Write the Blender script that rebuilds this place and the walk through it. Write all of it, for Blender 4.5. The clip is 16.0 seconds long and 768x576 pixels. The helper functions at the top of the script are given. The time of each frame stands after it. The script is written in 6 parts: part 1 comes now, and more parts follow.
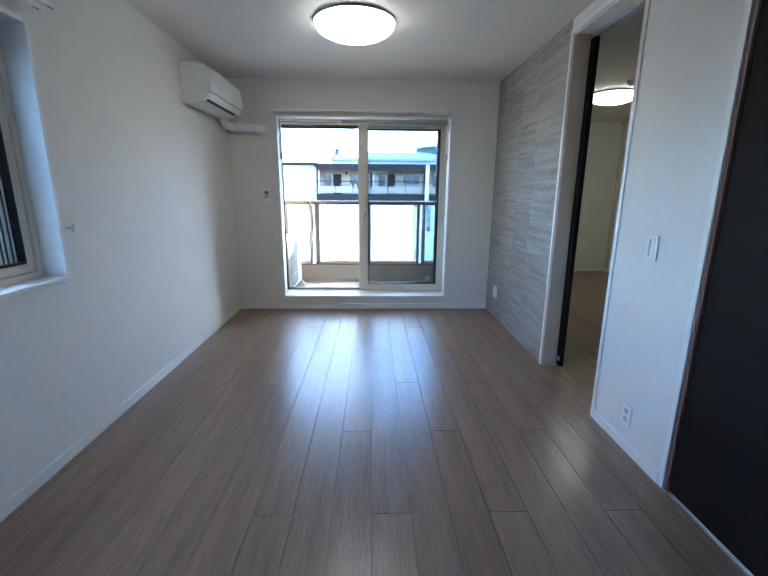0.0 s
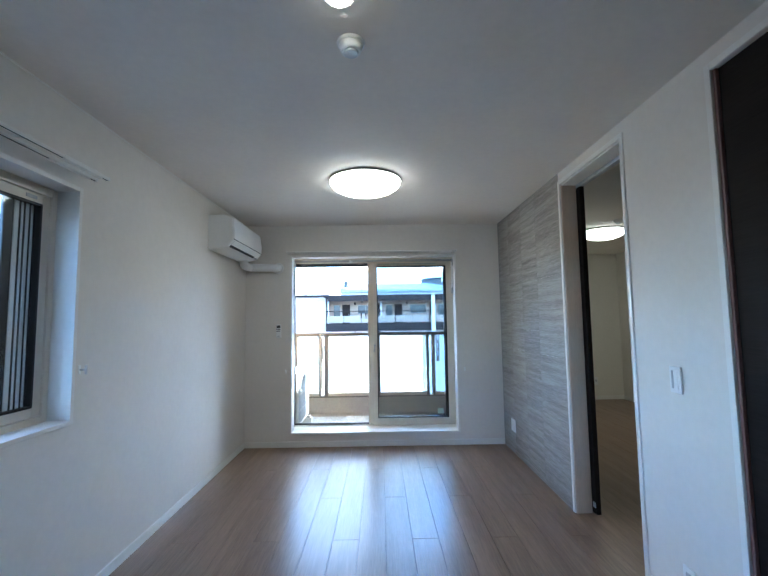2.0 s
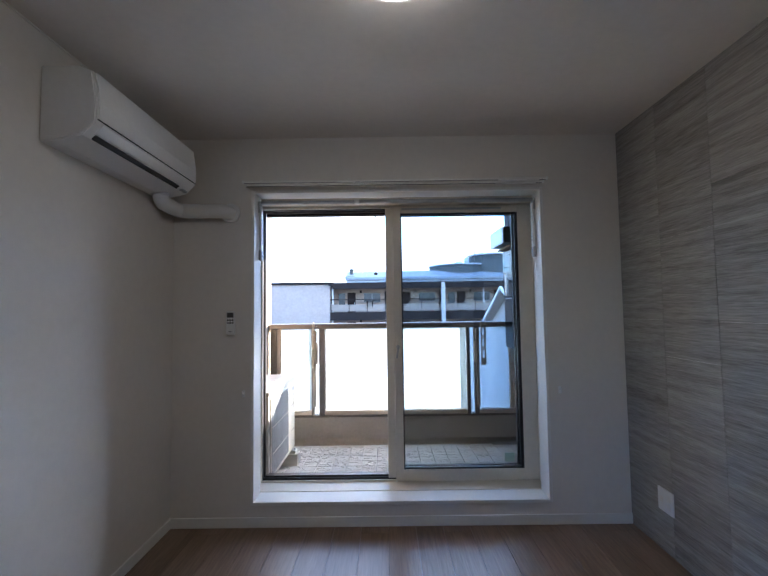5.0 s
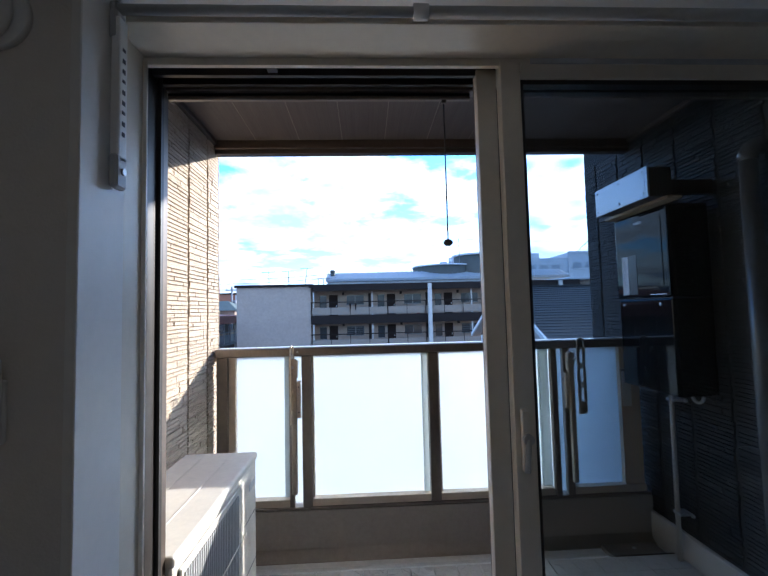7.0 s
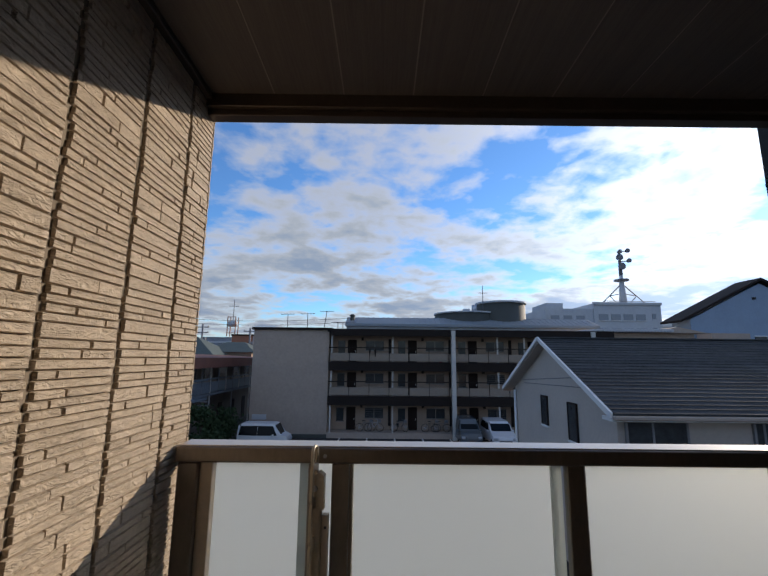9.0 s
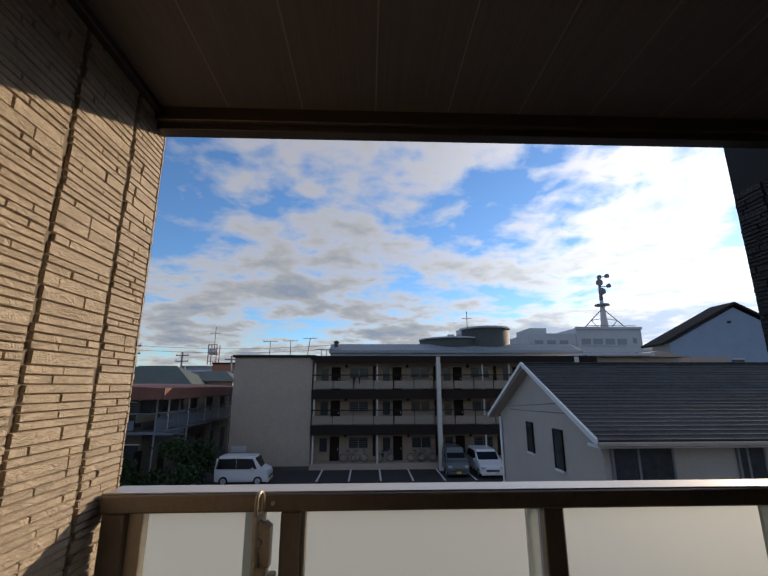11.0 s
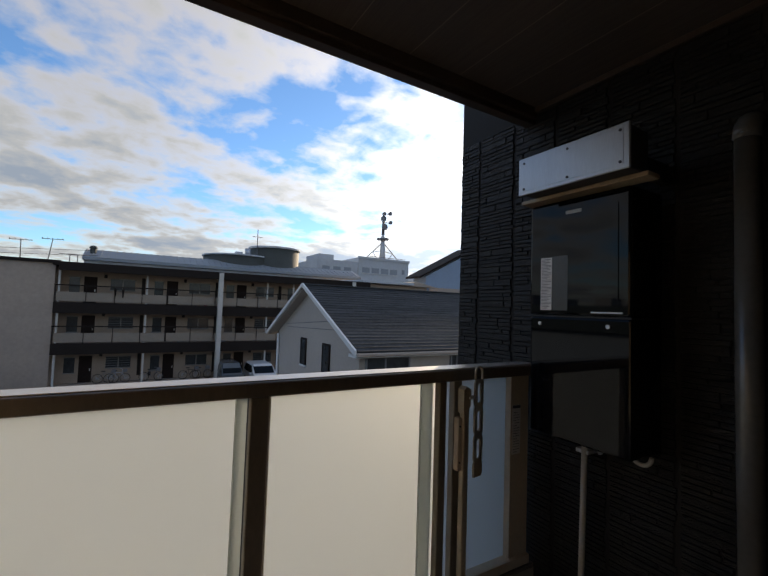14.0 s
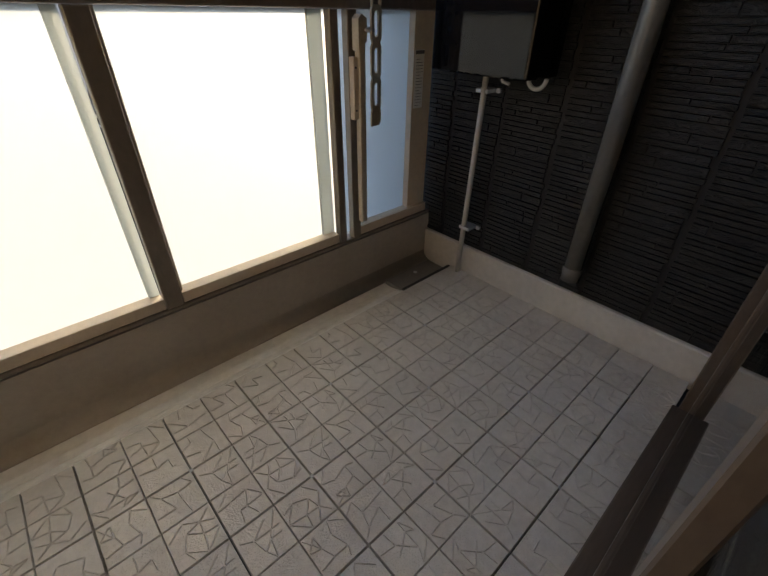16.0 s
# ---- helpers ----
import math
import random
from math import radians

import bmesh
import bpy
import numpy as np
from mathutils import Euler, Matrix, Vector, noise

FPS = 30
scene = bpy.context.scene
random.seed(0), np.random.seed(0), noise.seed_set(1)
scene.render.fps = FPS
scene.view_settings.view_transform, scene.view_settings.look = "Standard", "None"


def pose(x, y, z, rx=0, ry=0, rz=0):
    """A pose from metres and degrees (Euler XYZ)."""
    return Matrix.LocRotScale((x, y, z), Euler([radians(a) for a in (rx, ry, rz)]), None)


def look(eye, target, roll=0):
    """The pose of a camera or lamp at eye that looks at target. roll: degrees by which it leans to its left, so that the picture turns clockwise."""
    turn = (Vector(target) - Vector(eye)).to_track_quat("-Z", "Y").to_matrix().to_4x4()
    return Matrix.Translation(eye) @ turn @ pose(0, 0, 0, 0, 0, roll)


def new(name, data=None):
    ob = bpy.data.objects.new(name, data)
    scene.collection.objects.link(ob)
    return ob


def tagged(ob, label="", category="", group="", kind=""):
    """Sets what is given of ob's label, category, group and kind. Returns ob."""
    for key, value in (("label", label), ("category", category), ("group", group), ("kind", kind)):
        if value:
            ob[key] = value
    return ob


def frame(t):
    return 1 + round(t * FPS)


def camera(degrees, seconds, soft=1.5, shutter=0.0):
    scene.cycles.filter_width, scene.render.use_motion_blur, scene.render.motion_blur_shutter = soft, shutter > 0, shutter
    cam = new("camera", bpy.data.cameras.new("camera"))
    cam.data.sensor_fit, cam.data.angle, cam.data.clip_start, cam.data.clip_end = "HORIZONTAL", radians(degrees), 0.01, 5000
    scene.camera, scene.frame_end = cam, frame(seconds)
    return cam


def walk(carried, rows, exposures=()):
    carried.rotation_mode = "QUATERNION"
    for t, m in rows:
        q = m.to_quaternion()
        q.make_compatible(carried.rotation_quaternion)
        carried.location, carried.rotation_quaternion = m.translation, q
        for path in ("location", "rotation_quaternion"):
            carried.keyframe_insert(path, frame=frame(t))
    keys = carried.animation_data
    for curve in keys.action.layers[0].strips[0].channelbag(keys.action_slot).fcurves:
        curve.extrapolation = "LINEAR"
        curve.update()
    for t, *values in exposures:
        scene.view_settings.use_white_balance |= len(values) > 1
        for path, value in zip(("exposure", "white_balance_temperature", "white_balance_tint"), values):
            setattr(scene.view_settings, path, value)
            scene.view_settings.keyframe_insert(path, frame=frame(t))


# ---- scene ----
cam = camera(86.3, 16.0)
PATH = [
    (0, (0.391, 0.034, 1.292), (0.447, 1.981, 0.838), 0.4),
    (0.5, (0.391, 0.002, 1.329), (0.425, 1.995, 1.165), -0.3),
    (1, (0.388, -0.007, 1.341), (0.401, 1.993, 1.355), -0.7),
    (1.5, (0.385, 0.011, 1.341), (0.396, 2.008, 1.456), -0.9),
    (2, (0.371, 0.048, 1.332), (0.392, 2.042, 1.492), -0.8),
    (2.5, (0.368, 0.139, 1.313), (0.41, 2.132, 1.476), -1.0),
    (3, (0.376, 0.381, 1.31), (0.432, 2.376, 1.437), -0.8),
    (3.5, (0.365, 0.721, 1.279), (0.395, 2.718, 1.379), -0.9),
    (3.7, (0.356, 0.886, 1.287), (0.38, 2.884, 1.369), -0.9),
    (5.8, (0.086, 2.735, 1.316), (0.071, 4.732, 1.436), -0.7),
    (6, (0.047, 2.924, 1.332), (0.045, 4.921, 1.438), -0.7),
    (6.5, (-0.029, 3.351, 1.332), (0.022, 5.348, 1.435), -1.3),
    (7, (-0.085, 3.8, 1.371), (0.006, 5.795, 1.487), -1.4),
    (7.5, (-0.155, 4.224, 1.374), (-0.034, 6.214, 1.545), -0.7),
    (8, (-0.197, 4.56, 1.389), (-0.075, 6.547, 1.584), 0.2),
    (8.5, (-0.254, 4.801, 1.439), (-0.19, 6.785, 1.68), 0.9),
    (9, (-0.322, 4.916, 1.46), (-0.32, 6.888, 1.797), 0.6),
    (9.2, (-0.334, 4.94, 1.467), (-0.355, 6.905, 1.838), 0.4),
    (11.5, (-0.17, 5.028, 1.477), (0.006, 6.966, 1.939), -0.7),
    (12, (-0.1, 5.004, 1.487), (0.383, 6.896, 1.917), -0.1),
    (12.5, (-0.066, 4.986, 1.489), (0.656, 6.806, 1.896), 0.4),
    (13, (-0.07, 4.983, 1.487), (0.796, 6.743, 1.876), 1.0),
    (13.5, (-0.072, 4.987, 1.477), (0.875, 6.713, 1.829), 1.8),
    (14, (-0.038, 4.99, 1.416), (0.988, 6.704, 1.516), 1.9),
    (14.5, (0.001, 4.993, 1.299), (1.104, 6.632, 0.986), 1.7),
    (15, (0.032, 4.987, 1.195), (1.172, 6.458, 0.462), 1.1),
    (15.5, (0.056, 4.974, 1.12), (1.205, 6.302, 0.162), 0.8),
    (16, (0.063, 4.977, 1.105), (1.194, 6.19, -0.014), 0.8),
]
EXPOSURES = [(0, 4.45, 5400, 0), (1, 4.5, 5400, 0), (2, 4.5, 5400, 0), (3.7, 4.15, 5500, 1), (5.8, 2.9, 5950, 14), (6.5, 2.55, 5950, 14), (7.0, 1.9, 5600, 8), (7.5, 1.2, 5900, 10), (8.0, 0.62, 6100, 9), (8.5, 0.28, 6550, 10), (9.2, 0.2, 7000, 11), (11.5, 0.1, 7900, 12), (13, 0.35, 8300, 12), (14, 0.38, 8300, 11), (14.5, 0.32, 8400, 11), (15, 0.95, 8200, 10), (15.5, 1.65, 8300, 10), (16, 1.95, 8400, 10)]
walk(cam, [(t, look(eye, target, roll)) for t, eye, target, roll in PATH], EXPOSURES)

# ---------------------------------------------------------------- sky, sun
SUN_AZ, SUN_EL = radians(48), radians(17.5)  # from +y towards +x
SUN_DIR = Vector((math.sin(SUN_AZ) * math.cos(SUN_EL), math.cos(SUN_AZ) * math.cos(SUN_EL), math.sin(SUN_EL)))


def make_world():
    w = bpy.data.worlds.new("world")
    scene.world = w
    w.use_nodes = True
    nt = w.node_tree
    nt.nodes.clear()
    N, L = nt.nodes.new, nt.links.new

    def math_node(op, a, b=None):
        n = N("ShaderNodeMath")
        n.operation = op
        for i, v in enumerate((a, b)):
            if v is None:
                continue
            if isinstance(v, (int, float)):
                n.inputs[i].default_value = v
            else:
                L(v, n.inputs[i])
        return n.outputs[0]

    sky = N("ShaderNodeTexSky")
    sky.sky_type, sky.sun_disc = "NISHITA", False
    sky.sun_elevation, sky.sun_rotation = SUN_EL, SUN_AZ
    sky.air_density, sky.dust_density, sky.ozone_density = 1.0, 0.15, 5.0
    co = N("ShaderNodeTexCoord")
    sep = N("ShaderNodeSeparateXYZ")
    L(co.outputs["Generated"], sep.inputs[0])
    x, y, z = sep.outputs
    up = math_node("MAXIMUM", z, 0.0)
    den = math_node("ADD", up, 0.16)
    com = N("ShaderNodeCombineXYZ")
    L(math_node("DIVIDE", x, den), com.inputs[0])
    L(math_node("DIVIDE", y, den), com.inputs[1])

    def noise_tex(scale, detail, rough, off, distort=0.0):
        m = N("ShaderNodeMapping")
        m.inputs["Location"].default_value = off
        L(com.outputs[0], m.inputs["Vector"])
        n = N("ShaderNodeTexNoise")
        n.inputs["Scale"].default_value = scale
        n.inputs["Detail"].default_value = detail
        n.inputs["Roughness"].default_value = rough
        n.inputs["Distortion"].default_value = distort
        L(m.outputs[0], n.inputs["Vector"])
        return n.outputs["Fac"]

    def ramp(fac, *stops):
        r = N("ShaderNodeValToRGB")
        while len(r.color_ramp.elements) < len(stops):
            r.color_ramp.elements.new(0.5)
        for e, (p, c) in zip(r.color_ramp.elements, stops):
            e.position, e.color = p, (*c, 1)
        L(fac, r.inputs[0])
        return r.outputs[0]

    # cloud cover: broken layer of puffs, denser and banded towards the horizon
    big = noise_tex(0.95, 3, 0.45, (3.9, 2.3, 0.0), 0.0)
    mid = noise_tex(2.9, 6, 0.52, (1.3, 4.2, 0.0), 0.25)
    small = noise_tex(9.5, 5, 0.55, (7.7, 0.4, 0.0), 0.3)
    low = math_node("MAXIMUM", math_node("MULTIPLY", math_node("SUBTRACT", 0.38, up), 0.22), 0.0)
    fac = math_node("ADD", math_node("ADD", math_node("MULTIPLY", big, 0.42), math_node("MULTIPLY", mid, 0.43)), math_node("ADD", math_node("MULTIPLY", small, 0.15), low))
    # towards the sun the veil is brighter
    dot = N("ShaderNodeVectorMath")
    dot.operation = "DOT_PRODUCT"
    L(co.outputs["Generated"], dot.inputs[0])
    dot.inputs[1].default_value = SUN_DIR
    near = math_node("POWER", math_node("MAXIMUM", dot.outputs["Value"], 0.0), 9.0)
    fac = math_node("ADD", fac, math_node("MULTIPLY", near, 0.05))
    dens = ramp(fac, (0.470, (0, 0, 0)), (0.530, (0.5, 0.5, 0.5)), (0.60, (1, 1, 1)))
    # thin edges stay white, thick hearts turn grey-blue
    shade = ramp(fac, (0.50, (4.4, 4.8, 5.4)), (0.545, (4.6, 4.7, 5.0)), (0.60, (3.0, 3.5, 4.3)), (0.67, (1.95, 2.65, 3.9)))
    gain = N("ShaderNodeVectorMath")
    gain.operation = "SCALE"
    L(shade, gain.inputs[0])
    L(math_node("ADD", math_node("MULTIPLY", near, 1.5), 0.74), gain.inputs["Scale"])
    mix = N("ShaderNodeMix")
    mix.data_type = "RGBA"
    L(dens, mix.inputs["Factor"])
    tint = N("ShaderNodeMix")
    tint.data_type, tint.blend_type = "RGBA", "MULTIPLY"
    tint.inputs["Factor"].default_value = 1.0
    tint.inputs["B"].default_value = (0.76, 1.0, 1.2, 1)
    L(sky.outputs[0], tint.inputs["A"])
    L(tint.outputs["Result"], mix.inputs["A"])
    L(gain.outputs[0], mix.inputs["B"])
    bg = N("ShaderNodeBackground")
    bg.inputs["Strength"].default_value = 0.15
    L(mix.outputs["Result"], bg.inputs["Color"])
    out = N("ShaderNodeOutputWorld")
    L(bg.outputs[0], out.inputs[0])


make_world()
sun = new("sun", bpy.data.lights.new("sun", "SUN"))
sun.data.energy, sun.data.angle, sun.data.color = 3.2, radians(0.6), (1.0, 0.88, 0.74)
sun.matrix_world = look(SUN_DIR * 50, (0, 0, 0))

# ---------------------------------------------------------------- materials


def mat(name, c, rough=0.5, metal=0.0, var=0.1, scale=6.0, stretch=(1, 1, 1), bump=0.0, bscale=80.0, rnd=0.0, c2=None, spec=0.5, dirt=0.0, emit=None, swirl=0.0):
    """Principled surface with colour varied at two scales, a fine relief and, for pieces, a random tone per object."""
    m = bpy.data.materials.new(name)
    m.use_nodes = True
    nt = m.node_tree
    N, L = nt.nodes.new, nt.links.new
    p = nt.nodes["Principled BSDF"]
    p.inputs["Roughness"].default_value = rough
    p.inputs["Metallic"].default_value = metal
    p.inputs["Specular IOR Level"].default_value = spec
    geo = N("ShaderNodeNewGeometry")
    mp = N("ShaderNodeMapping")
    mp.inputs["Scale"].default_value = stretch
    vec = geo.outputs["Position"]
    if rnd:
        info = N("ShaderNodeObjectInfo")
        add = N("ShaderNodeVectorMath")
        add.operation = "MULTIPLY_ADD"
        L(info.outputs["Random"], add.inputs[0])
        add.inputs[1].default_value = (17, 31, 23)
        L(vec, add.inputs[2])
        vec = add.outputs[0]
    L(vec, mp.inputs["Vector"])

    def tex(sc, detail):
        n = N("ShaderNodeTexNoise")
        n.inputs["Scale"].default_value = sc
        n.inputs["Detail"].default_value = detail
        n.inputs["Roughness"].default_value = 0.6
        L(mp.outputs[0], n.inputs["Vector"])
        return n.outputs["Fac"]

    a, b = tex(scale, 4), tex(scale * 9, 3)
    ad = N("ShaderNodeMath")
    ad.operation = "ADD"
    L(a, ad.inputs[0])
    L(b, ad.inputs[1])
    val = ad.outputs[0]
    if rnd:
        r2 = N("ShaderNodeMath")
        r2.operation = "MULTIPLY_ADD"
        L(info.outputs["Random"], r2.inputs[0])
        r2.inputs[1].default_value = rnd
        L(val, r2.inputs[2])
        r3 = N("ShaderNodeMath")
        r3.operation = "SUBTRACT"
        L(r2.outputs[0], r3.inputs[0])
        r3.inputs[1].default_value = rnd / 2
        val = r3.outputs[0]
    mr = N("ShaderNodeMapRange")
    mr.inputs["From Min"].default_value, mr.inputs["From Max"].default_value = 0.7, 1.3
    L(val, mr.inputs["Value"])
    mix = N("ShaderNodeMix")
    mix.data_type = "RGBA"
    c2 = c2 or tuple(v * (1 - 2 * var) for v in c)
    mix.inputs["A"].default_value = (*c2, 1)
    mix.inputs["B"].default_value = (*[min(1, v * (1 + var)) for v in c], 1)
    L(mr.outputs[0], mix.inputs["Factor"])
    L(mix.outputs["Result"], p.inputs["Base Color"])
    if dirt:
        rr = N("ShaderNodeMapRange")
        rr.inputs["To Min"].default_value, rr.inputs["To Max"].default_value = max(0, rough - dirt), min(1, rough + dirt)
        L(a, rr.inputs["Value"])
        L(rr.outputs[0], p.inputs["Roughness"])
    if bump:
        bn = N("ShaderNodeBump")
        bn.inputs["Strength"].default_value = 1.0
        bn.inputs["Distance"].default_value = bump
        ht = tex(bscale, 4)
        ht.node.inputs["Distortion"].default_value = swirl
        L(ht, bn.inputs["Height"])
        L(bn.outputs[0], p.inputs["Normal"])
    if emit:
        p.inputs["Emission Color"].default_value = (*emit[0], 1)
        p.inputs["Emission Strength"].default_value = emit[1]
    return m


def glass_mat(name, tint, gloss=0.08):
    """Thin pane: mostly clear, with a mirror share that grows at a slant."""
    m = bpy.data.materials.new(name)
    m.use_nodes = True
    nt = m.node_tree
    nt.nodes.clear()
    N, L = nt.nodes.new, nt.links.new
    t, g, mx, out = N("ShaderNodeBsdfTransparent"), N("ShaderNodeBsdfGlossy"), N("ShaderNodeMixShader"), N("ShaderNodeOutputMaterial")
    t.inputs[0].default_value = (*tint, 1)
    g.inputs["Roughness"].default_value = 0.01
    lw = N("ShaderNodeLayerWeight")
    lw.inputs["Blend"].default_value = 0.5
    fr = N("ShaderNodeMath")
    fr.operation = "POWER"
    L(lw.outputs["Facing"], fr.inputs[0])
    fr.inputs[1].default_value = 4.0
    ad = N("ShaderNodeMath")
    ad.operation = "ADD"
    ad.use_clamp = True
    L(fr.outputs[0], ad.inputs[0])
    ad.inputs[1].default_value = gloss
    L(ad.outputs[0], mx.inputs[0])
    L(t.outputs[0], mx.inputs[1])
    L(g.outputs[0], mx.inputs[2])
    L(mx.outputs[0], out.inputs[0])
    return m


def frosted_mat(name, body=(0.72, 0.77, 0.78), clear=0.55):
    m = bpy.data.materials.new(name)
    m.use_nodes = True
    nt = m.node_tree
    nt.nodes.clear()
    N, L = nt.nodes.new, nt.links.new
    tl, df, mx = N("ShaderNodeBsdfTranslucent"), N("ShaderNodeBsdfDiffuse"), N("ShaderNodeMixShader")
    gl, mx2, out = N("ShaderNodeBsdfGlossy"), N("ShaderNodeMixShader"), N("ShaderNodeOutputMaterial")
    tl.inputs[0].default_value = (*body, 1)
    df.inputs[0].default_value = (0.75, 0.77, 0.76, 1)
    gl.inputs["Roughness"].default_value = 0.25
    mx.inputs[0].default_value = 0.07
    rf, mx3 = N("ShaderNodeBsdfRefraction"), N("ShaderNodeMixShader")
    rf.inputs["IOR"].default_value, rf.inputs["Roughness"].default_value = 1.45, 0.80
    rf.inputs["Color"].default_value = (0.95, 0.96, 0.95, 1)
    mx3.inputs[0].default_value = clear
    mx2.inputs[0].default_value = 0.04
    L(tl.outputs[0], mx.inputs[1])
    L(df.outputs[0], mx.inputs[2])
    L(mx.outputs[0], mx3.inputs[1])
    L(rf.outputs[0], mx3.inputs[2])
    L(mx3.outputs[0], mx2.inputs[1])
    L(gl.outputs[0], mx2.inputs[2])
    L(mx2.outputs[0], out.inputs[0])
    return m


def glow(name, c, strength):
    m = bpy.data.materials.new(name)
    m.use_nodes = True
    p = m.node_tree.nodes["Principled BSDF"]
    p.inputs["Base Color"].default_value = (0.9, 0.9, 0.9, 1)
    p.inputs["Emission Color"].default_value = (*c, 1)
    p.inputs["Emission Strength"].default_value = strength
    return m


WALLPAPER = mat("wallpaper", (0.75, 0.71, 0.655), 0.75, var=0.02, scale=3, bump=0.0012, bscale=160)
CEILPAPER = mat("ceiling_paper", (0.80, 0.745, 0.68), 0.8, var=0.02, scale=3, bump=0.001, bscale=160)
ROOM2PAPER = mat("bedroom_wallpaper", (0.77, 0.74, 0.67), 0.75, var=0.02, scale=3, bump=0.001, bscale=160)
TRIM = mat("white_trim", (0.80, 0.78, 0.74), 0.4, var=0.02, scale=5, bump=0.0002)
JAMB = mat("beige_jamb", (0.64, 0.50, 0.385), 0.45, var=0.06, scale=3, stretch=(6, 6, 0.6), bump=0.0002)
FLOORWOOD = mat("floor_wood", (0.290, 0.193, 0.130), 0.28, var=0.03, scale=1.6, stretch=(9, 0.5, 1), bump=0.00004, bscale=30, rnd=0.08, c2=(0.160, 0.102, 0.066))
DARKFRAME = mat("dark_bronze_frame", (0.035, 0.030, 0.027), 0.4, 0.2, var=0.1)
JOINT = mat("dark_joint", (0.10, 0.075, 0.055), 0.7, var=0.1)
GREYWOOD = mat("grey_wood_panel", (0.36, 0.345, 0.32), 0.6, var=0.1, scale=2.4, stretch=(1, 0.55, 13), bump=0.004, bscale=9, rnd=0.14, c2=(0.15, 0.14, 0.128))
DARKWOOD = mat("dark_wood_door", (0.0135, 0.0105, 0.0095), 0.62, spec=0.12, var=0.2, scale=2, stretch=(1, 0.5, 16), bump=0.0006, bscale=10, c2=(0.007, 0.0055, 0.0052))
REDWOOD = mat("reddish_edge", (0.22, 0.12, 0.10), 0.45, var=0.1)
BLACK = mat("black_rubber", (0.012, 0.012, 0.012), 0.5, var=0.1)
ALU = mat("beige_aluminium", (0.72, 0.66, 0.56), 0.38, var=0.03, scale=4, bump=0.0001)
BRONZE = mat("bronze_aluminium", (0.235, 0.20, 0.168), 0.36, 0.4, var=0.08, scale=7, stretch=(1, 1, 0.4), bump=0.0001, dirt=0.08)
STAINLESS = mat("bronze_metal", (0.50, 0.43, 0.33), 0.35, 0.35, var=0.08, scale=9)
PLASTIC = mat("white_plastic", (0.80, 0.80, 0.79), 0.35, var=0.02, scale=8)
ACWHITE = mat("unit_white", (0.82, 0.81, 0.79), 0.3, var=0.02, scale=5)
ODUWHITE = mat("ivory_steel", (0.66, 0.62, 0.54), 0.42, var=0.05, scale=5, bump=0.0002, dirt=0.1)
GREYPL = mat("grey_plastic", (0.45, 0.46, 0.47), 0.45, var=0.04)
DARKGREY = mat("dark_grey", (0.06, 0.06, 0.065), 0.5, var=0.1)
BRICKTAN = mat("tan_stone_siding", (0.55, 0.445, 0.335), 0.75, var=0.12, scale=9, stretch=(1, 0.6, 1.5), bump=0.010, bscale=44, swirl=2.6, rnd=0.18, c2=(0.43, 0.345, 0.255))
BRICKBLACK = mat("black_stone_siding", (0.0112, 0.0112, 0.0108), 0.55, var=0.2, scale=9, stretch=(1, 0.6, 1.5), bump=0.014, bscale=34, swirl=2.0, rnd=0.25)
# tan mortar darkened: the shadow in the siding gaps is in the colour
MORTAR_T_SHADED = mat("shaded_tan_recess", (0.21, 0.165, 0.12), 0.85, var=0.12, bump=0.001)
MORTAR_B = mat("black_recess", (0.012, 0.012, 0.012), 0.8, var=0.1)
SOFFIT = mat("brown_soffit", (0.135, 0.113, 0.100), 0.6, var=0.12, scale=3, stretch=(30, 0.6, 1), bump=0.0015, bscale=5)
SOFFJOINT = mat("pale_joint", (0.27, 0.23, 0.20), 0.5, var=0.05)
FASCIA = mat("dark_fascia", (0.115, 0.090, 0.074), 0.4, 0.3, var=0.08)
DECKTILE = mat("grey_deck_tile", (0.58, 0.545, 0.50), 0.72, var=0.07, scale=5, bump=0.0034, bscale=190, rnd=0.10, dirt=0.08)
CONCRETE = mat("beige_coating", (0.60, 0.575, 0.54), 0.6, var=0.06, scale=4, bump=0.0008, bscale=60)
BEAD = mat("tan_glazing_bead", (0.64, 0.54, 0.43), 0.45, var=0.05, scale=6)
THRESH = mat("brown_threshold", (0.115, 0.088, 0.070), 0.36, 0.35, var=0.1, scale=7, stretch=(0.4, 2, 1), dirt=0.08)
# bronze made paler: the sky's reflection on the rail top, put into the colour
RAILCAP = mat("sky_sheen_bronze_cap", (0.56, 0.51, 0.46), 0.34, 0.45, var=0.06, scale=5, stretch=(0.4, 3, 1), dirt=0.1)
# kerb coating darkened for the shade under the rail
KERBM = mat("shaded_taupe_coating", (0.42, 0.375, 0.33), 0.6, var=0.06, scale=4, bump=0.0008, bscale=60)
# gutter coating lightened for the glow of the glass panels above it
GUTTERM = mat("glass_lit_grey_coating", (0.88, 0.87, 0.83), 0.2, spec=0.9, var=0.08, scale=3, bump=0.0005, bscale=60)
DRAINM = mat("grey_drain_plastic", (0.20, 0.19, 0.175), 0.5, var=0.06, scale=6, bump=0.0003)
BLACKGLOSS = mat("glossy_black_panel", (0.004, 0.0045, 0.006), 0.04, var=0.1, spec=0.22)
STEEL = mat("brushed_steel", (0.55, 0.57, 0.60), 0.36, 0.6, var=0.05, scale=4, stretch=(1, 8, 1))
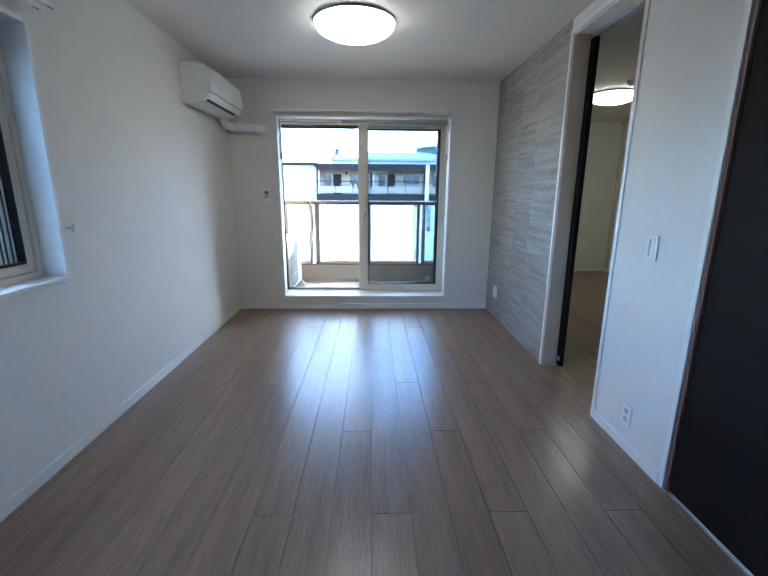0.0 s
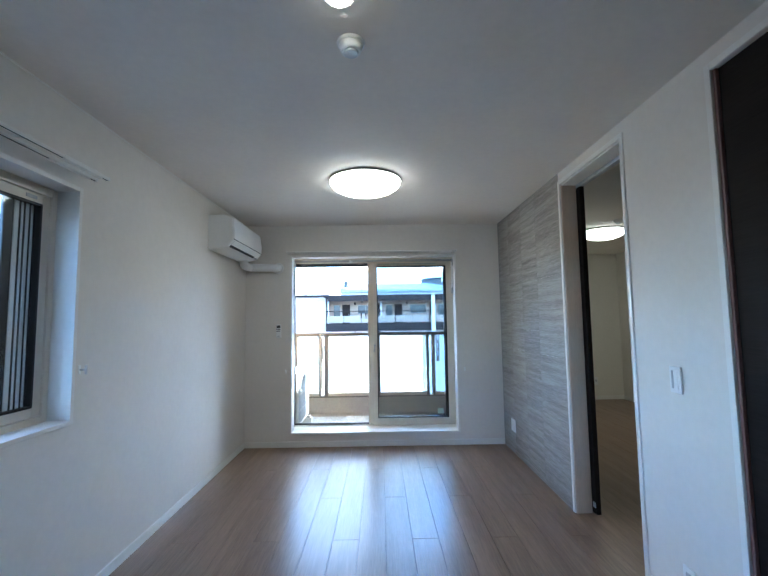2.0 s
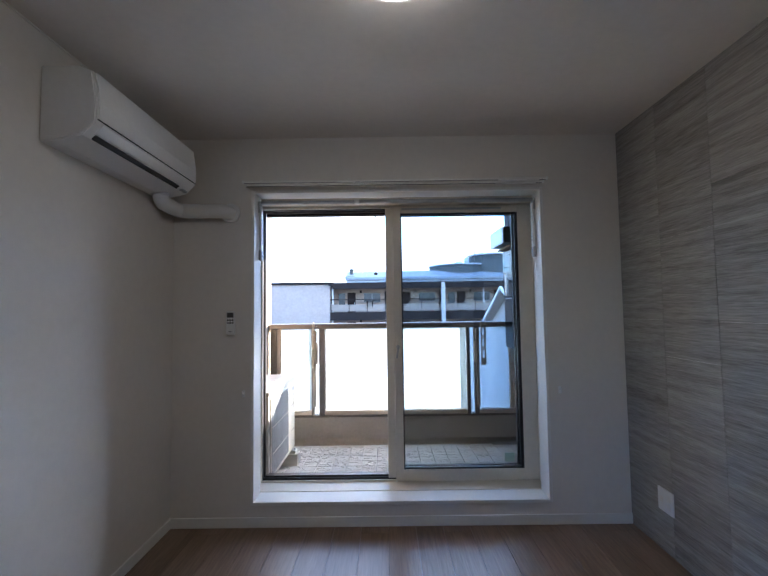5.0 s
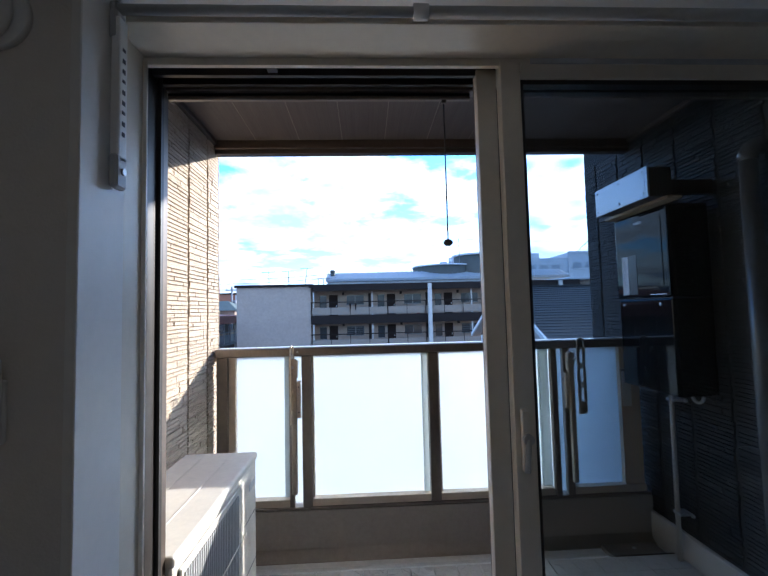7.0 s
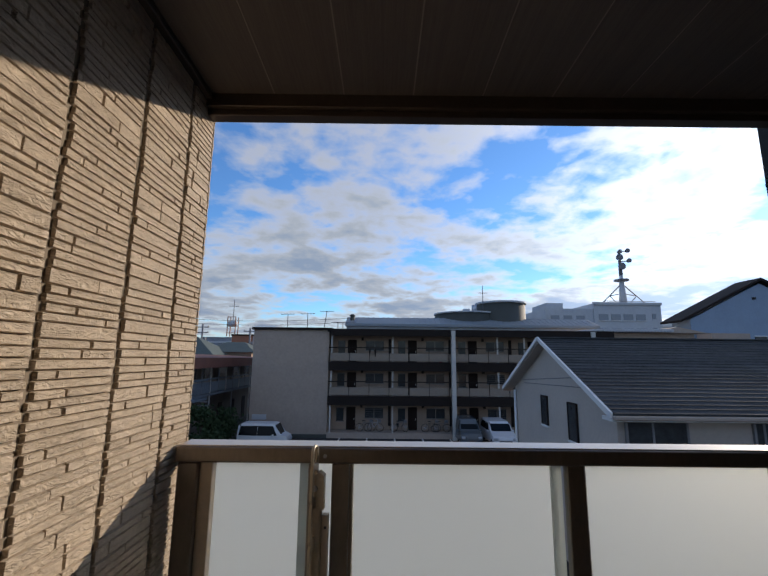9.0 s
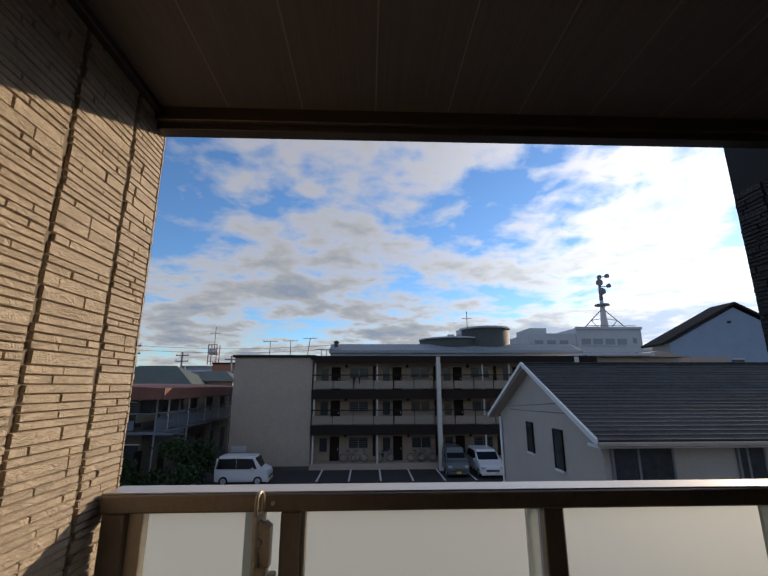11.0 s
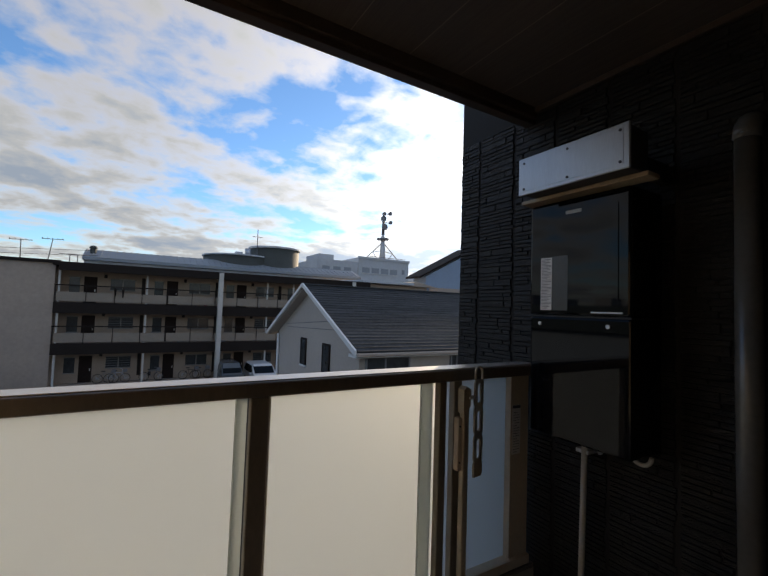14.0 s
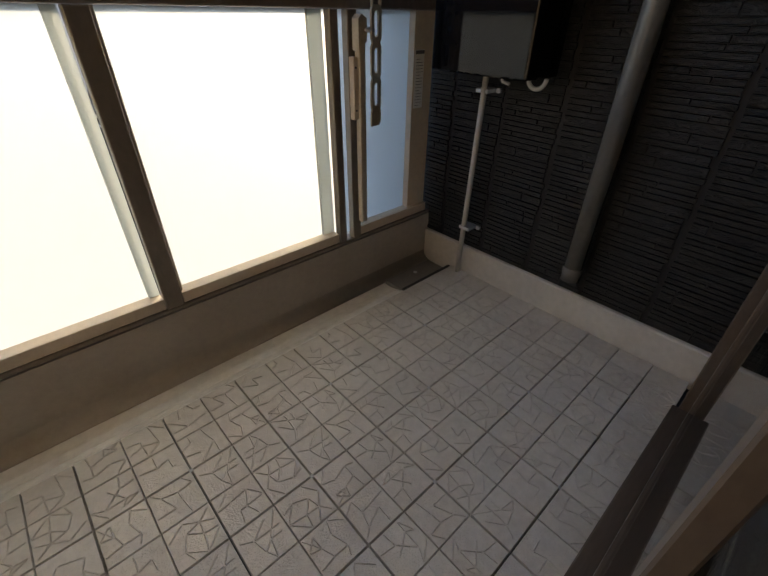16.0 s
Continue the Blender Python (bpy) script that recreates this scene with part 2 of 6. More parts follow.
COPPERY = mat("tan_painted_strip", (0.42, 0.32, 0.21), 0.5, var=0.1, scale=8)
PAPER = mat("label_paper", (0.85, 0.85, 0.85), 0.6, var=0.03)
INK = mat("label_ink", (0.10, 0.10, 0.12), 0.6, var=0.05)
PIPEGREY = mat("grey_pipe", (0.12, 0.12, 0.116), 0.24, var=0.06, spec=0.6)
PIPEPALE = mat("pale_pipe", (0.50, 0.48, 0.45), 0.4, var=0.06)
MESHNET = glass_mat("insect_net", (0.82, 0.84, 0.86), 0.0)
PANE = glass_mat("clear_pane", (0.965, 0.985, 0.99), 0.02)
FROST = frosted_mat("frosted_white_glass")
FROSTEDGE = frosted_mat("frosted_glass_edge", (0.42, 0.45, 0.44), 0.25)
LAMPGLOW = glow("lamp_cover", (1.0, 0.91, 0.80), 0.63)
LAMPGLOW2 = glow("lamp_cover_bedroom", (1.0, 0.94, 0.80), 0.62)
DOWNGLOW = glow("downlight", (1.0, 0.84, 0.64), 3.0)

# ---------------------------------------------------------------- building helpers
OFF = {}


def bx(bm, x0, x1, y0, y1, z0, z1):
    x0, x1, y0, y1, z0, z1 = min(x0, x1), max(x0, x1), min(y0, y1), max(y0, y1), min(z0, z1), max(z0, z1)
    v = [bm.verts.new((x, y, z)) for x in (x0, x1) for y in (y0, y1) for z in (z0, z1)]
    for f in ((0, 1, 3, 2), (4, 6, 7, 5), (0, 4, 5, 1), (2, 3, 7, 6), (0, 2, 6, 4), (1, 5, 7, 3)):
        bm.faces.new([v[i] for i in f])
    return bm


def box(x0, x1, y0, y1, z0, z1, bev=0.0, seg=1):
    bm = bx(bmesh.new(), x0, x1, y0, y1, z0, z1)
    if bev:
        bmesh.ops.bevel(bm, geom=bm.edges[:], offset=bev, segments=seg, affect="EDGES", profile=0.5)
    return bm


def tube(bm, p, q, r, n=12, r2=None):
    p, q = Vector(p), Vector(q)
    r2 = r if r2 is None else r2
    d = (q - p).normalized()
    a = d.orthogonal().normalized()
    b = d.cross(a)
    ring = [[bm.verts.new(c + (a * math.cos(2 * math.pi * i / n) + b * math.sin(2 * math.pi * i / n)) * rr) for i in range(n)] for c, rr in ((p, r), (q, r2))]
    for i in range(n):
        f = bm.faces.new((ring[0][i], ring[0][(i + 1) % n], ring[1][(i + 1) % n], ring[1][i]))
        f.smooth = True
    bm.faces.new(ring[0][::-1])
    bm.faces.new(ring[1])
    return bm


def path_tube(bm, pts, r, n=10):
    """One continuous round tube along a line of points, capped at both ends."""
    pts = [Vector(p) for p in pts]
    rings, side = [], None
    for i, p in enumerate(pts):
        t = (pts[min(i + 1, len(pts) - 1)] - pts[max(i - 1, 0)]).normalized()
        if side is None:
            side = t.orthogonal().normalized()
        side = (side - t * side.dot(t)).normalized()
        up = t.cross(side)
        rings.append([bm.verts.new(p + (side * math.cos(2 * math.pi * k / n) + up * math.sin(2 * math.pi * k / n)) * r) for k in range(n)])
    for u, v in zip(rings, rings[1:]):
        for k in range(n):
            f = bm.faces.new((u[k], u[(k + 1) % n], v[(k + 1) % n], v[k]))
            f.smooth = True
    bm.faces.new(rings[0][::-1])
    bm.faces.new(rings[-1])
    return bm


def prism(bm, pts, axis, a, b):
    """A polygon extruded along an axis; pts are the two other coordinates in xyz order."""
    def at(u, v, w):
        return {"x": (w, u, v), "y": (u, w, v), "z": (u, v, w)}[axis]
    lo, hi = [bm.verts.new(at(u, v, a)) for u, v in pts], [bm.verts.new(at(u, v, b)) for u, v in pts]
    n = len(pts)
    bm.faces.new(lo[::-1])
    bm.faces.new(hi)
    for i in range(n):
        bm.faces.new((lo[i], lo[(i + 1) % n], hi[(i + 1) % n], hi[i]))
    return bm


def dome(bm, c, rad, h, n=40, rings=6, down=True):
    """A shallow rounded cap below (or above) the point c."""
    c = Vector(c)
    s = -1 if down else 1
    prev = [bm.verts.new(c + Vector((rad * math.cos(2 * math.pi * i / n), rad * math.sin(2 * math.pi * i / n), 0))) for i in range(n)]
    bm.faces.new(prev)
    for k in range(1, rings + 1):
        a = k / rings * math.pi / 2
        if k == rings:
            tip = bm.verts.new(c + Vector((0, 0, s * h)))
            for i in range(n):
                bm.faces.new((prev[i], prev[(i + 1) % n], tip)).smooth = True
            break
        cur = [bm.verts.new(c + Vector((rad * math.cos(a) * math.cos(2 * math.pi * i / n), rad * math.cos(a) * math.sin(2 * math.pi * i / n), s * h * math.sin(a)))) for i in range(n)]
        for i in range(n):
            bm.faces.new((prev[i], prev[(i + 1) % n], cur[(i + 1) % n], cur[i])).smooth = True
        prev = cur
    return bm


def mesh_of(name, bm, material):
    bmesh.ops.recalc_face_normals(bm, faces=bm.faces[:])
    me = bpy.data.meshes.new(name)
    bm.to_mesh(me)
    bm.free()
    me.materials.append(material)
    return me


def thing(name, label, category, at=(0, 0, 0), group="", kind=""):
    ob = tagged(new(name), label, category, group, kind)
    ob.location = at
    OFF[ob] = Vector(at)
    return ob


def part(name, bm, material, parent, label=""):
    off = OFF[parent]
    bm.transform(Matrix.Translation(-off))
    ob = new(name, mesh_of(name, bm, material))
    ob.parent = parent
    OFF[ob] = off
    return tagged(ob, label)


def solid(name, bm, material, label, category, kind="", group=""):
    """A top-level thing that is one mesh."""
    ob = tagged(new(name, mesh_of(name, bm, material)), label, category, group, kind)
    OFF[ob] = Vector((0, 0, 0))
    return ob


# ---------------------------------------------------------------- the plan
XL, XR, YB, YW, CEIL = -1.10, 1.70, -1.60, 4.55, 2.40   # living room
XE, XG, YG = -1.03, 1.69, 6.95                          # balcony side walls
WX0, WX1, WZ0, WZ1 = -0.592, 1.200, 0.150, 2.045        # balcony window opening inside its trim
DY0, DY1, DZ = 2.215, 2.962, 2.308                      # bedroom doorway
EY0, EY1 = 0.760, 1.590                                 # hall door
LY0, LY1, LZ0, LZ1 = 0.82, 2.030, 0.885, 1.985          # side window
YO = 4.90                                               # outer face of the balcony wall


def wall_with_holes(axis, a, b, u0, u1, z0, z1, holes):
    """A wall between a and b on one axis, from u0 to u1 on the other, with rectangular openings (u, u, z, z)."""
    bm = bmesh.new()
    us = sorted({u0, u1, *[h[0] for h in holes], *[h[1] for h in holes]})
    for p, q in zip(us, us[1:]):
        cuts = sorted((h[2], h[3]) for h in holes if h[0] < q - 1e-6 and h[1] > p + 1e-6)
        z = z0
        for lo, hi in [*cuts, (z1, z1)]:
            if lo - z > 1e-4:
                bx(bm, *((a, b, p, q) if axis == "x" else (p, q, a, b)), z, lo)
            z = hi
    bmesh.ops.remove_doubles(bm, verts=bm.verts[:], dist=1e-5)
    return bm


# living room shell
solid("wall_north_outer", wall_with_holes("y", 4.702, YO, XL, XR, -0.12, CEIL, [(-0.672, 1.282, 0.105, 2.072)]), FASCIA, "dark clad outer layer of the balcony wall", "wall", "structure")
wall_north = solid("wall_north", wall_with_holes("y", YW, 4.70, XL, XR, -0.12, CEIL, [(WX0 - 0.02, WX1 + 0.02, WZ0 - 0.02, WZ1 + 0.02)]), WALLPAPER, "off-white papered wall round the balcony window", "wall", "structure")
wall_west = solid("wall_west", wall_with_holes("x", XL - 0.17, XL, YB, YO, -0.12, CEIL, [(LY0 - 0.022, LY1 + 0.022, LZ0 - 0.02, LZ1 + 0.022)]), WALLPAPER, "off-white papered long wall with a small side window", "wall", "structure")
wall_east = solid("wall_east", wall_with_holes("x", XR, XR + 0.11, YB, YO, -0.12, CEIL, [(DY0, DY1, -0.05, DZ), (EY0, EY1, -0.05, DZ)]), WALLPAPER, "off-white papered wall with two tall doorways", "wall", "structure")
solid("wall_south", box(XL, XR, YB - 0.12, YB, -0.12, CEIL), WALLPAPER, "plain off-white papered end wall", "wall", "structure")
solid("ceiling", box(XL - 0.17, XR + 0.11, YB - 0.12, YO, CEIL, CEIL + 0.15), CEILPAPER, "pale grey papered ceiling of the living room", "ceiling", "structure")
floor = solid("floor", box(XL, 4.35, YB, YW, -0.12, -0.012), JOINT, "greyish brown wood plank floor with a soft sheen", "floor", "structure")

# skirting
def skirting(x0, x1, y0, y1, h=0.06):
    return solid("baseboard", box(x0, x1, y0, y1, 0.0, h, 0.002), TRIM, "narrow white skirting board along the wall foot", "baseboard", "structure")


skirting(XL, XL + 0.010, YB, YW)
skirting(XL + 0.010, XR - 0.001, YW - 0.010, YW)
skirting(XR - 0.010, XR, EY1 + 0.035, DY0 - 0.035)
bm = box(XL, XL + 0.006, YB, YW, CEIL - 0.006, CEIL - 0.0005)
solid("trim", bm, TRIM, "thin pale edging between wall and ceiling", "trim", "structure")

# bedroom shell: nook beside the doorway, then the room behind the balcony's side wall
R2X, R2Y, NX, NY = 4.36, 6.85, 2.82, 3.76
solid("wall_bedroom_end", box(XR + 0.11, R2X + 0.12, R2Y, R2Y + 0.095, -0.12, CEIL), ROOM2PAPER, "pale yellowish papered end wall of the bedroom", "wall", "structure")
solid("wall_bedroom_side", box(R2X, R2X + 0.12, NY - 0.1, R2Y, -0.12, CEIL), ROOM2PAPER, "pale yellowish papered side wall of the bedroom", "wall", "structure")
solid("wall_bedroom_balcony", box(XR + 0.03, XR + 0.11, YO, R2Y + 0.095, -0.12, CEIL), ROOM2PAPER, "papered wall between bedroom and balcony", "wall", "structure")
solid("wall_nook", wall_with_holes("x", NX, NX + 0.1, 1.9, NY, -0.12, CEIL, []), ROOM2PAPER, "papered wall of the passage behind the doorway", "wall", "structure")
solid("wall_nook_return", box(NX + 0.1, R2X + 0.12, NY - 0.1, NY, -0.12, CEIL), ROOM2PAPER, "papered return wall of the bedroom", "wall", "structure")
solid("wall_nook_end", box(XR + 0.11, NX + 0.1, 1.8, 1.9, -0.12, CEIL), ROOM2PAPER, "papered end wall of the passage", "wall", "structure")
solid("ceiling_bedroom", box(XR + 0.112, R2X + 0.12, 1.8, R2Y + 0.095, CEIL + 0.001, CEIL + 0.15), CEILPAPER, "pale papered bedroom ceiling", "ceiling", "structure")
solid("floor_bedroom", box(XR + 0.03, R2X, YW + 0.001, R2Y, -0.12, -0.012), JOINT, "greyish brown wood plank bedroom floor", "floor", "structure")
solid("baseboard", box(NX - 0.01, NX, 1.9, NY, 0, 0.06, 0.002), TRIM, "narrow white skirting board along the wall foot", "baseboard", "structure")
solid("baseboard", box(R2X - 0.01, R2X, NY, R2Y, 0, 0.06, 0.002), TRIM, "narrow white skirting board along the wall foot", "baseboard", "structure")
solid("baseboard", box(XR + 0.12, R2X - 0.01, R2Y - 0.01, R2Y, 0, 0.06, 0.002), TRIM, "narrow white skirting board along the wall foot", "baseboard", "structure")
# hall behind the closed door is shut off by the door leaf itself


# ---------------------------------------------------------------- doorway to the bedroom
d1 = thing("door_1", "open sliding door frame with white casing and beige jambs", "door frame", (XR, DY0, 0), kind="structure")
T, D = 0.03, 0.008
part("casing", box(XR - D, XR + 0.001, DY0 - T, DY0, 0, DZ + T, 0.002), TRIM, d1)
part("casing", box(XR - D, XR + 0.001, DY1, DY1 + T, 0, DZ + T, 0.002), TRIM, d1)
part("casing", box(XR - D, XR + 0.001, DY0, DY1, DZ, DZ + T, 0.002), TRIM, d1)
part("jamb", box(XR + 0.002, XR + 0.108, DY1 - 0.012, DY1 - 0.001, 0, DZ - 0.012, 0.001), JAMB, d1, "beige wood-grain jamb")
part("jamb", box(XR + 0.002, XR + 0.108, DY0 + 0.001, DY0 + 0.012, 0, DZ - 0.012, 0.001), TRIM, d1)
part("head", box(XR + 0.002, XR + 0.108, DY0 + 0.012, DY1 - 0.012, DZ - 0.012, DZ - 0.001, 0.001), TRIM, d1)
part("track", box(XR + 0.112, XR + 0.150, DY0 - 0.02, DY1 + 0.85, DZ - 0.03, DZ + 0.005, 0.002), STEEL, d1, "grey metal sliding track")
sd = thing("sliding_door", "dark wooden sliding door pushed aside behind the jamb", "door", (XR + 0.13, DY1, 0))
part("leaf", box(XR + 0.114, XR + 0.146, DY1 - 0.055, DY1 + 0.80, 0.008, DZ - 0.032, 0.002), DARKWOOD, sd)
part("bottom_guide", box(XR + 0.108, XR + 0.1135, DY1 - 0.050, DY1 - 0.020, 0.05, 0.085, 0.001), STEEL, sd, "small steel catch")

# hall door
d2 = thing("door_2", "closed dark wooden door with horizontal grain in a white casing", "door", (XR, EY0, 0), kind="structure")
part("casing", box(XR - D, XR + 0.001, EY1, EY1 + T, 0, DZ + T, 0.002), TRIM, d2)
part("casing", box(XR - D, XR + 0.001, EY0 - T, EY0, 0, DZ + T, 0.002), TRIM, d2)
part("casing", box(XR - D, XR + 0.001, EY0, EY1, DZ, DZ + T, 0.002), TRIM, d2)
part("edge_strip", box(XR + 0.002, XR + 0.05, EY1 - 0.016, EY1 - 0.001, 0, DZ - 0.002, 0.001), REDWOOD, d2, "reddish brown door stop")
part("edge_strip", box(XR + 0.002, XR + 0.05, EY0 + 0.001, EY0 + 0.016, 0, DZ - 0.002, 0.001), REDWOOD, d2, "reddish brown door stop")
lf = part("leaf", box(XR + 0.012, XR + 0.048, EY0 + 0.018, EY1 - 0.018, 0.006, DZ - 0.004, 0.002), DARKWOOD, d2)
bm = tube(bmesh.new(), (XR + 0.012, EY0 + 0.08, 1.0), (XR - 0.04, EY0 + 0.08, 1.0), 0.009)
tube(bm, (XR - 0.04, EY0 + 0.075, 1.0), (XR - 0.04, EY0 + 0.19, 1.0), 0.008)
part("handle", bm, STEEL, lf, "slim metal lever handle")

# ---------------------------------------------------------------- accent wall of grey wood-look panels
acc = thing("accent_panelling", "grey wood-look panelling with rough horizontal grain", "wall panel", (XR, DY1 + T, 0), kind="structure")
cols = [DY1 + T + 0.001, 3.46, 3.82, 4.18, YW - 0.001]
for i, (p, q) in enumerate(zip(cols, cols[1:])):
    cuts = [0.0, *[z for z in (0.42 + 0.19 * (i % 2) + 0.62 * k for k in range(4)) if z < 2.3], CEIL - 0.001]
    for lo, hi in zip(cuts, cuts[1:]):
        part("panel", box(XR - 0.006, XR - 0.0005, p + 0.0006, q - 0.0006, lo + 0.0006, hi - 0.0006, 0.0012), GREYWOOD, acc)

# ---------------------------------------------------------------- balcony window
w1 = thing("window_1", "balcony sliding window, one half open, beige aluminium frame", "window", (WX0, YW, WZ0), kind="structure")
C = 0.020
for b in ((WX0 - C, WX0, YW - 0.008, YW + 0.13, WZ0 - C, WZ1 + C), (WX1, WX1 + C, YW - 0.008, YW + 0.13, WZ0 - C, WZ1 + C), (WX0, WX1, YW - 0.008, YW + 0.13, WZ1, WZ1 + C), (WX0, WX1, YW - 0.012, YW + 0.13, WZ0 - C, WZ0)):
    part("casing", box(*b, 0.002), TRIM, w1, "white painted window casing")
FX0, FX1, FZ0, FZ1 = -0.636, 1.250, 0.145, 2.032
FY0, FY1 = 4.703, 4.930
MX0, MX1, MZ0, MZ1 = -0.670, 1.280, 0.107, 2.070
for b in ((MX0, FX0, FY0, FY1, MZ0, MZ1), (FX1, MX1, FY0, FY1, MZ0, MZ1), (FX0, FX1, FY0, FY1, FZ1, MZ1), (FX0, FX1, FY0, FY1, MZ0, FZ0)):
    if b[5] > FZ0:
        part("frame", box(b[0], b[1], b[2], 4.842, b[4], b[5], 0.002), ALU, w1)
        part("outer_frame", box(b[0], b[1], 4.843, b[3], b[4], b[5], 0.002), DARKFRAME, w1, "dark outer half of the frame")
    else:
        part("frame", box(b[0], b[1], b[2], 4.842, b[4], b[5], 0.002), ALU, w1)
        part("outer_frame", box(b[0], b[1], 4.843, b[3], b[4], b[5], 0.002), DARKFRAME, w1, "dark outer half of the frame")
for k, yy in enumerate((4.835, 4.880, 4.925)):
    part("track", box(FX0, FX1, yy, yy + 0.006, FZ0, FZ0 + 0.012, 0.001), DARKFRAME if k else ALU, w1)
    part("track", box(FX0, FX1, yy - 0.004, yy + 0.010, FZ1 - 0.020, FZ1, 0.001), DARKFRAME if k else ALU, w1)
part("vent_strip", box(0.34, 1.02, 4.772, 4.776, FZ1 - 0.050, FZ1 - 0.036, 0.001), GREYPL, w1, "grey slotted vent strip")
part("stop", box(-0.332, -0.306, 4.852, 4.874, FZ1 - 0.016, FZ1, 0.001), DARKGREY, w1, "dark stop block")
for yk in (4.83, 4.905):
    part("track_fin", box(FX0, FX0 + 0.010, yk, yk + 0.006, FZ0 + 0.01, FZ1 - 0.01), ALU if yk < 4.85 else DARKFRAME, w1)
part("pull_tape", box(FX0, FX0 + 0.006, FY1 - 0.012, FY1 - 0.002, FZ0 + 0.02, FZ1 - 0.03), BLACK, w1, "dark gasket line")


def sash(x0, x1, y0, y1, frame_mat, st0, st1, label):
    s = part("sash", box(x0, x0 + st0, y0, y1, FZ0 + 0.010, FZ1 - 0.008, 0.002), frame_mat, w1, label)
    part("stile", box(x1 - st1, x1, y0, y1, FZ0 + 0.010, FZ1 - 0.008, 0.002), frame_mat, s)
    part("rail", box(x0 + st0, x1 - st1, y0, y1, FZ0 + 0.010, FZ0 + 0.080, 0.002), frame_mat, s)
    part("rail", box(x0 + st0, x1 - st1, y0, y1, FZ1 - 0.058, FZ1 - 0.008, 0.002), frame_mat, s)
    ym = (y0 + y1) / 2
    for b in ((x0 + st0, x0 + st0 + 0.008, FZ0 + 0.08, FZ1 - 0.058), (x1 - st1 - 0.020, x1 - st1, FZ0 + 0.08, FZ1 - 0.058)):
        part("gasket", box(b[0], b[1], y0 + 0.003, y1 - 0.003, b[2], b[3]), BLACK, s, "black rubber gasket")
    for lo, hi in ((FZ0 + 0.08, FZ0 + 0.092), (FZ1 - 0.070, FZ1 - 0.058)):
        part("gasket", box(x0 + st0, x1 - st1, y0 + 0.004, y1 - 0.004, lo, hi), BLACK, s, "black rubber gasket")
    g = part("pane", box(x0 + st0 + 0.002, x1 - st1 - 0.002, ym - 0.003, ym + 0.003, FZ0 + 0.085, FZ1 - 0.062), PANE, s, "clear bluish pane")
    g.visible_shadow = False
    return s


inner = sash(0.281, FX1 - 0.002, 4.828, 4.862, ALU, 0.054, 0.100, "inner sliding sash slid to the side")
SKINS = [(0.229, 0.283, FZ0 + 0.010, FZ1 - 0.008), (FX1 - 0.110, FX1 - 0.03, FZ0 + 0.010, FZ1 - 0.008), (0.283, FX1 - 0.110, FZ0 + 0.010, FZ0 + 0.080), (0.283, FX1 - 0.110, FZ1 - 0.058, FZ1 - 0.008)]
outer = sash(0.229, FX1 - 0.03, 4.868, 4.898, ALU, 0.054, 0.08, "outer sliding sash slid to the side")
for x0, x1, z0, z1 in SKINS:
    part("outer_skin", box(x0, x1, 4.8982, 4.9025, z0, z1, 0.001), THRESH, outer, "dark bronze outer face of the sash")
h = part("latch", box(0.294, 0.318, 4.812, 4.8275, 0.97, 1.12, 0.004, 2), ALU, inner, "beige crescent latch")
part("latch_lever", tube(tube(bmesh.new(), (0.306, 4.804, 1.05), (0.296, 4.794, 0.975), 0.007), (0.306, 4.813, 1.05), (0.306, 4.799, 1.05), 0.013), GREYPL, h)
# glazing sticker at the foot of the inner pane
st = part("sticker", box(1.02, 1.085, 4.8395, 4.8415, 0.265, 0.325, 0.0), mat("green_sticker", (0.32, 0.47, 0.40), 0.5, var=0.05), inner, "small green glazing sticker")

# insect screen beyond the sashes
sc = thing("insect_screen", "dark net insect screen in a bronze frame", "screen", (0.25, 4.935, FZ0))
for b in ((0.250, 0.275, FZ0 + 0.012, FZ1 - 0.02), (FX1 - 0.045, FX1 - 0.02, FZ0 + 0.012, FZ1 - 0.02)):
    part("frame", box(b[0], b[1], 4.9335, 4.950, b[2], b[3], 0.002), THRESH, sc)
for lo, hi in ((FZ0 + 0.012, FZ0 + 0.045), (FZ1 - 0.05, FZ1 - 0.02)):
    part("frame", box(0.275, FX1 - 0.045, 4.9335, 4.950, lo, hi, 0.002), THRESH, sc)
ob = part("net", box(0.275, FX1 - 0.045, 4.941, 4.943, FZ0 + 0.045, FZ1 - 0.05), MESHNET, sc, "fine dark net")
ob.visible_shadow = False

# outer bronze frame and threshold on the balcony side
of = thing("window_threshold", "bronze aluminium outer frame and threshold of the balcony window", "window frame", (0, YO, 0), kind="structure")
for b in ((MX0 - 0.02, FX0 - 0.004, FY1 + 0.001, 4.975, MZ0 - 0.02, MZ1 + 0.02), (FX1 + 0.004, MX1 + 0.02, FY1 + 0.001, 4.975, MZ0 - 0.02, MZ1 + 0.02), (FX0 - 0.004, FX1 + 0.004, FY1 + 0.001, 4.975, FZ1 + 0.004, MZ1 + 0.02), (FX0 - 0.004, FX1 + 0.004, FY1 + 0.001, 4.990, MZ0 - 0.02, FZ0 + 0.006)):
    part("frame", box(*b, 0.003), THRESH, of)

# roll-up screen case under the outer head
rs = thing("roll_screen_case", "slim bronze roller screen case under the window head", "screen case", (0.3, 4.965, 2.0))
part("case", box(FX0 - 0.003, FX1 + 0.003, 4.952, 4.992, 2.012, FZ1 + 0.003, 0.003), BRONZE, rs)
part("bottom_bar", box(FX0, 0.236, 4.956, 4.972, 1.988, 2.0005, 0.003), BRONZE, rs, "pale edged bottom bar")
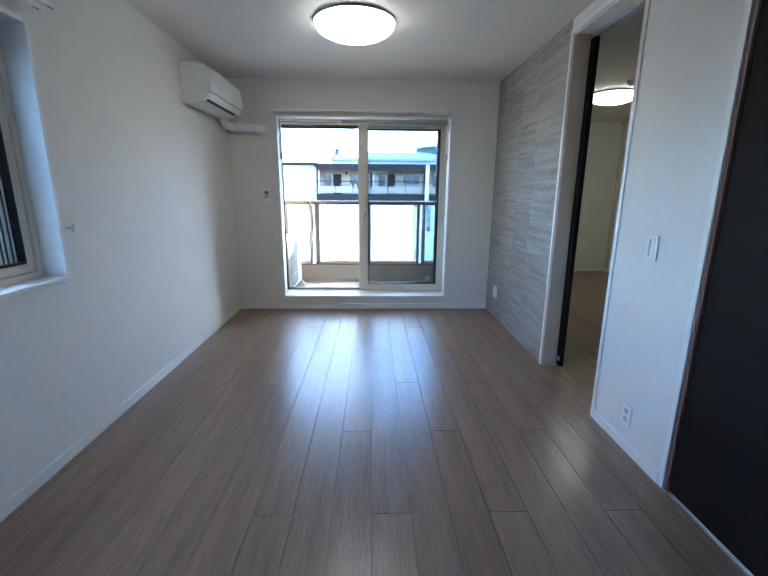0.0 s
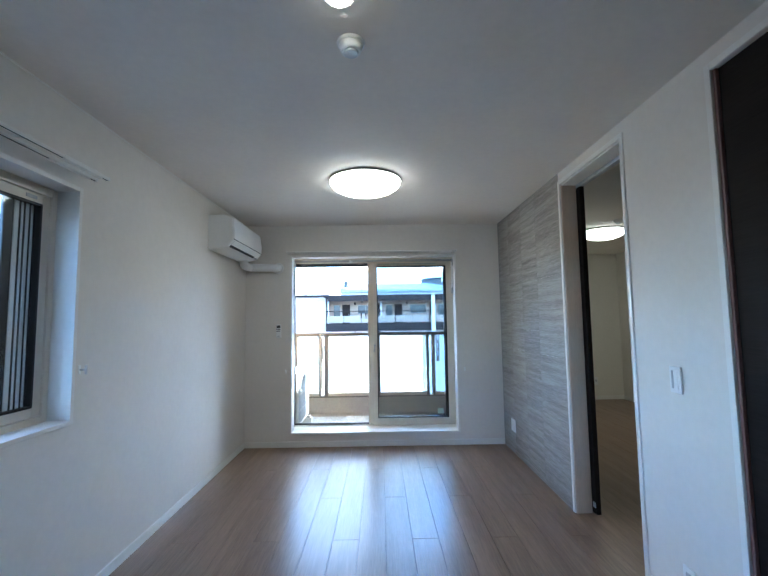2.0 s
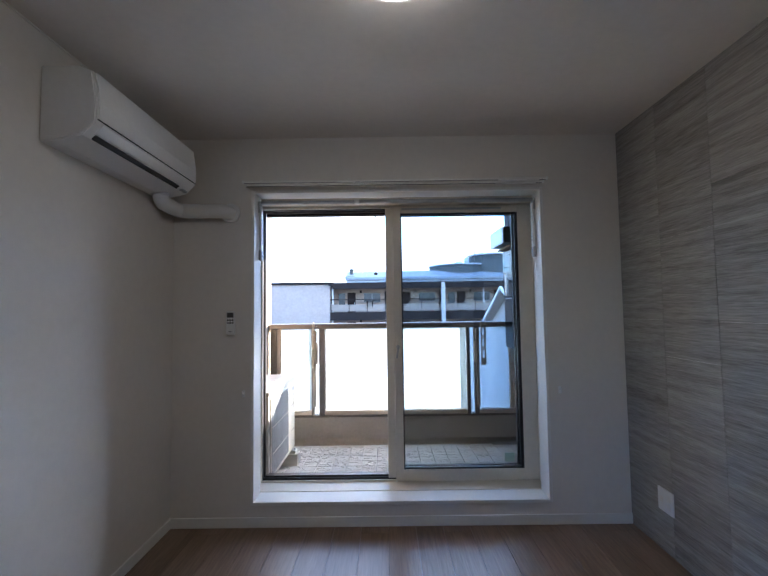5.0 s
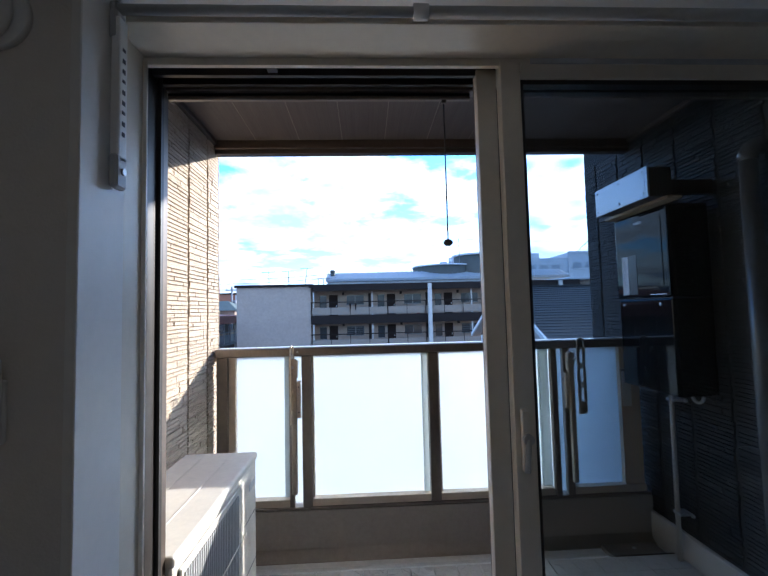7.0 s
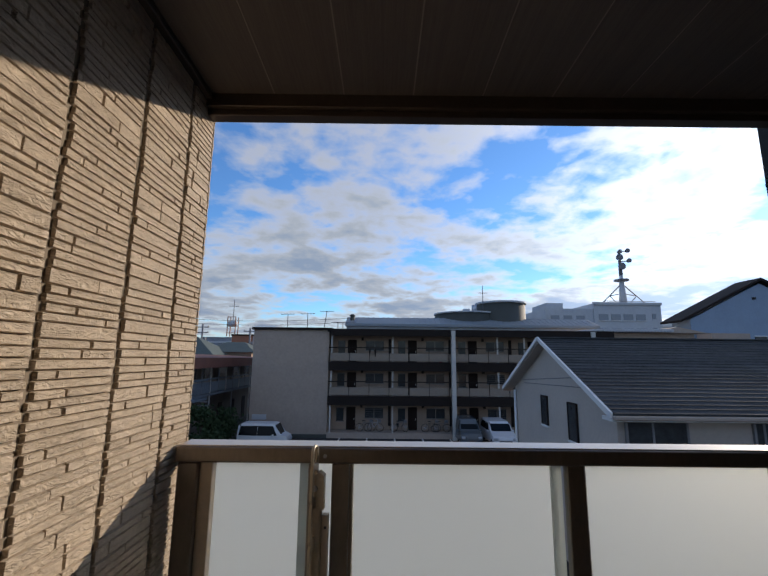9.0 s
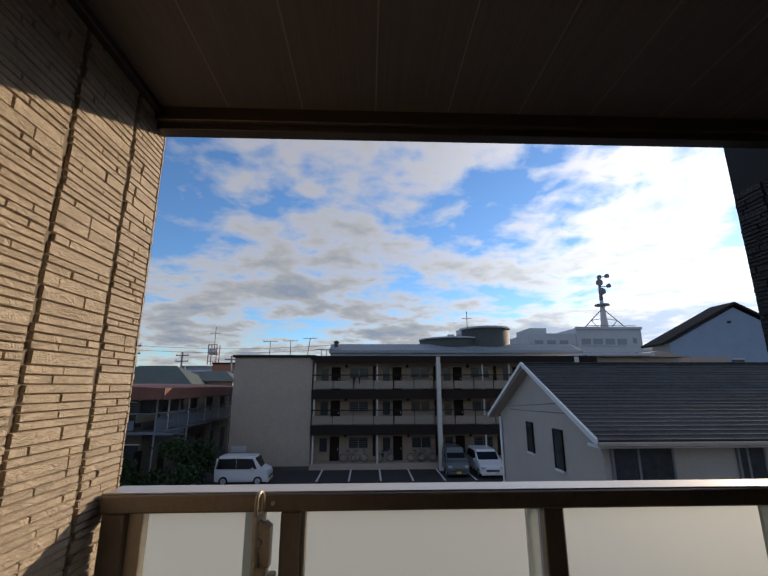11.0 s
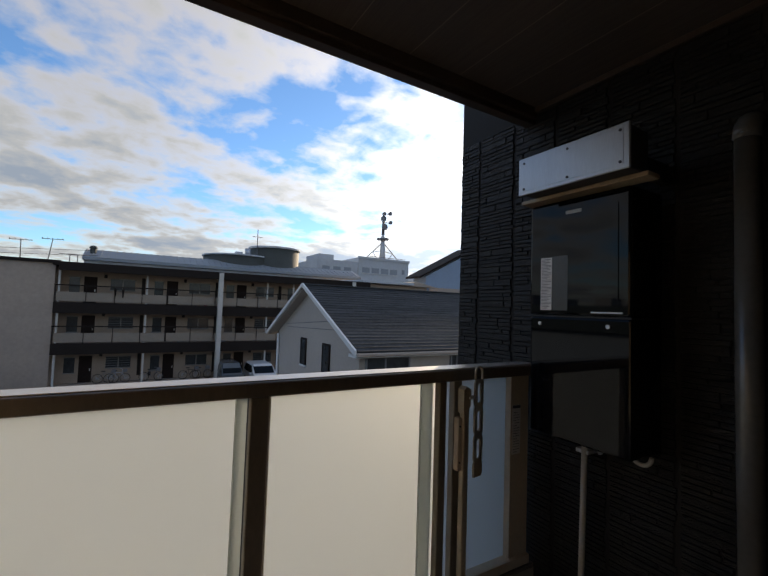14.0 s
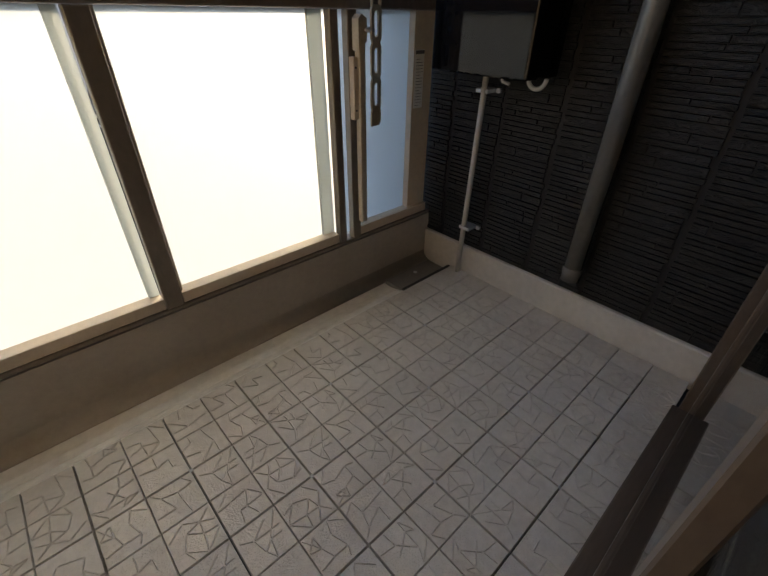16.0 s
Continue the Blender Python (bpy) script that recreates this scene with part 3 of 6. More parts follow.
part("rolled_net", tube(bmesh.new(), (FX0, 4.968, 2.006), (0.236, 4.968, 2.006), 0.0058, 10), BLACK, rs, "dark rolled net")

# screen pull cord with a knob
cd = thing("pull_cord", "thin pull cord with a dark oval knob", "cord", (0.157, 4.965, 1.54))
part("cord", tube(bmesh.new(), (0.157, 4.965, 1.575), (0.157, 4.965, 1.99), 0.0021, 6), DARKGREY, cd)
bm = bmesh.new()
bmesh.ops.create_uvsphere(bm, u_segments=14, v_segments=8, radius=0.014)
bm.transform(Matrix.Translation((0.157, 4.965, 1.566)) @ Matrix.Diagonal((1.0, 1.0, 0.75, 1)))
part("knob", bm, DARKGREY, cd)
part("hanger", box(0.150, 0.164, 4.957, 4.971, 1.978, 1.9875, 0.002), BRONZE, cd)

# curtain rails
def curtain_rail(name_at, along, x, y0, y1, z):
    """Double curtain rail on brackets; along is the axis it runs on, (x or y) the wall distance."""
    r = thing("curtain_rail", "white double curtain rail on small brackets", "curtain rail", name_at)
    for off, zz in ((0.045, z), (0.105, z + 0.002)):
        b = (y0, y1, x - off - 0.010, x - off + 0.010) if along == "x" else (x + off - 0.010, x + off + 0.010, y0, y1)
        part("rail", box(*b, zz - 0.007, zz + 0.007, 0.003, 2), TRIM, r)
        b = (y0, y1, x - off - 0.003, x - off + 0.003) if along == "x" else (x + off - 0.003, x + off + 0.003, y0, y1)
        part("slot", box(*b, zz - 0.0085, zz - 0.0072), DARKGREY, r, "dark slot of the rail")
        for e0, e1 in ((y0 - 0.008, y0), (y1, y1 + 0.008)):
            b = (e0, e1, x - off - 0.012, x - off + 0.012) if along == "x" else (x + off - 0.012, x + off + 0.012, e0, e1)
            part("end_cap", box(*b, zz - 0.009, zz + 0.009, 0.002), PLASTIC, r)
    for k in range(4):
        c = y0 + (y1 - y0) * (0.06 + 0.29 * k)
        b = (c - 0.012, c + 0.012, x - 0.115, x) if along == "x" else (x, x + 0.115, c - 0.012, c + 0.012)
        part("bracket", box(*b, z + 0.0095, z + 0.0135, 0.001), TRIM, r)
    c = y1 - 0.17
    for off, zz in ((0.045, z), (0.105, z + 0.002)):
        b = (c - 0.12, c + 0.13, x - off - 0.013, x - off + 0.013) if along == "x" else (x + off - 0.013, x + off + 0.013, c - 0.12, c + 0.13)
        part("joint_sleeve", box(*b, zz - 0.011, zz + 0.008, 0.003), TRIM, r)
    return r


curtain_rail((0.29, YW, 2.085), "x", YW, -0.625, 1.205, 2.085)
curtain_rail((XL, 1.45, 2.06), "y", XL, 0.78, 2.075, 2.062)


def tassel_hook(p, ax):
    """Small two-pronged hook on the wall."""
    t = thing("tassel_hook", "small white curtain tie hook screwed to the wall", "hook", p)
    x, y, z = p
    if ax == "y":
        part("plate", box(x - 0.008, x + 0.008, y - 0.005, y, z - 0.022, z + 0.022, 0.002), PLASTIC, t)
        part("prong", tube(tube(bmesh.new(), (x, y - 0.004, z), (x, y - 0.028, z), 0.004, 8), (x, y - 0.028, z - 0.016), (x, y - 0.028, z + 0.018), 0.004, 8), PLASTIC, t)
    else:
        part("plate", box(x, x + 0.005, y - 0.008, y + 0.008, z - 0.022, z + 0.022, 0.002), PLASTIC, t)
        part("prong", tube(tube(bmesh.new(), (x + 0.004, y, z), (x + 0.034, y, z), 0.005, 8), (x + 0.034, y, z - 0.022), (x + 0.034, y, z + 0.022), 0.0055, 8), STEEL, t)


tassel_hook((-0.655, YW, 0.80), "y")
tassel_hook((1.285, YW, 0.80), "y")
tassel_hook((XL, 2.085, 1.115), "x")


def drying_arm(x, s):
    """Folding laundry arm hanging down inside the window reveal."""
    y = 4.635
    a = thing("laundry_arm", "folded grey-white laundry arm hung on the window casing", "laundry bracket", (x, y, 1.70), group="laundry arms at the window")
    part("base", box(x, x + s * 0.016, y - 0.016, y + 0.016, 1.94, 2.0, 0.003), GREYPL, a)
    arm = part("arm", box(x + s * 0.004, x + s * 0.022, y - 0.015, y + 0.015, 1.685, 1.985, 0.004, 2), PLASTIC, a)
    bm = bmesh.new()
    for k in range(9):
        z = 1.92 - k * 0.022
        bx(bm, x + s * 0.0220, x + s * 0.0230, y - 0.004, y + 0.005, z - (0.006 if k % 3 else 0.003), z + 0.003)
    part("printed_marks", bm, INK, arm, "small printed marks")
    bm = box(x + s * 0.004, x + s * 0.022, y - 0.019, y + 0.017, 1.630, 1.700, 0.005)
    part("tip", bm, GREYPL, a)
    part("screw", tube(bmesh.new(), (x + s * 0.022, y, 1.665), (x + s * 0.027, y, 1.665), 0.007, 10), STEEL, a)


drying_arm(WX0, 1)
drying_arm(WX1, -1)
# tension pole between the two arms
tp_ = thing("tension_pole", "grey-white tension pole with a joint sleeve across the window head", "pole", (0.3, 4.635, 2.008))
part("thin_tube", tube(bmesh.new(), (WX0 + 0.010, 4.635, 2.008), (0.055, 4.635, 2.008), 0.0105, 16), GREYPL, tp_)
part("thick_tube", tube(bmesh.new(), (0.055, 4.635, 2.008), (WX1 - 0.010, 4.635, 2.008), 0.0125, 16), GREYPL, tp_)
part("sleeve", tube(bmesh.new(), (0.030, 4.635, 2.008), (0.062, 4.635, 2.008), 0.0165, 16), PLASTIC, tp_, "white joint sleeve")
for e0, e1 in ((WX0 + 0.0005, WX0 + 0.012), (WX1 - 0.012, WX1 - 0.0005)):
    part("end_cap", tube(bmesh.new(), (e0, 4.635, 2.008), (e1, 4.635, 2.008), 0.015, 16), GREYPL, tp_)

# ---------------------------------------------------------------- side window
w2 = thing("window_2", "small side window with white casing and beige sash", "window", (XL, LY0, LZ0), kind="structure")
for b in ((XL - 0.125, XL + 0.008, LY1, LY1 + 0.022, LZ0 - 0.02, LZ1 + 0.022), (XL - 0.125, XL + 0.008, LY0 - 0.022, LY0, LZ0 - 0.02, LZ1 + 0.022), (XL - 0.125, XL + 0.008, LY0, LY1, LZ1, LZ1 + 0.022)):
    part("casing", box(*b, 0.002), TRIM, w2)
part("sill", box(XL - 0.125, XL + 0.012, LY0, LY1, LZ0 - 0.02, LZ0, 0.002), TRIM, w2)
for b in ((LY1 - 0.03, LY1 - 0.001, LZ0, LZ1), (LY0, LY0 + 0.03, LZ0, LZ1)):
    part("frame", box(XL - 0.165, XL - 0.100, b[0], b[1], b[2], b[3], 0.002), ALU, w2)
for lo, hi in ((LZ0, LZ0 + 0.03), (LZ1 - 0.04, LZ1)):
    part("frame", box(XL - 0.165, XL - 0.100, LY0 + 0.03, LY1 - 0.03, lo, hi, 0.002), ALU, w2)
ls = part("sash", box(XL - 0.140, XL - 0.112, LY1 - 0.075, LY1 - 0.03, LZ0 + 0.032, LZ1 - 0.042, 0.002), ALU, w2)
part("stile", box(XL - 0.140, XL - 0.112, 1.42, 1.47, LZ0 + 0.032, LZ1 - 0.042, 0.002), BLACK, ls)
part("rail", box(XL - 0.140, XL - 0.112, 1.47, LY1 - 0.075, LZ0 + 0.032, LZ0 + 0.075, 0.002), ALU, ls)
part("rail", box(XL - 0.140, XL - 0.112, 1.47, LY1 - 0.075, LZ1 - 0.085, LZ1 - 0.042, 0.002), ALU, ls)
part("gasket", box(XL - 0.136, XL - 0.110, LY1 - 0.086, LY1 - 0.075, LZ0 + 0.075, LZ1 - 0.085), BLACK, ls)
part("gasket", box(XL - 0.136, XL - 0.110, 1.47, LY1 - 0.086, LZ0 + 0.075, LZ0 + 0.085), BLACK, ls)
part("gasket", box(XL - 0.136, XL - 0.110, 1.47, LY1 - 0.086, LZ1 - 0.095, LZ1 - 0.085), BLACK, ls)
g = part("pane", box(XL - 0.128, XL - 0.122, LY0 + 0.03, LY1 - 0.075, LZ0 + 0.035, LZ1 - 0.045), PANE, ls)
g.visible_shadow = False
part("vent_tab", box(XL - 0.111, XL - 0.106, LY1 - 0.17, LY1 - 0.11, LZ1 - 0.072, LZ1 - 0.055, 0.002), GREYPL, ls)
# slatted screen outside the side window
gr = thing("window_grille", "white vertical slats in a black outside screen frame", "grille", (XL - 0.155, 1.87, LZ0))
part("backing", box(XL - 0.164, XL - 0.158, 1.800, LY1 - 0.032, LZ0 + 0.032, LZ1 - 0.042), BLACK, gr, "black screen backing")
for ya, yb in ((1.853, 1.879), (1.892, 1.903), (1.916, 1.932), (1.945, 1.956)):
    part("slat", box(XL - 0.1575, XL - 0.150, ya, yb, LZ0 + 0.062, LZ1 - 0.080, 0.003), PLASTIC, gr)
part("post", box(XL - 0.1575, XL - 0.143, 1.795, 1.845, LZ0 + 0.033, LZ1 - 0.043, 0.003), BLACK, gr, "black upright")
for z in (LZ0 + 0.046, LZ1 - 0.060):
    part("crossbar", box(XL - 0.1575, XL - 0.148, 1.846, LY1 - 0.032, z - 0.013, z + 0.013, 0.002), BLACK, gr)

# ---------------------------------------------------------------- room air conditioner
ac = thing("air_conditioner", "white wall air conditioner with a dark outlet slit", "air conditioner", (XL, 3.98, 1.97))
AY0, AY1 = 3.535, 4.365
prof = [(XL, 2.268), (XL + 0.135, 2.268), (XL + 0.200, 2.245), (XL + 0.222, 2.12), (XL + 0.218, 2.045), (XL + 0.165, 1.992), (XL + 0.06, 1.970), (XL, 1.970)]
bm = prism(bmesh.new(), prof, "y", AY0, AY1)
bmesh.ops.bevel(bm, geom=[e for e in bm.edges if abs(e.verts[0].co.y - e.verts[1].co.y) < 1e-6], offset=0.006, segments=2, affect="EDGES")
body = part("body", bm, ACWHITE, ac)
bm = prism(bmesh.new(), [(XL + 0.206, 2.240), (XL + 0.211, 2.241), (XL + 0.2272, 2.12), (XL + 0.2238, 2.056), (XL + 0.2188, 2.056), (XL + 0.2222, 2.12)], "y", AY0 + 0.012, AY1 - 0.012)
part("front_panel", bm, ACWHITE, ac)
part("panel_seam", prism(bmesh.new(), [(XL + 0.2182, 2.0555), (XL + 0.2222, 2.0555), (XL + 0.2216, 2.0515), (XL + 0.2178, 2.0515)], "y", AY0 + 0.010, AY1 - 0.010), BLACK, ac, "dark seam line")
bm = prism(bmesh.new(), [(XL + 0.166, 1.994), (XL + 0.182, 2.010), (XL + 0.185, 2.007), (XL + 0.169, 1.991)], "y", AY0 + 0.05, AY1 - 0.12)
part("outlet", bm, BLACK, ac, "dark outlet slit")
bm = prism(bmesh.new(), [(XL + 0.188, 2.016), (XL + 0.217, 2.045), (XL + 0.221, 2.042), (XL + 0.192, 2.012)], "y", AY0 + 0.04, AY1 - 0.04)
part("flap", bm, ACWHITE, ac)
part("indicator", box(XL + 0.168, XL + 0.19, AY1 - 0.09, AY1 - 0.04, 1.990, 2.000, 0.001), GREYPL, ac)
dc = thing("pipe_cover", "white plastic pipe cover bending along the wall", "pipe cover", (-1.0, YW - 0.05, 1.93))
def round_path(pts, r, n=7):
    """Points of a polyline with its corners rounded off."""
    out = [Vector(pts[0])]
    for a, b, c in zip(pts, pts[1:], pts[2:]):
        a, b, c = Vector(a), Vector(b), Vector(c)
        p, q = b + (a - b).normalized() * r, b + (c - b).normalized() * r
        out += [p.lerp(b, k / n).lerp(b.lerp(q, k / n), k / n) for k in range(n + 1)]
    return out + [Vector(pts[-1])]


run = round_path([(XL + 0.06, 4.285, 1.995), (XL + 0.06, 4.285, 1.930), (XL + 0.062, YW - 0.055, 1.928), (-0.762, YW - 0.052, 1.925), (-0.745, YW - 0.004, 1.924)], 0.045)
bm = bmesh.new()
path_tube(bm, run, 0.043, 22)
for f in bm.faces:
    f.smooth = True
part("hose", bm, PLASTIC, dc)
part("wall_flange", tube(bmesh.new(), (-0.745, YW - 0.010, 1.924), (-0.745, YW - 0.0005, 1.924), 0.058, 28, 0.062), PLASTIC, dc, "round white wall flange")
part("collar", tube(bmesh.new(), (XL + 0.06, 4.285, 1.962), (XL + 0.06, 4.285, 1.985), 0.047, 24), PLASTIC, dc)

# remote control in its holder
rc = thing("remote_control", "white remote control in a wall holder", "remote control", (-0.732, YW, 1.16))
part("holder", box(-0.756, -0.708, YW - 0.012, YW - 0.0005, 1.160, 1.270, 0.004, 2), PLASTIC, rc)
rb = part("body", box(-0.759, -0.705, YW - 0.030, YW - 0.013, 1.165, 1.308, 0.008, 3), PLASTIC, rc)
part("display", box(-0.752, -0.712, YW - 0.0312, YW - 0.0300, 1.268, 1.298, 0.0), DARKGREY, rb, "dark display")
for k in range(6):
    bxk, bzk = -0.746 + (k % 3) * 0.0145, 1.252 - (k // 3) * 0.017
    part("button", box(bxk - 0.0052, bxk + 0.0052, YW - 0.0320, YW - 0.0300, bzk - 0.005, bzk + 0.005, 0.001), BLACK, rb)
part("mark", box(-0.741, -0.723, YW - 0.0308, YW - 0.0300, 1.180, 1.184, 0.0), INK, rb)

# ---------------------------------------------------------------- lamps and ceiling fittings
def ceiling_light(x, y, z, rad, material, label):
    c = thing("ceiling_light", label, "ceiling light", (x, y, z))
    part("base", tube(bmesh.new(), (x, y, z - 0.012), (x, y, z), rad * 0.90, 48), PLASTIC, c)
    part("rim", tube(bmesh.new(), (x, y, z - 0.018), (x, y, z - 0.012), rad + 0.003, 48), GREYPL, c, "thin grey rim")
    part("shade", dome(bmesh.new(), (x, y, z - 0.018), rad, 0.098, 48, 8), material, c, "glowing white domed cover")
    return c


ceiling_light(0.272, 3.085, CEIL, 0.268, LAMPGLOW, "round white domed ceiling light, switched on")
ceiling_light(3.12, 4.98, CEIL, 0.25, LAMPGLOW2, "round white domed bedroom ceiling light, switched on")
for (x, y) in ((0.272, 1.545), (3.0, 4.44)):
    s = thing("smoke_alarm", "round white smoke alarm on the ceiling", "smoke alarm", (x, y, CEIL), group="smoke alarms")
    part("base", tube(bmesh.new(), (x, y, CEIL - 0.012), (x, y, CEIL), 0.052, 28, 0.055), PLASTIC, s)
    part("body", tube(bmesh.new(), (x, y, CEIL - 0.038), (x, y, CEIL - 0.012), 0.038, 28, 0.048), PLASTIC, s)
    part("sensor", tube(bmesh.new(), (x, y, CEIL - 0.047), (x, y, CEIL - 0.038), 0.026, 20, 0.030), STEEL, s, "grey sensor cap")
dl = thing("downlight", "small round warm downlight in the ceiling", "downlight", (0.25, 1.31, CEIL))
part("ring", tube(bmesh.new(), (0.25, 1.31, CEIL - 0.006), (0.25, 1.31, CEIL - 0.0005), 0.055, 32), PLASTIC, dl)
part("lens", dome(bmesh.new(), (0.25, 1.31, CEIL - 0.0065), 0.045, 0.012, 32, 4), DOWNGLOW, dl, "glowing warm lens")

# switches and sockets
def wall_plate(name, label, cat, x, y, z, w, hgt, face, kids):
    """Plate on a wall that faces -x (face -1); kids are raised inner pieces (name, dy, dz, w, h, material)."""
    t = thing(name, label, cat, (x, y, z))
    part("plate", box(x - 0.008, x - 0.0004, y - w / 2, y + w / 2, z - hgt / 2, z + hgt / 2, 0.003, 2), PLASTIC, t)
    for n, dy, dz, kw, kh, m in kids:
        part(n, box(x - 0.0105, x - 0.0078, y + dy - kw / 2, y + dy + kw / 2, z + dz - kh / 2, z + dz + kh / 2, 0.001), m, t)


wall_plate("light_switch", "white light switch plate with grey rockers", "switch", XR, 1.902, 1.050, 0.072, 0.118, -1, [("rocker", -0.008, 0.033, 0.022, 0.028, PLASTIC), ("rocker", -0.008, 0.0, 0.022, 0.028, PLASTIC), ("rocker", -0.008, -0.033, 0.022, 0.028, PLASTIC), ("indicator", 0.016, 0.0, 0.012, 0.08, GREYPL)])
wall_plate("power_socket", "white double power socket near the floor", "socket", XR, 1.902, 0.188, 0.07, 0.115, -1, [("outlet", 0, 0.022, 0.03, 0.028, GREYPL), ("outlet", 0, -0.022, 0.03, 0.028, GREYPL)])
wall_plate("power_socket", "wide white socket plate on the grey panelling", "socket", XR - 0.006, 4.225, 0.275, 0.12, 0.12, -1, [("outlet", -0.028, 0.02, 0.024, 0.03, TRIM), ("outlet", -0.028, -0.022, 0.024, 0.03, TRIM), ("outlet", 0.028, 0.0, 0.024, 0.03, TRIM)])
wall_plate("light_switch", "white switch plate beside the passage", "switch", NX, 3.53, 1.12, 0.07, 0.118, -1, [("rocker", 0, 0, 0.022, 0.06, PLASTIC)])
t = thing("power_socket", "white socket low on the bedroom wall", "socket", (3.9, R2Y, 0.3))
part("plate", box(3.86, 3.94, R2Y - 0.008, R2Y - 0.0005, 0.24, 0.36, 0.003), PLASTIC, t)
part("outlet", box(3.885, 3.915, R2Y - 0.010, R2Y - 0.0078, 0.29, 0.32, 0.001), GREYPL, t)
t = thing("floor_hatch", "small white tray lying on the bedroom floor", "tray", (3.2, 6.3, 0))
part("tray", box(2.95, 3.40, 6.05, 6.35, 0.0, 0.012, 0.003), PLASTIC, t)

# ---------------------------------------------------------------- balcony shell
RY = 6.38      # rail line
solid("balcony_slab", box(XE - 0.2, XG, YO, 6.48, -0.30, -0.105), CONCRETE, "coated concrete balcony slab", "floor", "structure")
solid("balcony_gutter", prism(bmesh.new(), [(6.150, -0.104), (6.150, -0.060), (6.250, -0.0845), (6.36, -0.0850), (6.36, -0.104)], "x", XE, XG - 0.03), GUTTERM, "shallow grey gutter strip with fine ribs", "gutter", "structure")
for k in range(5):
    solid("gutter_rib", box(XE, 1.28, 6.156 + k * 0.009, 6.159 + k * 0.009, -0.085, -0.0595 - k * 0.0022), GUTTERM, "fine raised rib along the gutter", "rib", "structure")
R = 0.060
arc = [radians(9 * k) for k in range(11)]
cove = [(6.3595, -0.0848), (6.3595, -0.0848 + R)] + [(6.3595 - R * (1 - math.cos(a)), -0.0848 + R - (R - 0.0006) * math.sin(a)) for a in arc[1:]]
bm = prism(bmesh.new(), cove, "x", XE, XG - 0.031)
for f in bm.faces:
    f.smooth = len(f.verts) == 4 and abs(f.calc_center_median().y - 6.3595) > 0.0005
# the cove's dark colour paints the shade at the kerb foot
solid("kerb_cove", bm, KERBM, "rounded foot of the rail upstand", "kerb", "structure")
kb = solid("balcony_kerb", wall_with_holes("y", 6.36, 6.48, XE, XG, -0.104, 0.185, []), KERBM, "low beige upstand under the balcony rail", "kerb", "structure")
solid("balcony_kerb_side", box(XG - 0.03, XG + 0.0, YO + 0.002, 6.3595, -0.104, 0.095, 0.006), CONCRETE, "beige skirting upstand at the foot of the black wall", "kerb", "structure")
dr = thing("drain_cover", "grey plastic drain cover in the gutter corner", "drain", (1.42, 6.25, -0.085))
part("plate", box(1.295, 1.625, 6.168, 6.290, -0.0845, -0.060, 0.003), DRAINM, dr)
part("plug", tube(bmesh.new(), (1.47, 6.24, -0.060), (1.47, 6.24, -0.056), 0.010, 14), STEEL, dr)
# no real slot: the shadow along the deck edge, built as a black box
part("slot", box(1.30, 1.655, 6.147, 6.1675, -0.0845, -0.052), BLACK, dr, "black strip for the shade between deck and drain plate")

# soffit and fascia
solid("balcony_ceiling_slab", box(XE - 0.2, XG, YO, 6.44, 2.52, 2.70), FASCIA, "dark slab over the balcony", "ceiling", "structure")
pitch = 0.2725
soff = thing("balcony_soffit", "dark brown boarded soffit with fine grooves", "ceiling", (XE, YO, 2.478), kind="structure")
for k in range(10):
    x0 = XE + k * pitch
    part("board", box(x0 + 0.0025, min(x0 + pitch, XG) - 0.0025, YO + 0.001, 6.375, 2.478, 2.519), SOFFIT, soff)
    if k:
        part("joint", box(x0 - 0.0023, x0 + 0.0023, YO + 0.001, 6.375, 2.4788, 2.5185), SOFFJOINT, soff, "paler joint strip")
fa = thing("fascia", "dark metal fascia beam above the balcony opening", "fascia", (0, 6.4, 2.4), kind="structure")
part("beam", box(XE, XG, 6.376, 6.440, 2.425, 2.519, 0.003), FASCIA, fa)
part("lip", box(XE, XG, 6.395, 6.448, 2.398, 2.4245, 0.002), FASCIA, fa)
part("cove", box(XE, XE + 0.03, YO + 0.02, 6.375, 2.450, 2.477, 0.003), FASCIA, fa)
part("cove", box(XG - 0.03, XG, YO + 0.02, 6.375, 2.450, 2.477, 0.003), FASCIA, fa)

# ---------------------------------------------------------------- balcony railing
rl = thing("balcony_railing", "bronze aluminium railing with frosted white glass panels", "railing", (0.3, RY, 0.19))
part("top_rail", box(XE + 0.02, XG - 0.002, 6.352, 6.462, 1.112, 1.162, 0.006, 2), BRONZE, rl)
# thin paler strip that paints the sky sheen on the top rail
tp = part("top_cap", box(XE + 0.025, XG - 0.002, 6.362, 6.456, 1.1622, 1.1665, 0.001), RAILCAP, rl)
part("bottom_rail", box(XE + 0.03, XG - 0.01, 6.357, 6.412, 0.192, 0.208, 0.003), BRONZE, rl)
# black box in place of the shade between bottom rail and kerb
part("shadow_gap", box(XE + 0.03, XG - 0.01, 6.372, 6.402, 0.1855, 0.1915), BLACK, rl, "black strip standing in for the shaded gap under the rail")
posts = [(-1.000, -0.935), (-0.565, -0.535), (-0.487, -0.430), (0.294, 0.354), (1.072, 1.110), (1.150, 1.195)]
for p, q in posts:
    part("post", box(p, q, 6.356, 6.392, 0.2085, 1.111, 0.003), BRONZE, rl)
panels = [(-0.935, -0.565), (-0.430, 0.293), (0.355, 1.071), (1.195, 1.655)]
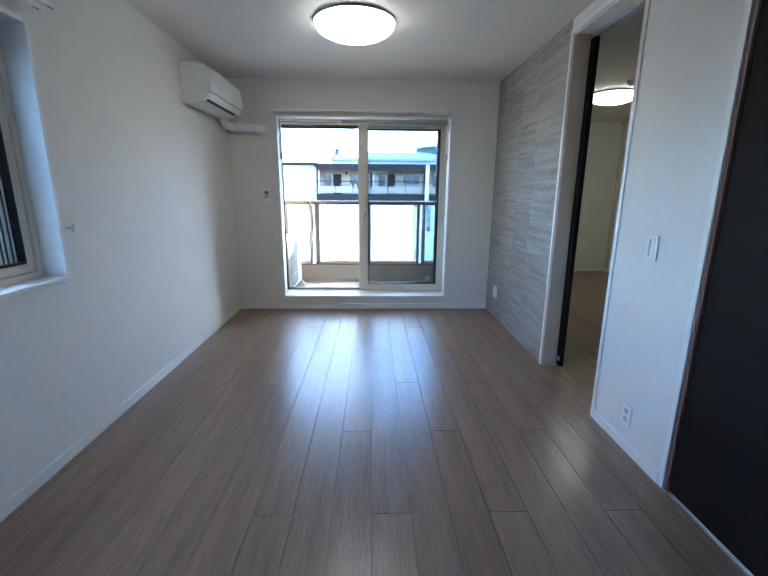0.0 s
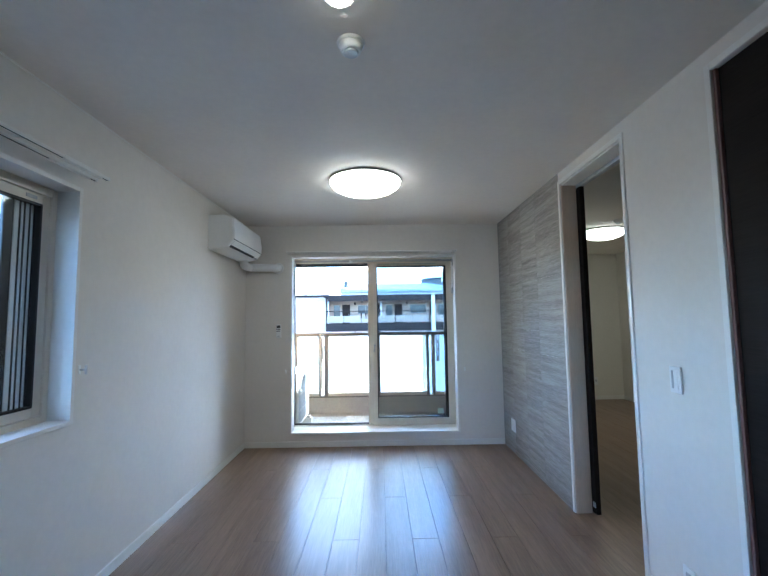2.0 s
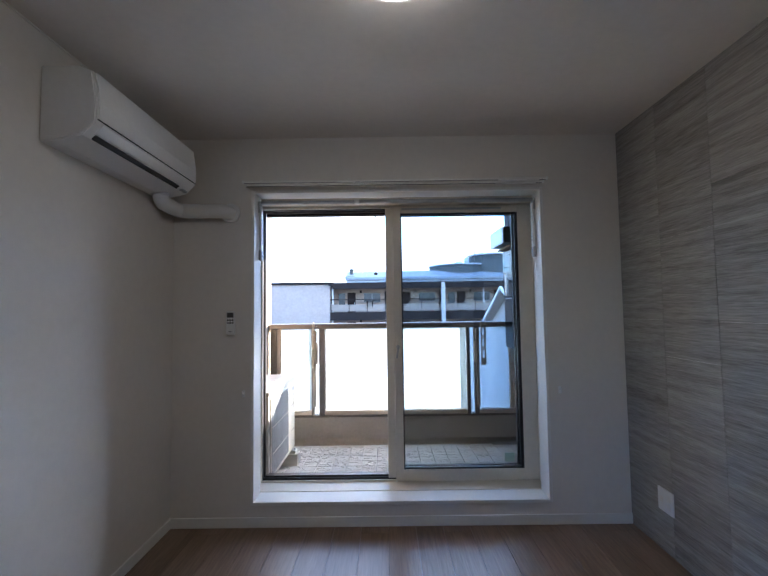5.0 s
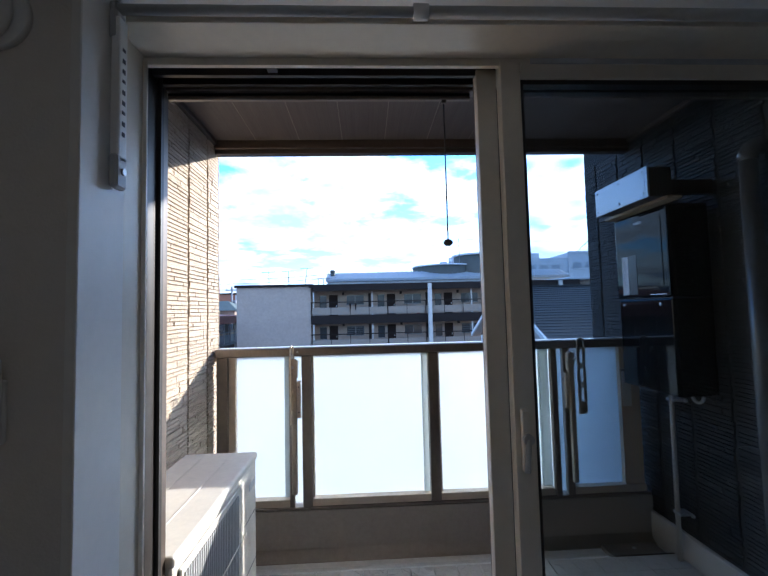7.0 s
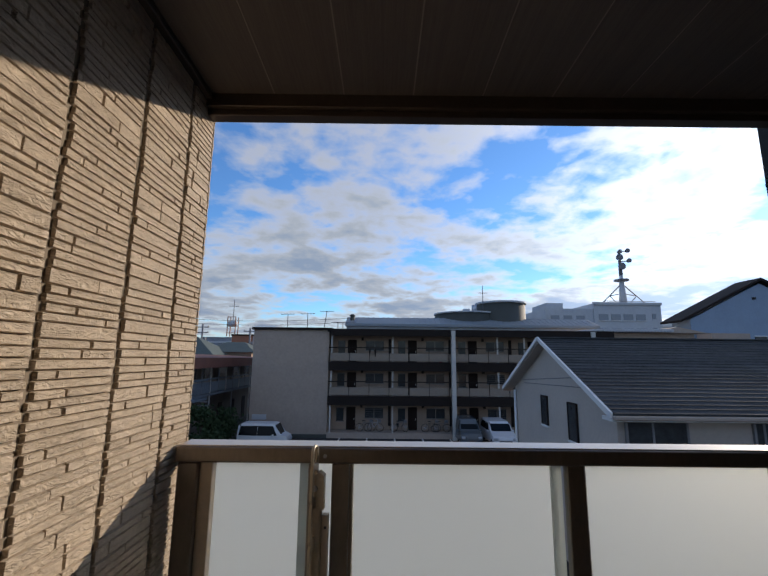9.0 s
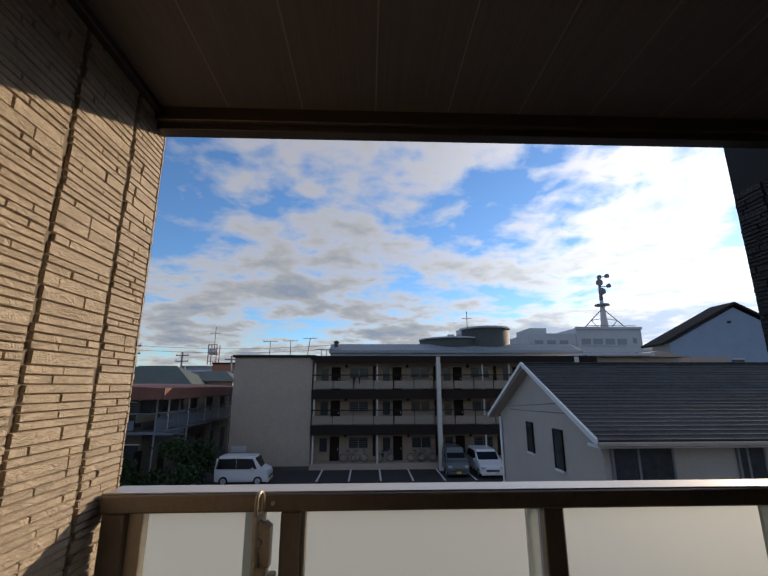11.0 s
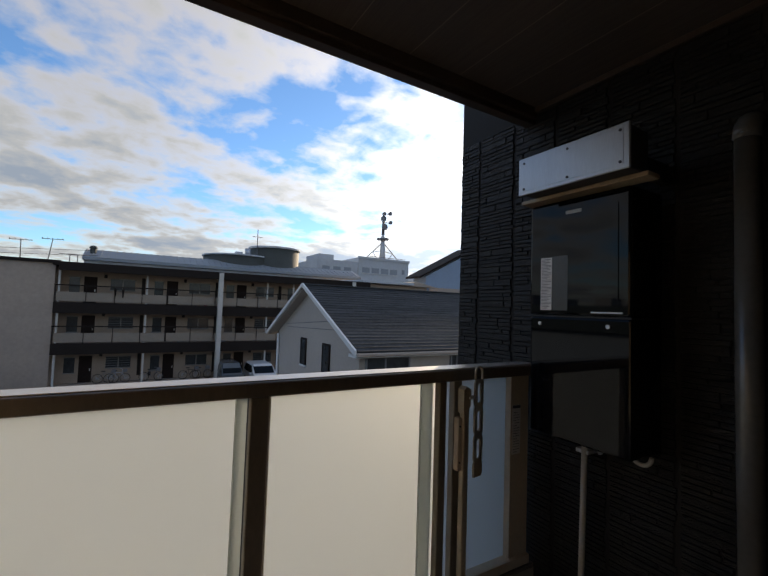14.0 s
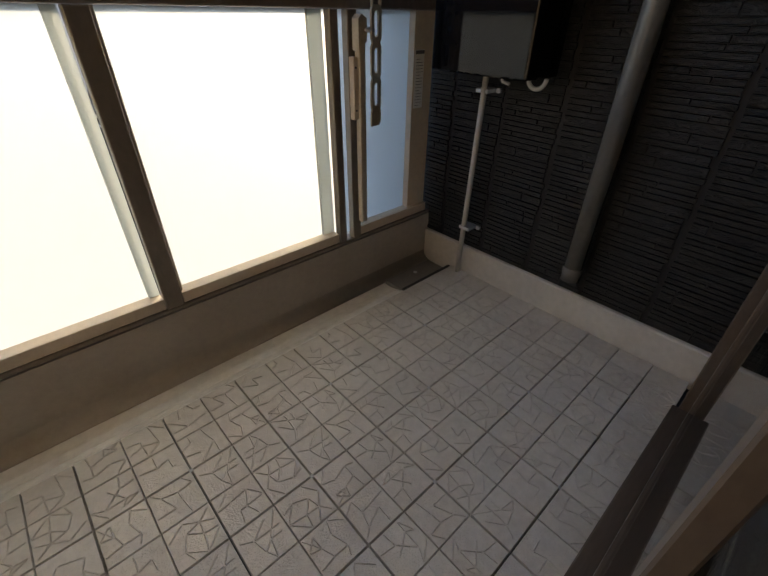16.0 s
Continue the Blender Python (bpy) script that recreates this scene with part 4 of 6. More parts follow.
for p, q in panels:
    part("glazing_bead", box(p, p + (0.042 if p < -0.9 else 0.012), 6.382, 6.422, 0.2525, 1.111, 0.002), BEAD, rl, "beige glazing bead")
    if q > 1.5:
        part("glazing_bead", box(q - 0.125, q, 6.382, 6.422, 0.2525, 1.111, 0.002), BEAD, rl, "beige glazing bead")
    else:
        part("edge_strip", box(q - (0.060 if q > 1 else 0.036), q, 6.402, 6.4155, 0.2525, 1.111, 0.001), FROSTEDGE, rl, "greyish backed edge of the glass")
    part("glazing_bead", box(p + 0.0005, q - 0.0005, 6.364, 6.4216, 0.209, 0.252, 0.002), BEAD, rl, "beige glazing bead")
    part("glass_panel", box(p + 0.008, q - 0.014, 6.416, 6.424, 0.245, 1.111), FROST, rl, "frosted white glass")
part("narrow_glass", box(-0.578, -0.440, 6.4245, 6.430, 0.209, 1.111), FROST, rl, "frosted white glass")
part("narrow_glass", box(1.075, 1.200, 6.4245, 6.430, 0.209, 1.111), FROST, rl, "frosted white glass")
lb = part("label_sheet", box(1.538, 1.596, 6.3800, 6.3815, 0.735, 0.970), PAPER, rl, "white warning label")
bm = bx(bmesh.new(), 1.540, 1.594, 6.3788, 6.3798, 0.954, 0.968)
for k in range(16):
    z = 0.925 - k * 0.0125
    bx(bm, 1.546, 1.546 + (0.042 if k % 5 else 0.026), 6.3788, 6.3798, z + 0.008, z + 0.0096)
part("print", bm, INK, lb, "rows of small unreadable print")
part("bolt", tube(bmesh.new(), (-0.510, 6.352, 1.137), (-0.510, 6.347, 1.137), 0.006, 10), STEEL, rl)


def pole_bracket(x, swing, side=1):
    """Balcony laundry-pole bracket: an upright with a slotted arm folded up beside it, ending in a ring."""
    y = 6.350
    t = thing("pole_bracket", "folded bronze laundry pole bracket with oblong slots", "laundry bracket", (x, y, 0.3), group="laundry pole brackets")
    part("upright", box(x - side * 0.019, x + side * 0.013, y - 0.040, y - 0.010, 0.300, 1.075, 0.006, 2), STAINLESS, t)
    part("clamp", box(x - side * 0.040, x - side * 0.0195, y - 0.030, y - 0.002, 0.745, 0.965, 0.002), BEAD, t, "pale clamp plate")
    for z in (0.78, 0.93):
        part("screw", tube(bmesh.new(), (x - side * 0.031, y - 0.0302, z), (x - side * 0.031, y - 0.033, z), 0.004, 8), DARKGREY, t)
    shoe = prism(bmesh.new(), [(x - side * 0.026, 0.985), (x + side * 0.014, 1.015), (x + side * 0.014, 1.085), (x - side * 0.010, 1.098), (x - side * 0.026, 1.085)], "y", y - 0.046, y - 0.0095)
    part("shoe", shoe, STAINLESS, t)
    # arm plate with three slots, closed by a solid foot
    bm = bmesh.new()
    w, z0, ch, m_ = 0.056, 0.775, 0.117, 28

    def ring(pts):
        return [[bm.verts.new((px, yy, pz)) for px, pz in pts] for yy in (-0.004, 0.004)]
    for c in range(3):
        zc = z0 + ch * (c + 0.5)
        rim, hole = [], []
        for i in range(m_):
            a = 2 * math.pi * (i + 0.5) / m_
            dx, dz = math.cos(a), math.sin(a)
            k = min(w / 2 / max(abs(dx), 1e-6), ch / 2 / max(abs(dz), 1e-6))
            rim.append((dx * k, zc + dz * k))
            hole.append((0.0125 * dx, zc + 0.0125 * dz + (0.029 if dz > 0 else -0.029)))
        (r0, r1), (h0, h1) = ring(rim), ring(hole)
        for i in range(m_):
            j = (i + 1) % m_
            bm.faces.new((r0[i], r0[j], h0[j], h0[i]))
            bm.faces.new((r1[j], r1[i], h1[i], h1[j]))
            bm.faces.new((h0[i], h0[j], h1[j], h1[i]))
            bm.faces.new((r0[j], r0[i], r1[i], r1[j]))
    prism(bm, [(-w / 2, z0), (w / 2, z0), (w / 2, z0 - 0.045), (w / 2 - 0.010, z0 - 0.058), (-w / 2, z0 - 0.058)], "y", -0.004, 0.004)
    zt = z0 + 3 * ch
    n = 16
    arc = [(0.0225 * math.cos(math.pi * i / n), 0, zt + 0.030 + 0.0225 * math.sin(math.pi * i / n)) for i in range(n + 1)]
    path_tube(bm, [(0.0225, 0, zt - 0.004), *arc, (-0.0225, 0, zt - 0.004)], 0.0055, 8)
    bm.transform(Matrix.Translation((x + swing[0], y - 0.050, 0)) @ pose(0, 0, 0, 0, 0, swing[1]))
    part("arm", bm, STAINLESS, t, "slotted folding arm with a ring end")
    part("pivot", tube(bmesh.new(), (x, y - 0.036, 1.05), (x + swing[0] * 0.8, y - 0.052, 1.05), 0.009, 12), STEEL, t)


pole_bracket(-0.530, (-0.006, 80), -1)
pole_bracket(1.185, (0.053, 8))

# ---------------------------------------------------------------- outdoor unit
ou = thing("outdoor_unit", "ivory air conditioner outdoor unit with a slatted front", "outdoor unit", (-0.78, 5.34, -0.04))
OX0, OX1, OY0, OY1, OZ0, OZ1 = -0.945, -0.622, 4.975, 5.815, 0.075, 0.722
part("casing", box(OX0, OX1, OY0, OY1, OZ0, OZ1 - 0.03, 0.010, 2), ODUWHITE, ou)
bm = box(OX0 - 0.006, OX1 + 0.006, OY0 - 0.006, OY1 + 0.006, OZ1 - 0.032, OZ1, 0.010, 3)
lid = part("lid", bm, ODUWHITE, ou)
for f in (0.3, 0.68):
    xx = OX0 + (OX1 - OX0) * f
    part("lid_ridge", box(xx - 0.0025, xx + 0.0025, OY0 + 0.02, OY1 - 0.02, OZ1 + 0.0002, OZ1 + 0.0028, 0.001), ODUWHITE, lid)
gr2 = part("grille_frame", box(OX1 + 0.001, OX1 + 0.010, OY0 + 0.03, 5.60, OZ0 + 0.03, OZ1 - 0.05, 0.004), ODUWHITE, ou)
for k in range(29):
    yy = OY0 + 0.05 + k * 0.0170
    part("slat", box(OX1 + 0.0102, OX1 + 0.0150, yy, yy + 0.006, OZ0 + 0.05, OZ1 - 0.07), GREYPL, gr2)
for z in (0.27, 0.46):
    part("crossbar", box(OX1 + 0.0152, OX1 + 0.019, OY0 + 0.035, 5.595, z - 0.003, z + 0.003, 0.001), ODUWHITE, gr2)
part("badge", box(OX1 + 0.0105, OX1 + 0.0125, 5.66, 5.76, 0.60, 0.63, 0.001), GREYPL, ou)
for z in (0.25, 0.47):
    part("panel_seam", box(OX1 + 0.0005, OX1 + 0.0015, 5.605, OY1 - 0.012, z - 0.0015, z + 0.0015), DARKGREY, ou)
for yy in (5.10, 5.72):
    ft = part("foot", box(OX0 - 0.03, OX1 + 0.035, yy - 0.035, yy + 0.035, 0.047, 0.0745, 0.004), ODUWHITE, ou)
    part("block", prism(bmesh.new(), [(yy - 0.075, -0.044), (yy + 0.075, -0.044), (yy + 0.055, 0.046), (yy - 0.055, 0.046)], "x", OX0 - 0.04, OX1 + 0.055), ODUWHITE, ou, "ivory plastic foot block")
    part("bolt", tube(bmesh.new(), (OX1 + 0.02, yy, 0.0746), (OX1 + 0.02, yy, 0.088), 0.009, 8), STEEL, ft)

# ---------------------------------------------------------------- water heater on the black wall
wh = thing("water_heater", "glossy black wall-hung water heater with a lower pipe cover", "water heater", (1.55, 5.98, 0.91))
HX0, HX1, HY0, HY1 = 1.435, 1.655, 5.770, 6.205
bm = box(HX0, HX1, HY0, HY1, 1.412, 1.885, 0.012, 3)
up = part("upper_case", bm, BLACKGLOSS, wh)
part("lower_cover", box(HX0 + 0.006, HX1, HY0 + 0.004, HY1 - 0.004, 0.915, 1.405, 0.008, 2), BLACKGLOSS, wh)
part("seam", box(HX0 + 0.012, HX1, HY0 + 0.006, HY1 - 0.006, 1.4052, 1.4118), BLACK, wh)
part("side_rib", box(HX0 - 0.003, HX0 + 0.001, HY0 + 0.045, HY0 + 0.050, 1.47, 1.83, 0.001), BLACKGLOSS, up)
for yy in (6.150, 5.855):
    part("screw", tube(bmesh.new(), (HX0 + 0.006, yy, 1.376), (HX0 + 0.0005, yy, 1.376), 0.008, 12), STEEL, wh)
part("catch", box(HX0 - 0.002, HX0 + 0.001, 5.80, 5.92, 1.424, 1.430, 0.001), STEEL, up, "bright metal strip")
part("name_plate", box(HX0 - 0.0015, HX0 + 0.001, 5.96, 6.03, 1.822, 1.836, 0.0005), GREYPL, up)
lbl = part("label_sheet", box(HX0 - 0.0015, HX0 + 0.001, 6.092, 6.145, 1.432, 1.652), PAPER, up, "white rating label with fine print")
bm = bmesh.new()
for k in range(34):
    z = 1.645 - k * 0.0062
    wdt = (0.046, 0.036, 0.040, 0.028, 0.046)[k % 5]
    bx(bm, HX0 - 0.0024, HX0 - 0.0016, 6.141 - wdt, 6.141, z - 0.0011, z + 0.0009)
part("print", bm, INK, lbl, "rows of small unreadable print")
part("grey_sheet", box(HX0 - 0.0014, HX0 + 0.001, 6.018, 6.090, 1.432, 1.655), mat("dull_film", (0.05, 0.05, 0.055), 0.25, var=0.05), up)
bm = bmesh.new()
pts = [Vector((1.56, 5.80 + 0.035 * math.cos(a), 0.915 - 0.035 * math.sin(a))) for a in np.linspace(0, math.pi, 12)]
path_tube(bm, pts, 0.008, 8)
part("hose", bm, PIPEPALE, wh, "small pale looped hose")
bm = bmesh.new()
path_tube(bm, [(1.56, 5.95, 0.915), (1.56, 5.94, 0.89), (1.56, 5.91, 0.885)], 0.006, 8)
part("cable", bm, PIPEPALE, wh)
part("wall_bracket", box(HX1 + 0.0005, XG - 0.012, HY0 + 0.05, HY1 - 0.05, 0.98, 1.86), BLACK, wh)

ex = thing("exhaust_guide", "pale steel exhaust guide plate above the water heater", "exhaust guide", (1.36, 5.93, 1.92))
part("box", box(1.312, 1.430, 5.712, 6.150, 1.905, 2.050, 0.004), DARKGREY, ex)
pl = part("plate", box(1.300, 1.311, 5.705, 6.158, 1.900, 2.055, 0.003), STEEL, ex)
part("inset", box(1.2985, 1.2998, 5.725, 6.138, 1.915, 2.040, 0.0005), STEEL, pl)
for yy in (5.735, 5.93, 6.128):
    for z in (1.924, 2.031):
        part("screw", tube(bmesh.new(), (1.2984, yy, z), (1.2955, yy, z), 0.005, 10), DARKGREY, pl)
part("under_strip", box(1.385, 1.462, 5.690, 6.215, 1.8865, 1.9035, 0.003), COPPERY, ex, "tan painted strip")
part("arm", box(1.4305, XG - 0.012, 5.76, 5.80, 1.93, 2.0, 0.002), BLACK, ex)
part("arm", box(1.4305, XG - 0.012, 6.08, 6.12, 1.93, 2.0, 0.002), BLACK, ex)

cp = thing("conduit", "pale thin conduit pipe from heater to floor", "pipe", (1.635, 6.07, -0.05))
part("pipe", tube(bmesh.new(), (1.630, 6.085, -0.070), (1.615, 6.055, 0.912), 0.0125, 16), PIPEPALE, cp)
for z in (0.22, 0.84):
    part("clip", box(1.61, 1.678, 6.035, 6.095, z - 0.008, z + 0.008, 0.002), STEEL, cp)
    part("screw", tube(bmesh.new(), (1.675, 6.02, z), (1.662, 6.02, z), 0.010, 10), STEEL, cp)
dp = thing("downpipe", "dark grey round downpipe on the black wall", "downpipe", (1.625, 5.51, 0.2))
part("pipe", tube(bmesh.new(), (1.625, 5.51, 0.185), (1.625, 5.51, 2.02), 0.037, 24), PIPEGREY, dp)
part("bend", path_tube(bmesh.new(), [(1.625, 5.51, 2.0), (1.627, 5.51, 2.03), (1.640, 5.51, 2.055), (1.662, 5.51, 2.068), (XG - 0.005, 5.51, 2.070)], 0.0385, 20), PIPEGREY, dp)
part("collar", tube(bmesh.new(), (1.625, 5.51, 0.185), (1.625, 5.51, 0.245), 0.0395, 24), PIPEGREY, dp)
for z in (0.95, 1.75):
    part("strap", box(1.60, XG - 0.014, 5.500, 5.520, z - 0.01, z + 0.01, 0.002), PIPEGREY, dp)

# ---------------------------------------------------------------- stone siding walls of the balcony
# tan wall core, coloured dark for the shade between the stone bars
solid("wall_balcony_tan", box(XE - 0.18, XE, YO, 6.46, -0.30, 2.75), MORTAR_T_SHADED, "tan split-stone siding wall at the balcony side", "wall", "structure")
solid("wall_balcony_black", box(XG, XR + 0.029, YO, YG, -4.77, 2.75), MORTAR_B, "black split-stone siding wall with the water heater", "wall", "structure")
solid("wall_black_end", box(XR + 0.0295, R2X + 0.12, R2Y + 0.096, YG, -4.77, 2.75), MORTAR_B, "black outer wall of the bedroom", "wall", "structure")


def siding(wall_ob, x, sgn, y_from, y_to, z0, z1, material, phase, seed, near):
    """Rows of split-stone bars in upright columns with ragged joints; near(y, z) picks the ones kept as single pieces."""
    rng = random.Random(seed)
    pieces, rest = 0, bmesh.new()
    cache = {}

    def bar(bm, ln, hh, d, o):
        y, z = o
        x0, x1 = 0.0, sgn * d
        g = 0.0012
        v = [bm.verts.new(p) for p in ((x0, y + g, z + 0.0004), (x0, y + ln - g, z + 0.0004), (x0, y + ln - g, z + hh - 0.0016), (x0, y + g, z + hh - 0.0016),
                                       (x1 * 0.96, y + g + 0.0016, z + 0.0026), (x1, y + ln - g - 0.0016, z + 0.0022), (x1 * 0.94, y + ln - g - 0.0016, z + hh - 0.0034), (x1, y + g + 0.0016, z + hh - 0.0030))]
        for f in ((4, 5, 6, 7), (0, 1, 5, 4), (1, 2, 6, 5), (2, 3, 7, 6), (3, 0, 4, 7)):
            bm.faces.new([v[i] for i in f])

    col = phase
    while col < y_to:
        a, b = max(col + 0.005, y_from), min(col + 0.2565, y_to)
        col += 0.2615
        if b - a < 0.02:
            continue
        z = z0
        while z < z1 - 0.01:
            hh = min(rng.choice((0.0195, 0.0205, 0.0205, 0.0225, 0.0350)), z1 - z)
            a1, b1 = a + rng.choice((0.0, 0.003, 0.007, 0.010)), b - rng.choice((0.0, 0.0, 0.002, 0.004))
            cut = [a1, b1]
            if rng.random() < 0.68:
                cut.insert(1, a1 + (b1 - a1) * rng.choice((0.22, 0.36, 0.5, 0.62, 0.78)))
            for k, (p, q) in enumerate(zip(cut, cut[1:])):
                if k:
                    p += rng.choice((0.0, 0.0015, 0.004))
                d = rng.choice((0.008, 0.009, 0.010, 0.011))
                if near((p + q) / 2, z) and pieces < 300:
                    key = (round(q - p, 3), round(hh, 4), d)
                    if key not in cache:
                        bm = bmesh.new()
                        bar(bm, key[0], hh, d, (0, 0))
                        cache[key] = mesh_of("brick", bm, material)
                    ob = new("brick", cache[key])
                    ob.parent = wall_ob
                    ob.location = (x, p, z)
                    pieces += 1
                else:
                    n0 = len(rest.verts)
                    bar(rest, q - p, hh, d, (p, z))
                    rest.verts.ensure_lookup_table()
                    for vv in rest.verts[n0:]:
                        vv.co.x += x
            z += hh
    ob = new("stone_bars", mesh_of("stone_bars", rest, material))
    ob.parent = wall_ob
    tagged(ob, kind="stuff")


# ---------------------------------------------------------------- the street side
EYE0 = Vector((-0.15, 5.04, 1.476))
FAR = Matrix.Translation(EYE0) @ Matrix.Diagonal((1.12, 1.12, 1.12, 1)) @ Matrix.Translation(-EYE0)
GZ = -4.10                      # ground, before the scale above
APT = mat("beige_render", (0.45, 0.355, 0.285), 0.8, var=0.06, scale=0.6, bump=0.004, bscale=20)
APTWALL = mat("cream_render", (0.40, 0.30, 0.225), 0.8, var=0.06, scale=0.8)
BROWNMETAL = mat("dark_brown_metal", (0.028, 0.021, 0.018), 0.8, spec=0.15, var=0.1, scale=2)
BROWNDOOR = mat("brown_steel_door", (0.022, 0.013, 0.010), 0.7, spec=0.15, var=0.08)
WHITEPOST = mat("white_painted_post", (0.60, 0.57, 0.52), 0.5, var=0.05)
RAILPANEL = mat("cream_railing_panel", (0.30, 0.24, 0.185), 0.6, var=0.06)
WINGLASS = mat("dull_window_glass", (0.05, 0.056, 0.06), 0.15, var=0.2, scale=0.8, spec=0.4)
PALEGLASS = mat("hazy_window", (0.30, 0.33, 0.36), 0.4, var=0.1)
ROOFBLUE = mat("pale_metal_roof", (0.30, 0.33, 0.35), 0.6, 0.1, var=0.05, scale=1)
TANKDARK = mat("dark_green_render", (0.075, 0.080, 0.070), 0.7, var=0.08, scale=1)
SLATE = mat("dark_slate_tile", (0.064, 0.066, 0.067), 0.85, spec=0.2, var=0.2, scale=1.2, bump=0.002, bscale=30, rnd=0.3)
HOUSEWHITE = mat("white_house_render", (0.49, 0.425, 0.37), 0.8, var=0.04, scale=1, bump=0.003, bscale=30)
WHITETRIM = mat("white_bargeboard", (0.75, 0.74, 0.72), 0.5, var=0.03)
BLUEHOUSE = mat("blue_house_cladding", (0.27, 0.36, 0.47), 0.7, var=0.05, scale=1)
PALEBLD = mat("pale_grey_concrete", (0.55, 0.57, 0.59), 0.8, var=0.05, scale=0.2)
ASPHALT = mat("asphalt", (0.034, 0.033, 0.033), 0.9, var=0.2, scale=1.5, bump=0.004, bscale=40)
LINEPAINT = mat("road_paint", (0.68, 0.68, 0.66), 0.7, var=0.1, scale=4)
CARWHITE = mat("white_car_paint", (0.72, 0.72, 0.72), 0.2, var=0.02)
CARGREY = mat("grey_car_paint", (0.13, 0.15, 0.16), 0.25, 0.3, var=0.03)
CARGLASS = mat("car_glass", (0.010, 0.012, 0.013), 0.12, var=0.05, spec=0.12)
TYRE = mat("tyre_rubber", (0.015, 0.015, 0.015), 0.85, var=0.1)
RED = mat("red_enamel", (0.42, 0.05, 0.05), 0.5, var=0.05)
ROOFBROWN = mat("red_brown_roof", (0.20, 0.072, 0.048), 0.7, var=0.12, scale=1)
ROOFGREEN = mat("green_grey_roof", (0.085, 0.108, 0.090), 0.6, var=0.12, scale=0.8)
BRICKRED = mat("orange_render", (0.36, 0.16, 0.10), 0.8, var=0.08)
BLUERAIL = mat("blue_grey_railing", (0.14, 0.165, 0.195), 0.6, var=0.06)
LEAF = mat("dark_foliage", (0.042, 0.066, 0.028), 0.8, spec=0.15, var=0.3, scale=3, c2=(0.018, 0.030, 0.013))
WINFRAME = mat("dull_aluminium", (0.24, 0.22, 0.20), 0.5, var=0.05)
OLDWALL = mat("weathered_plaster", (0.145, 0.118, 0.095), 0.85, var=0.12, scale=0.8)
BARK = mat("bark", (0.09, 0.07, 0.05), 0.9, var=0.2)
# air haze over the hills is mixed into this blue-grey
FARHILL = mat("haze_tinted_hills", (0.26, 0.33, 0.42), 1.0, var=0.05, scale=0.01)
# pale bluish wall colour carries the haze of the distance
FARTOWN = mat("haze_tinted_town", (0.34, 0.37, 0.42), 0.9, var=0.2, scale=0.05)
POLEM = mat("grey_pole", (0.22, 0.22, 0.23), 0.7, var=0.08)


def fthing(name, label, category, at, group="", kind=""):
    return thing(name, label, category, tuple(FAR @ Vector(at)), group, kind)


def fpart(name, bm, material, parent, label=""):
    bm.transform(FAR)
    return part(name, bm, material, parent, label)


# ground to the horizon
bm = bmesh.new()
gz = (FAR @ Vector((0, 0, GZ))).z
bx(bm, -1500, 1500, -1500, 2500, gz - 0.5, gz)
solid("ground", bm, ASPHALT, "dark asphalt ground and car park", "ground", "structure")
lines = fthing("parking_lines", "white painted parking bay lines", "road marking", (0, 33, GZ), kind="structure")
for x in (-3.28, -1.36, 0.57, 2.51, 4.45, 6.35, 8.3):
    fpart("line", box(x - 0.055, x + 0.055, 31.5, 35.5, GZ + 0.004, GZ + 0.012), LINEPAINT, lines)
for x in (-2.3, -0.4, 1.55, 3.5):
    for dx in (-0.35, 0.35):
        b = fthing("wheel_stop", "low pale concrete wheel stop", "wheel stop", (x + dx, 35.2, GZ + 0.012), group="wheel stops")
        fpart("block", box(x + dx - 0.24, x + dx + 0.24, 35.12, 35.27, GZ + 0.0005, GZ + 0.10, 0.02), PALEBLD, b)

# ---- three-storey apartment block with access galleries
ap = fthing("apartment_building", "three-storey beige apartment block with open galleries", "building", (3, 36, GZ))
fpart("end_wall", box(-9.72, -4.22, 35.0, 44.0, GZ, 3.42), APT, ap, "blank beige rendered end wall")
fpart("end_roof_edge", box(-9.85, -4.0, 34.85, 44.1, 3.421, 3.60), BROWNMETAL, ap)
fpart("end_plinth", box(-9.73, -4.21, 34.93, 34.999, GZ, GZ + 0.25), TANKDARK, ap)
fpart("notice", box(-9.5, -8.5, 34.96, 34.999, -2.9, -2.55), PALEBLD, ap)
fpart("gallery_wall", box(-4.22, 16.0, 36.2, 44.0, GZ, 3.3), APTWALL, ap)
fpart("roof", box(-4.3, 16.2, 34.55, 44.2, 3.301, 3.52), BROWNMETAL, ap)
fpart("roof_fascia", box(-4.0, 16.3, 34.45, 34.549, 3.02, 3.50), BROWNMETAL, ap)
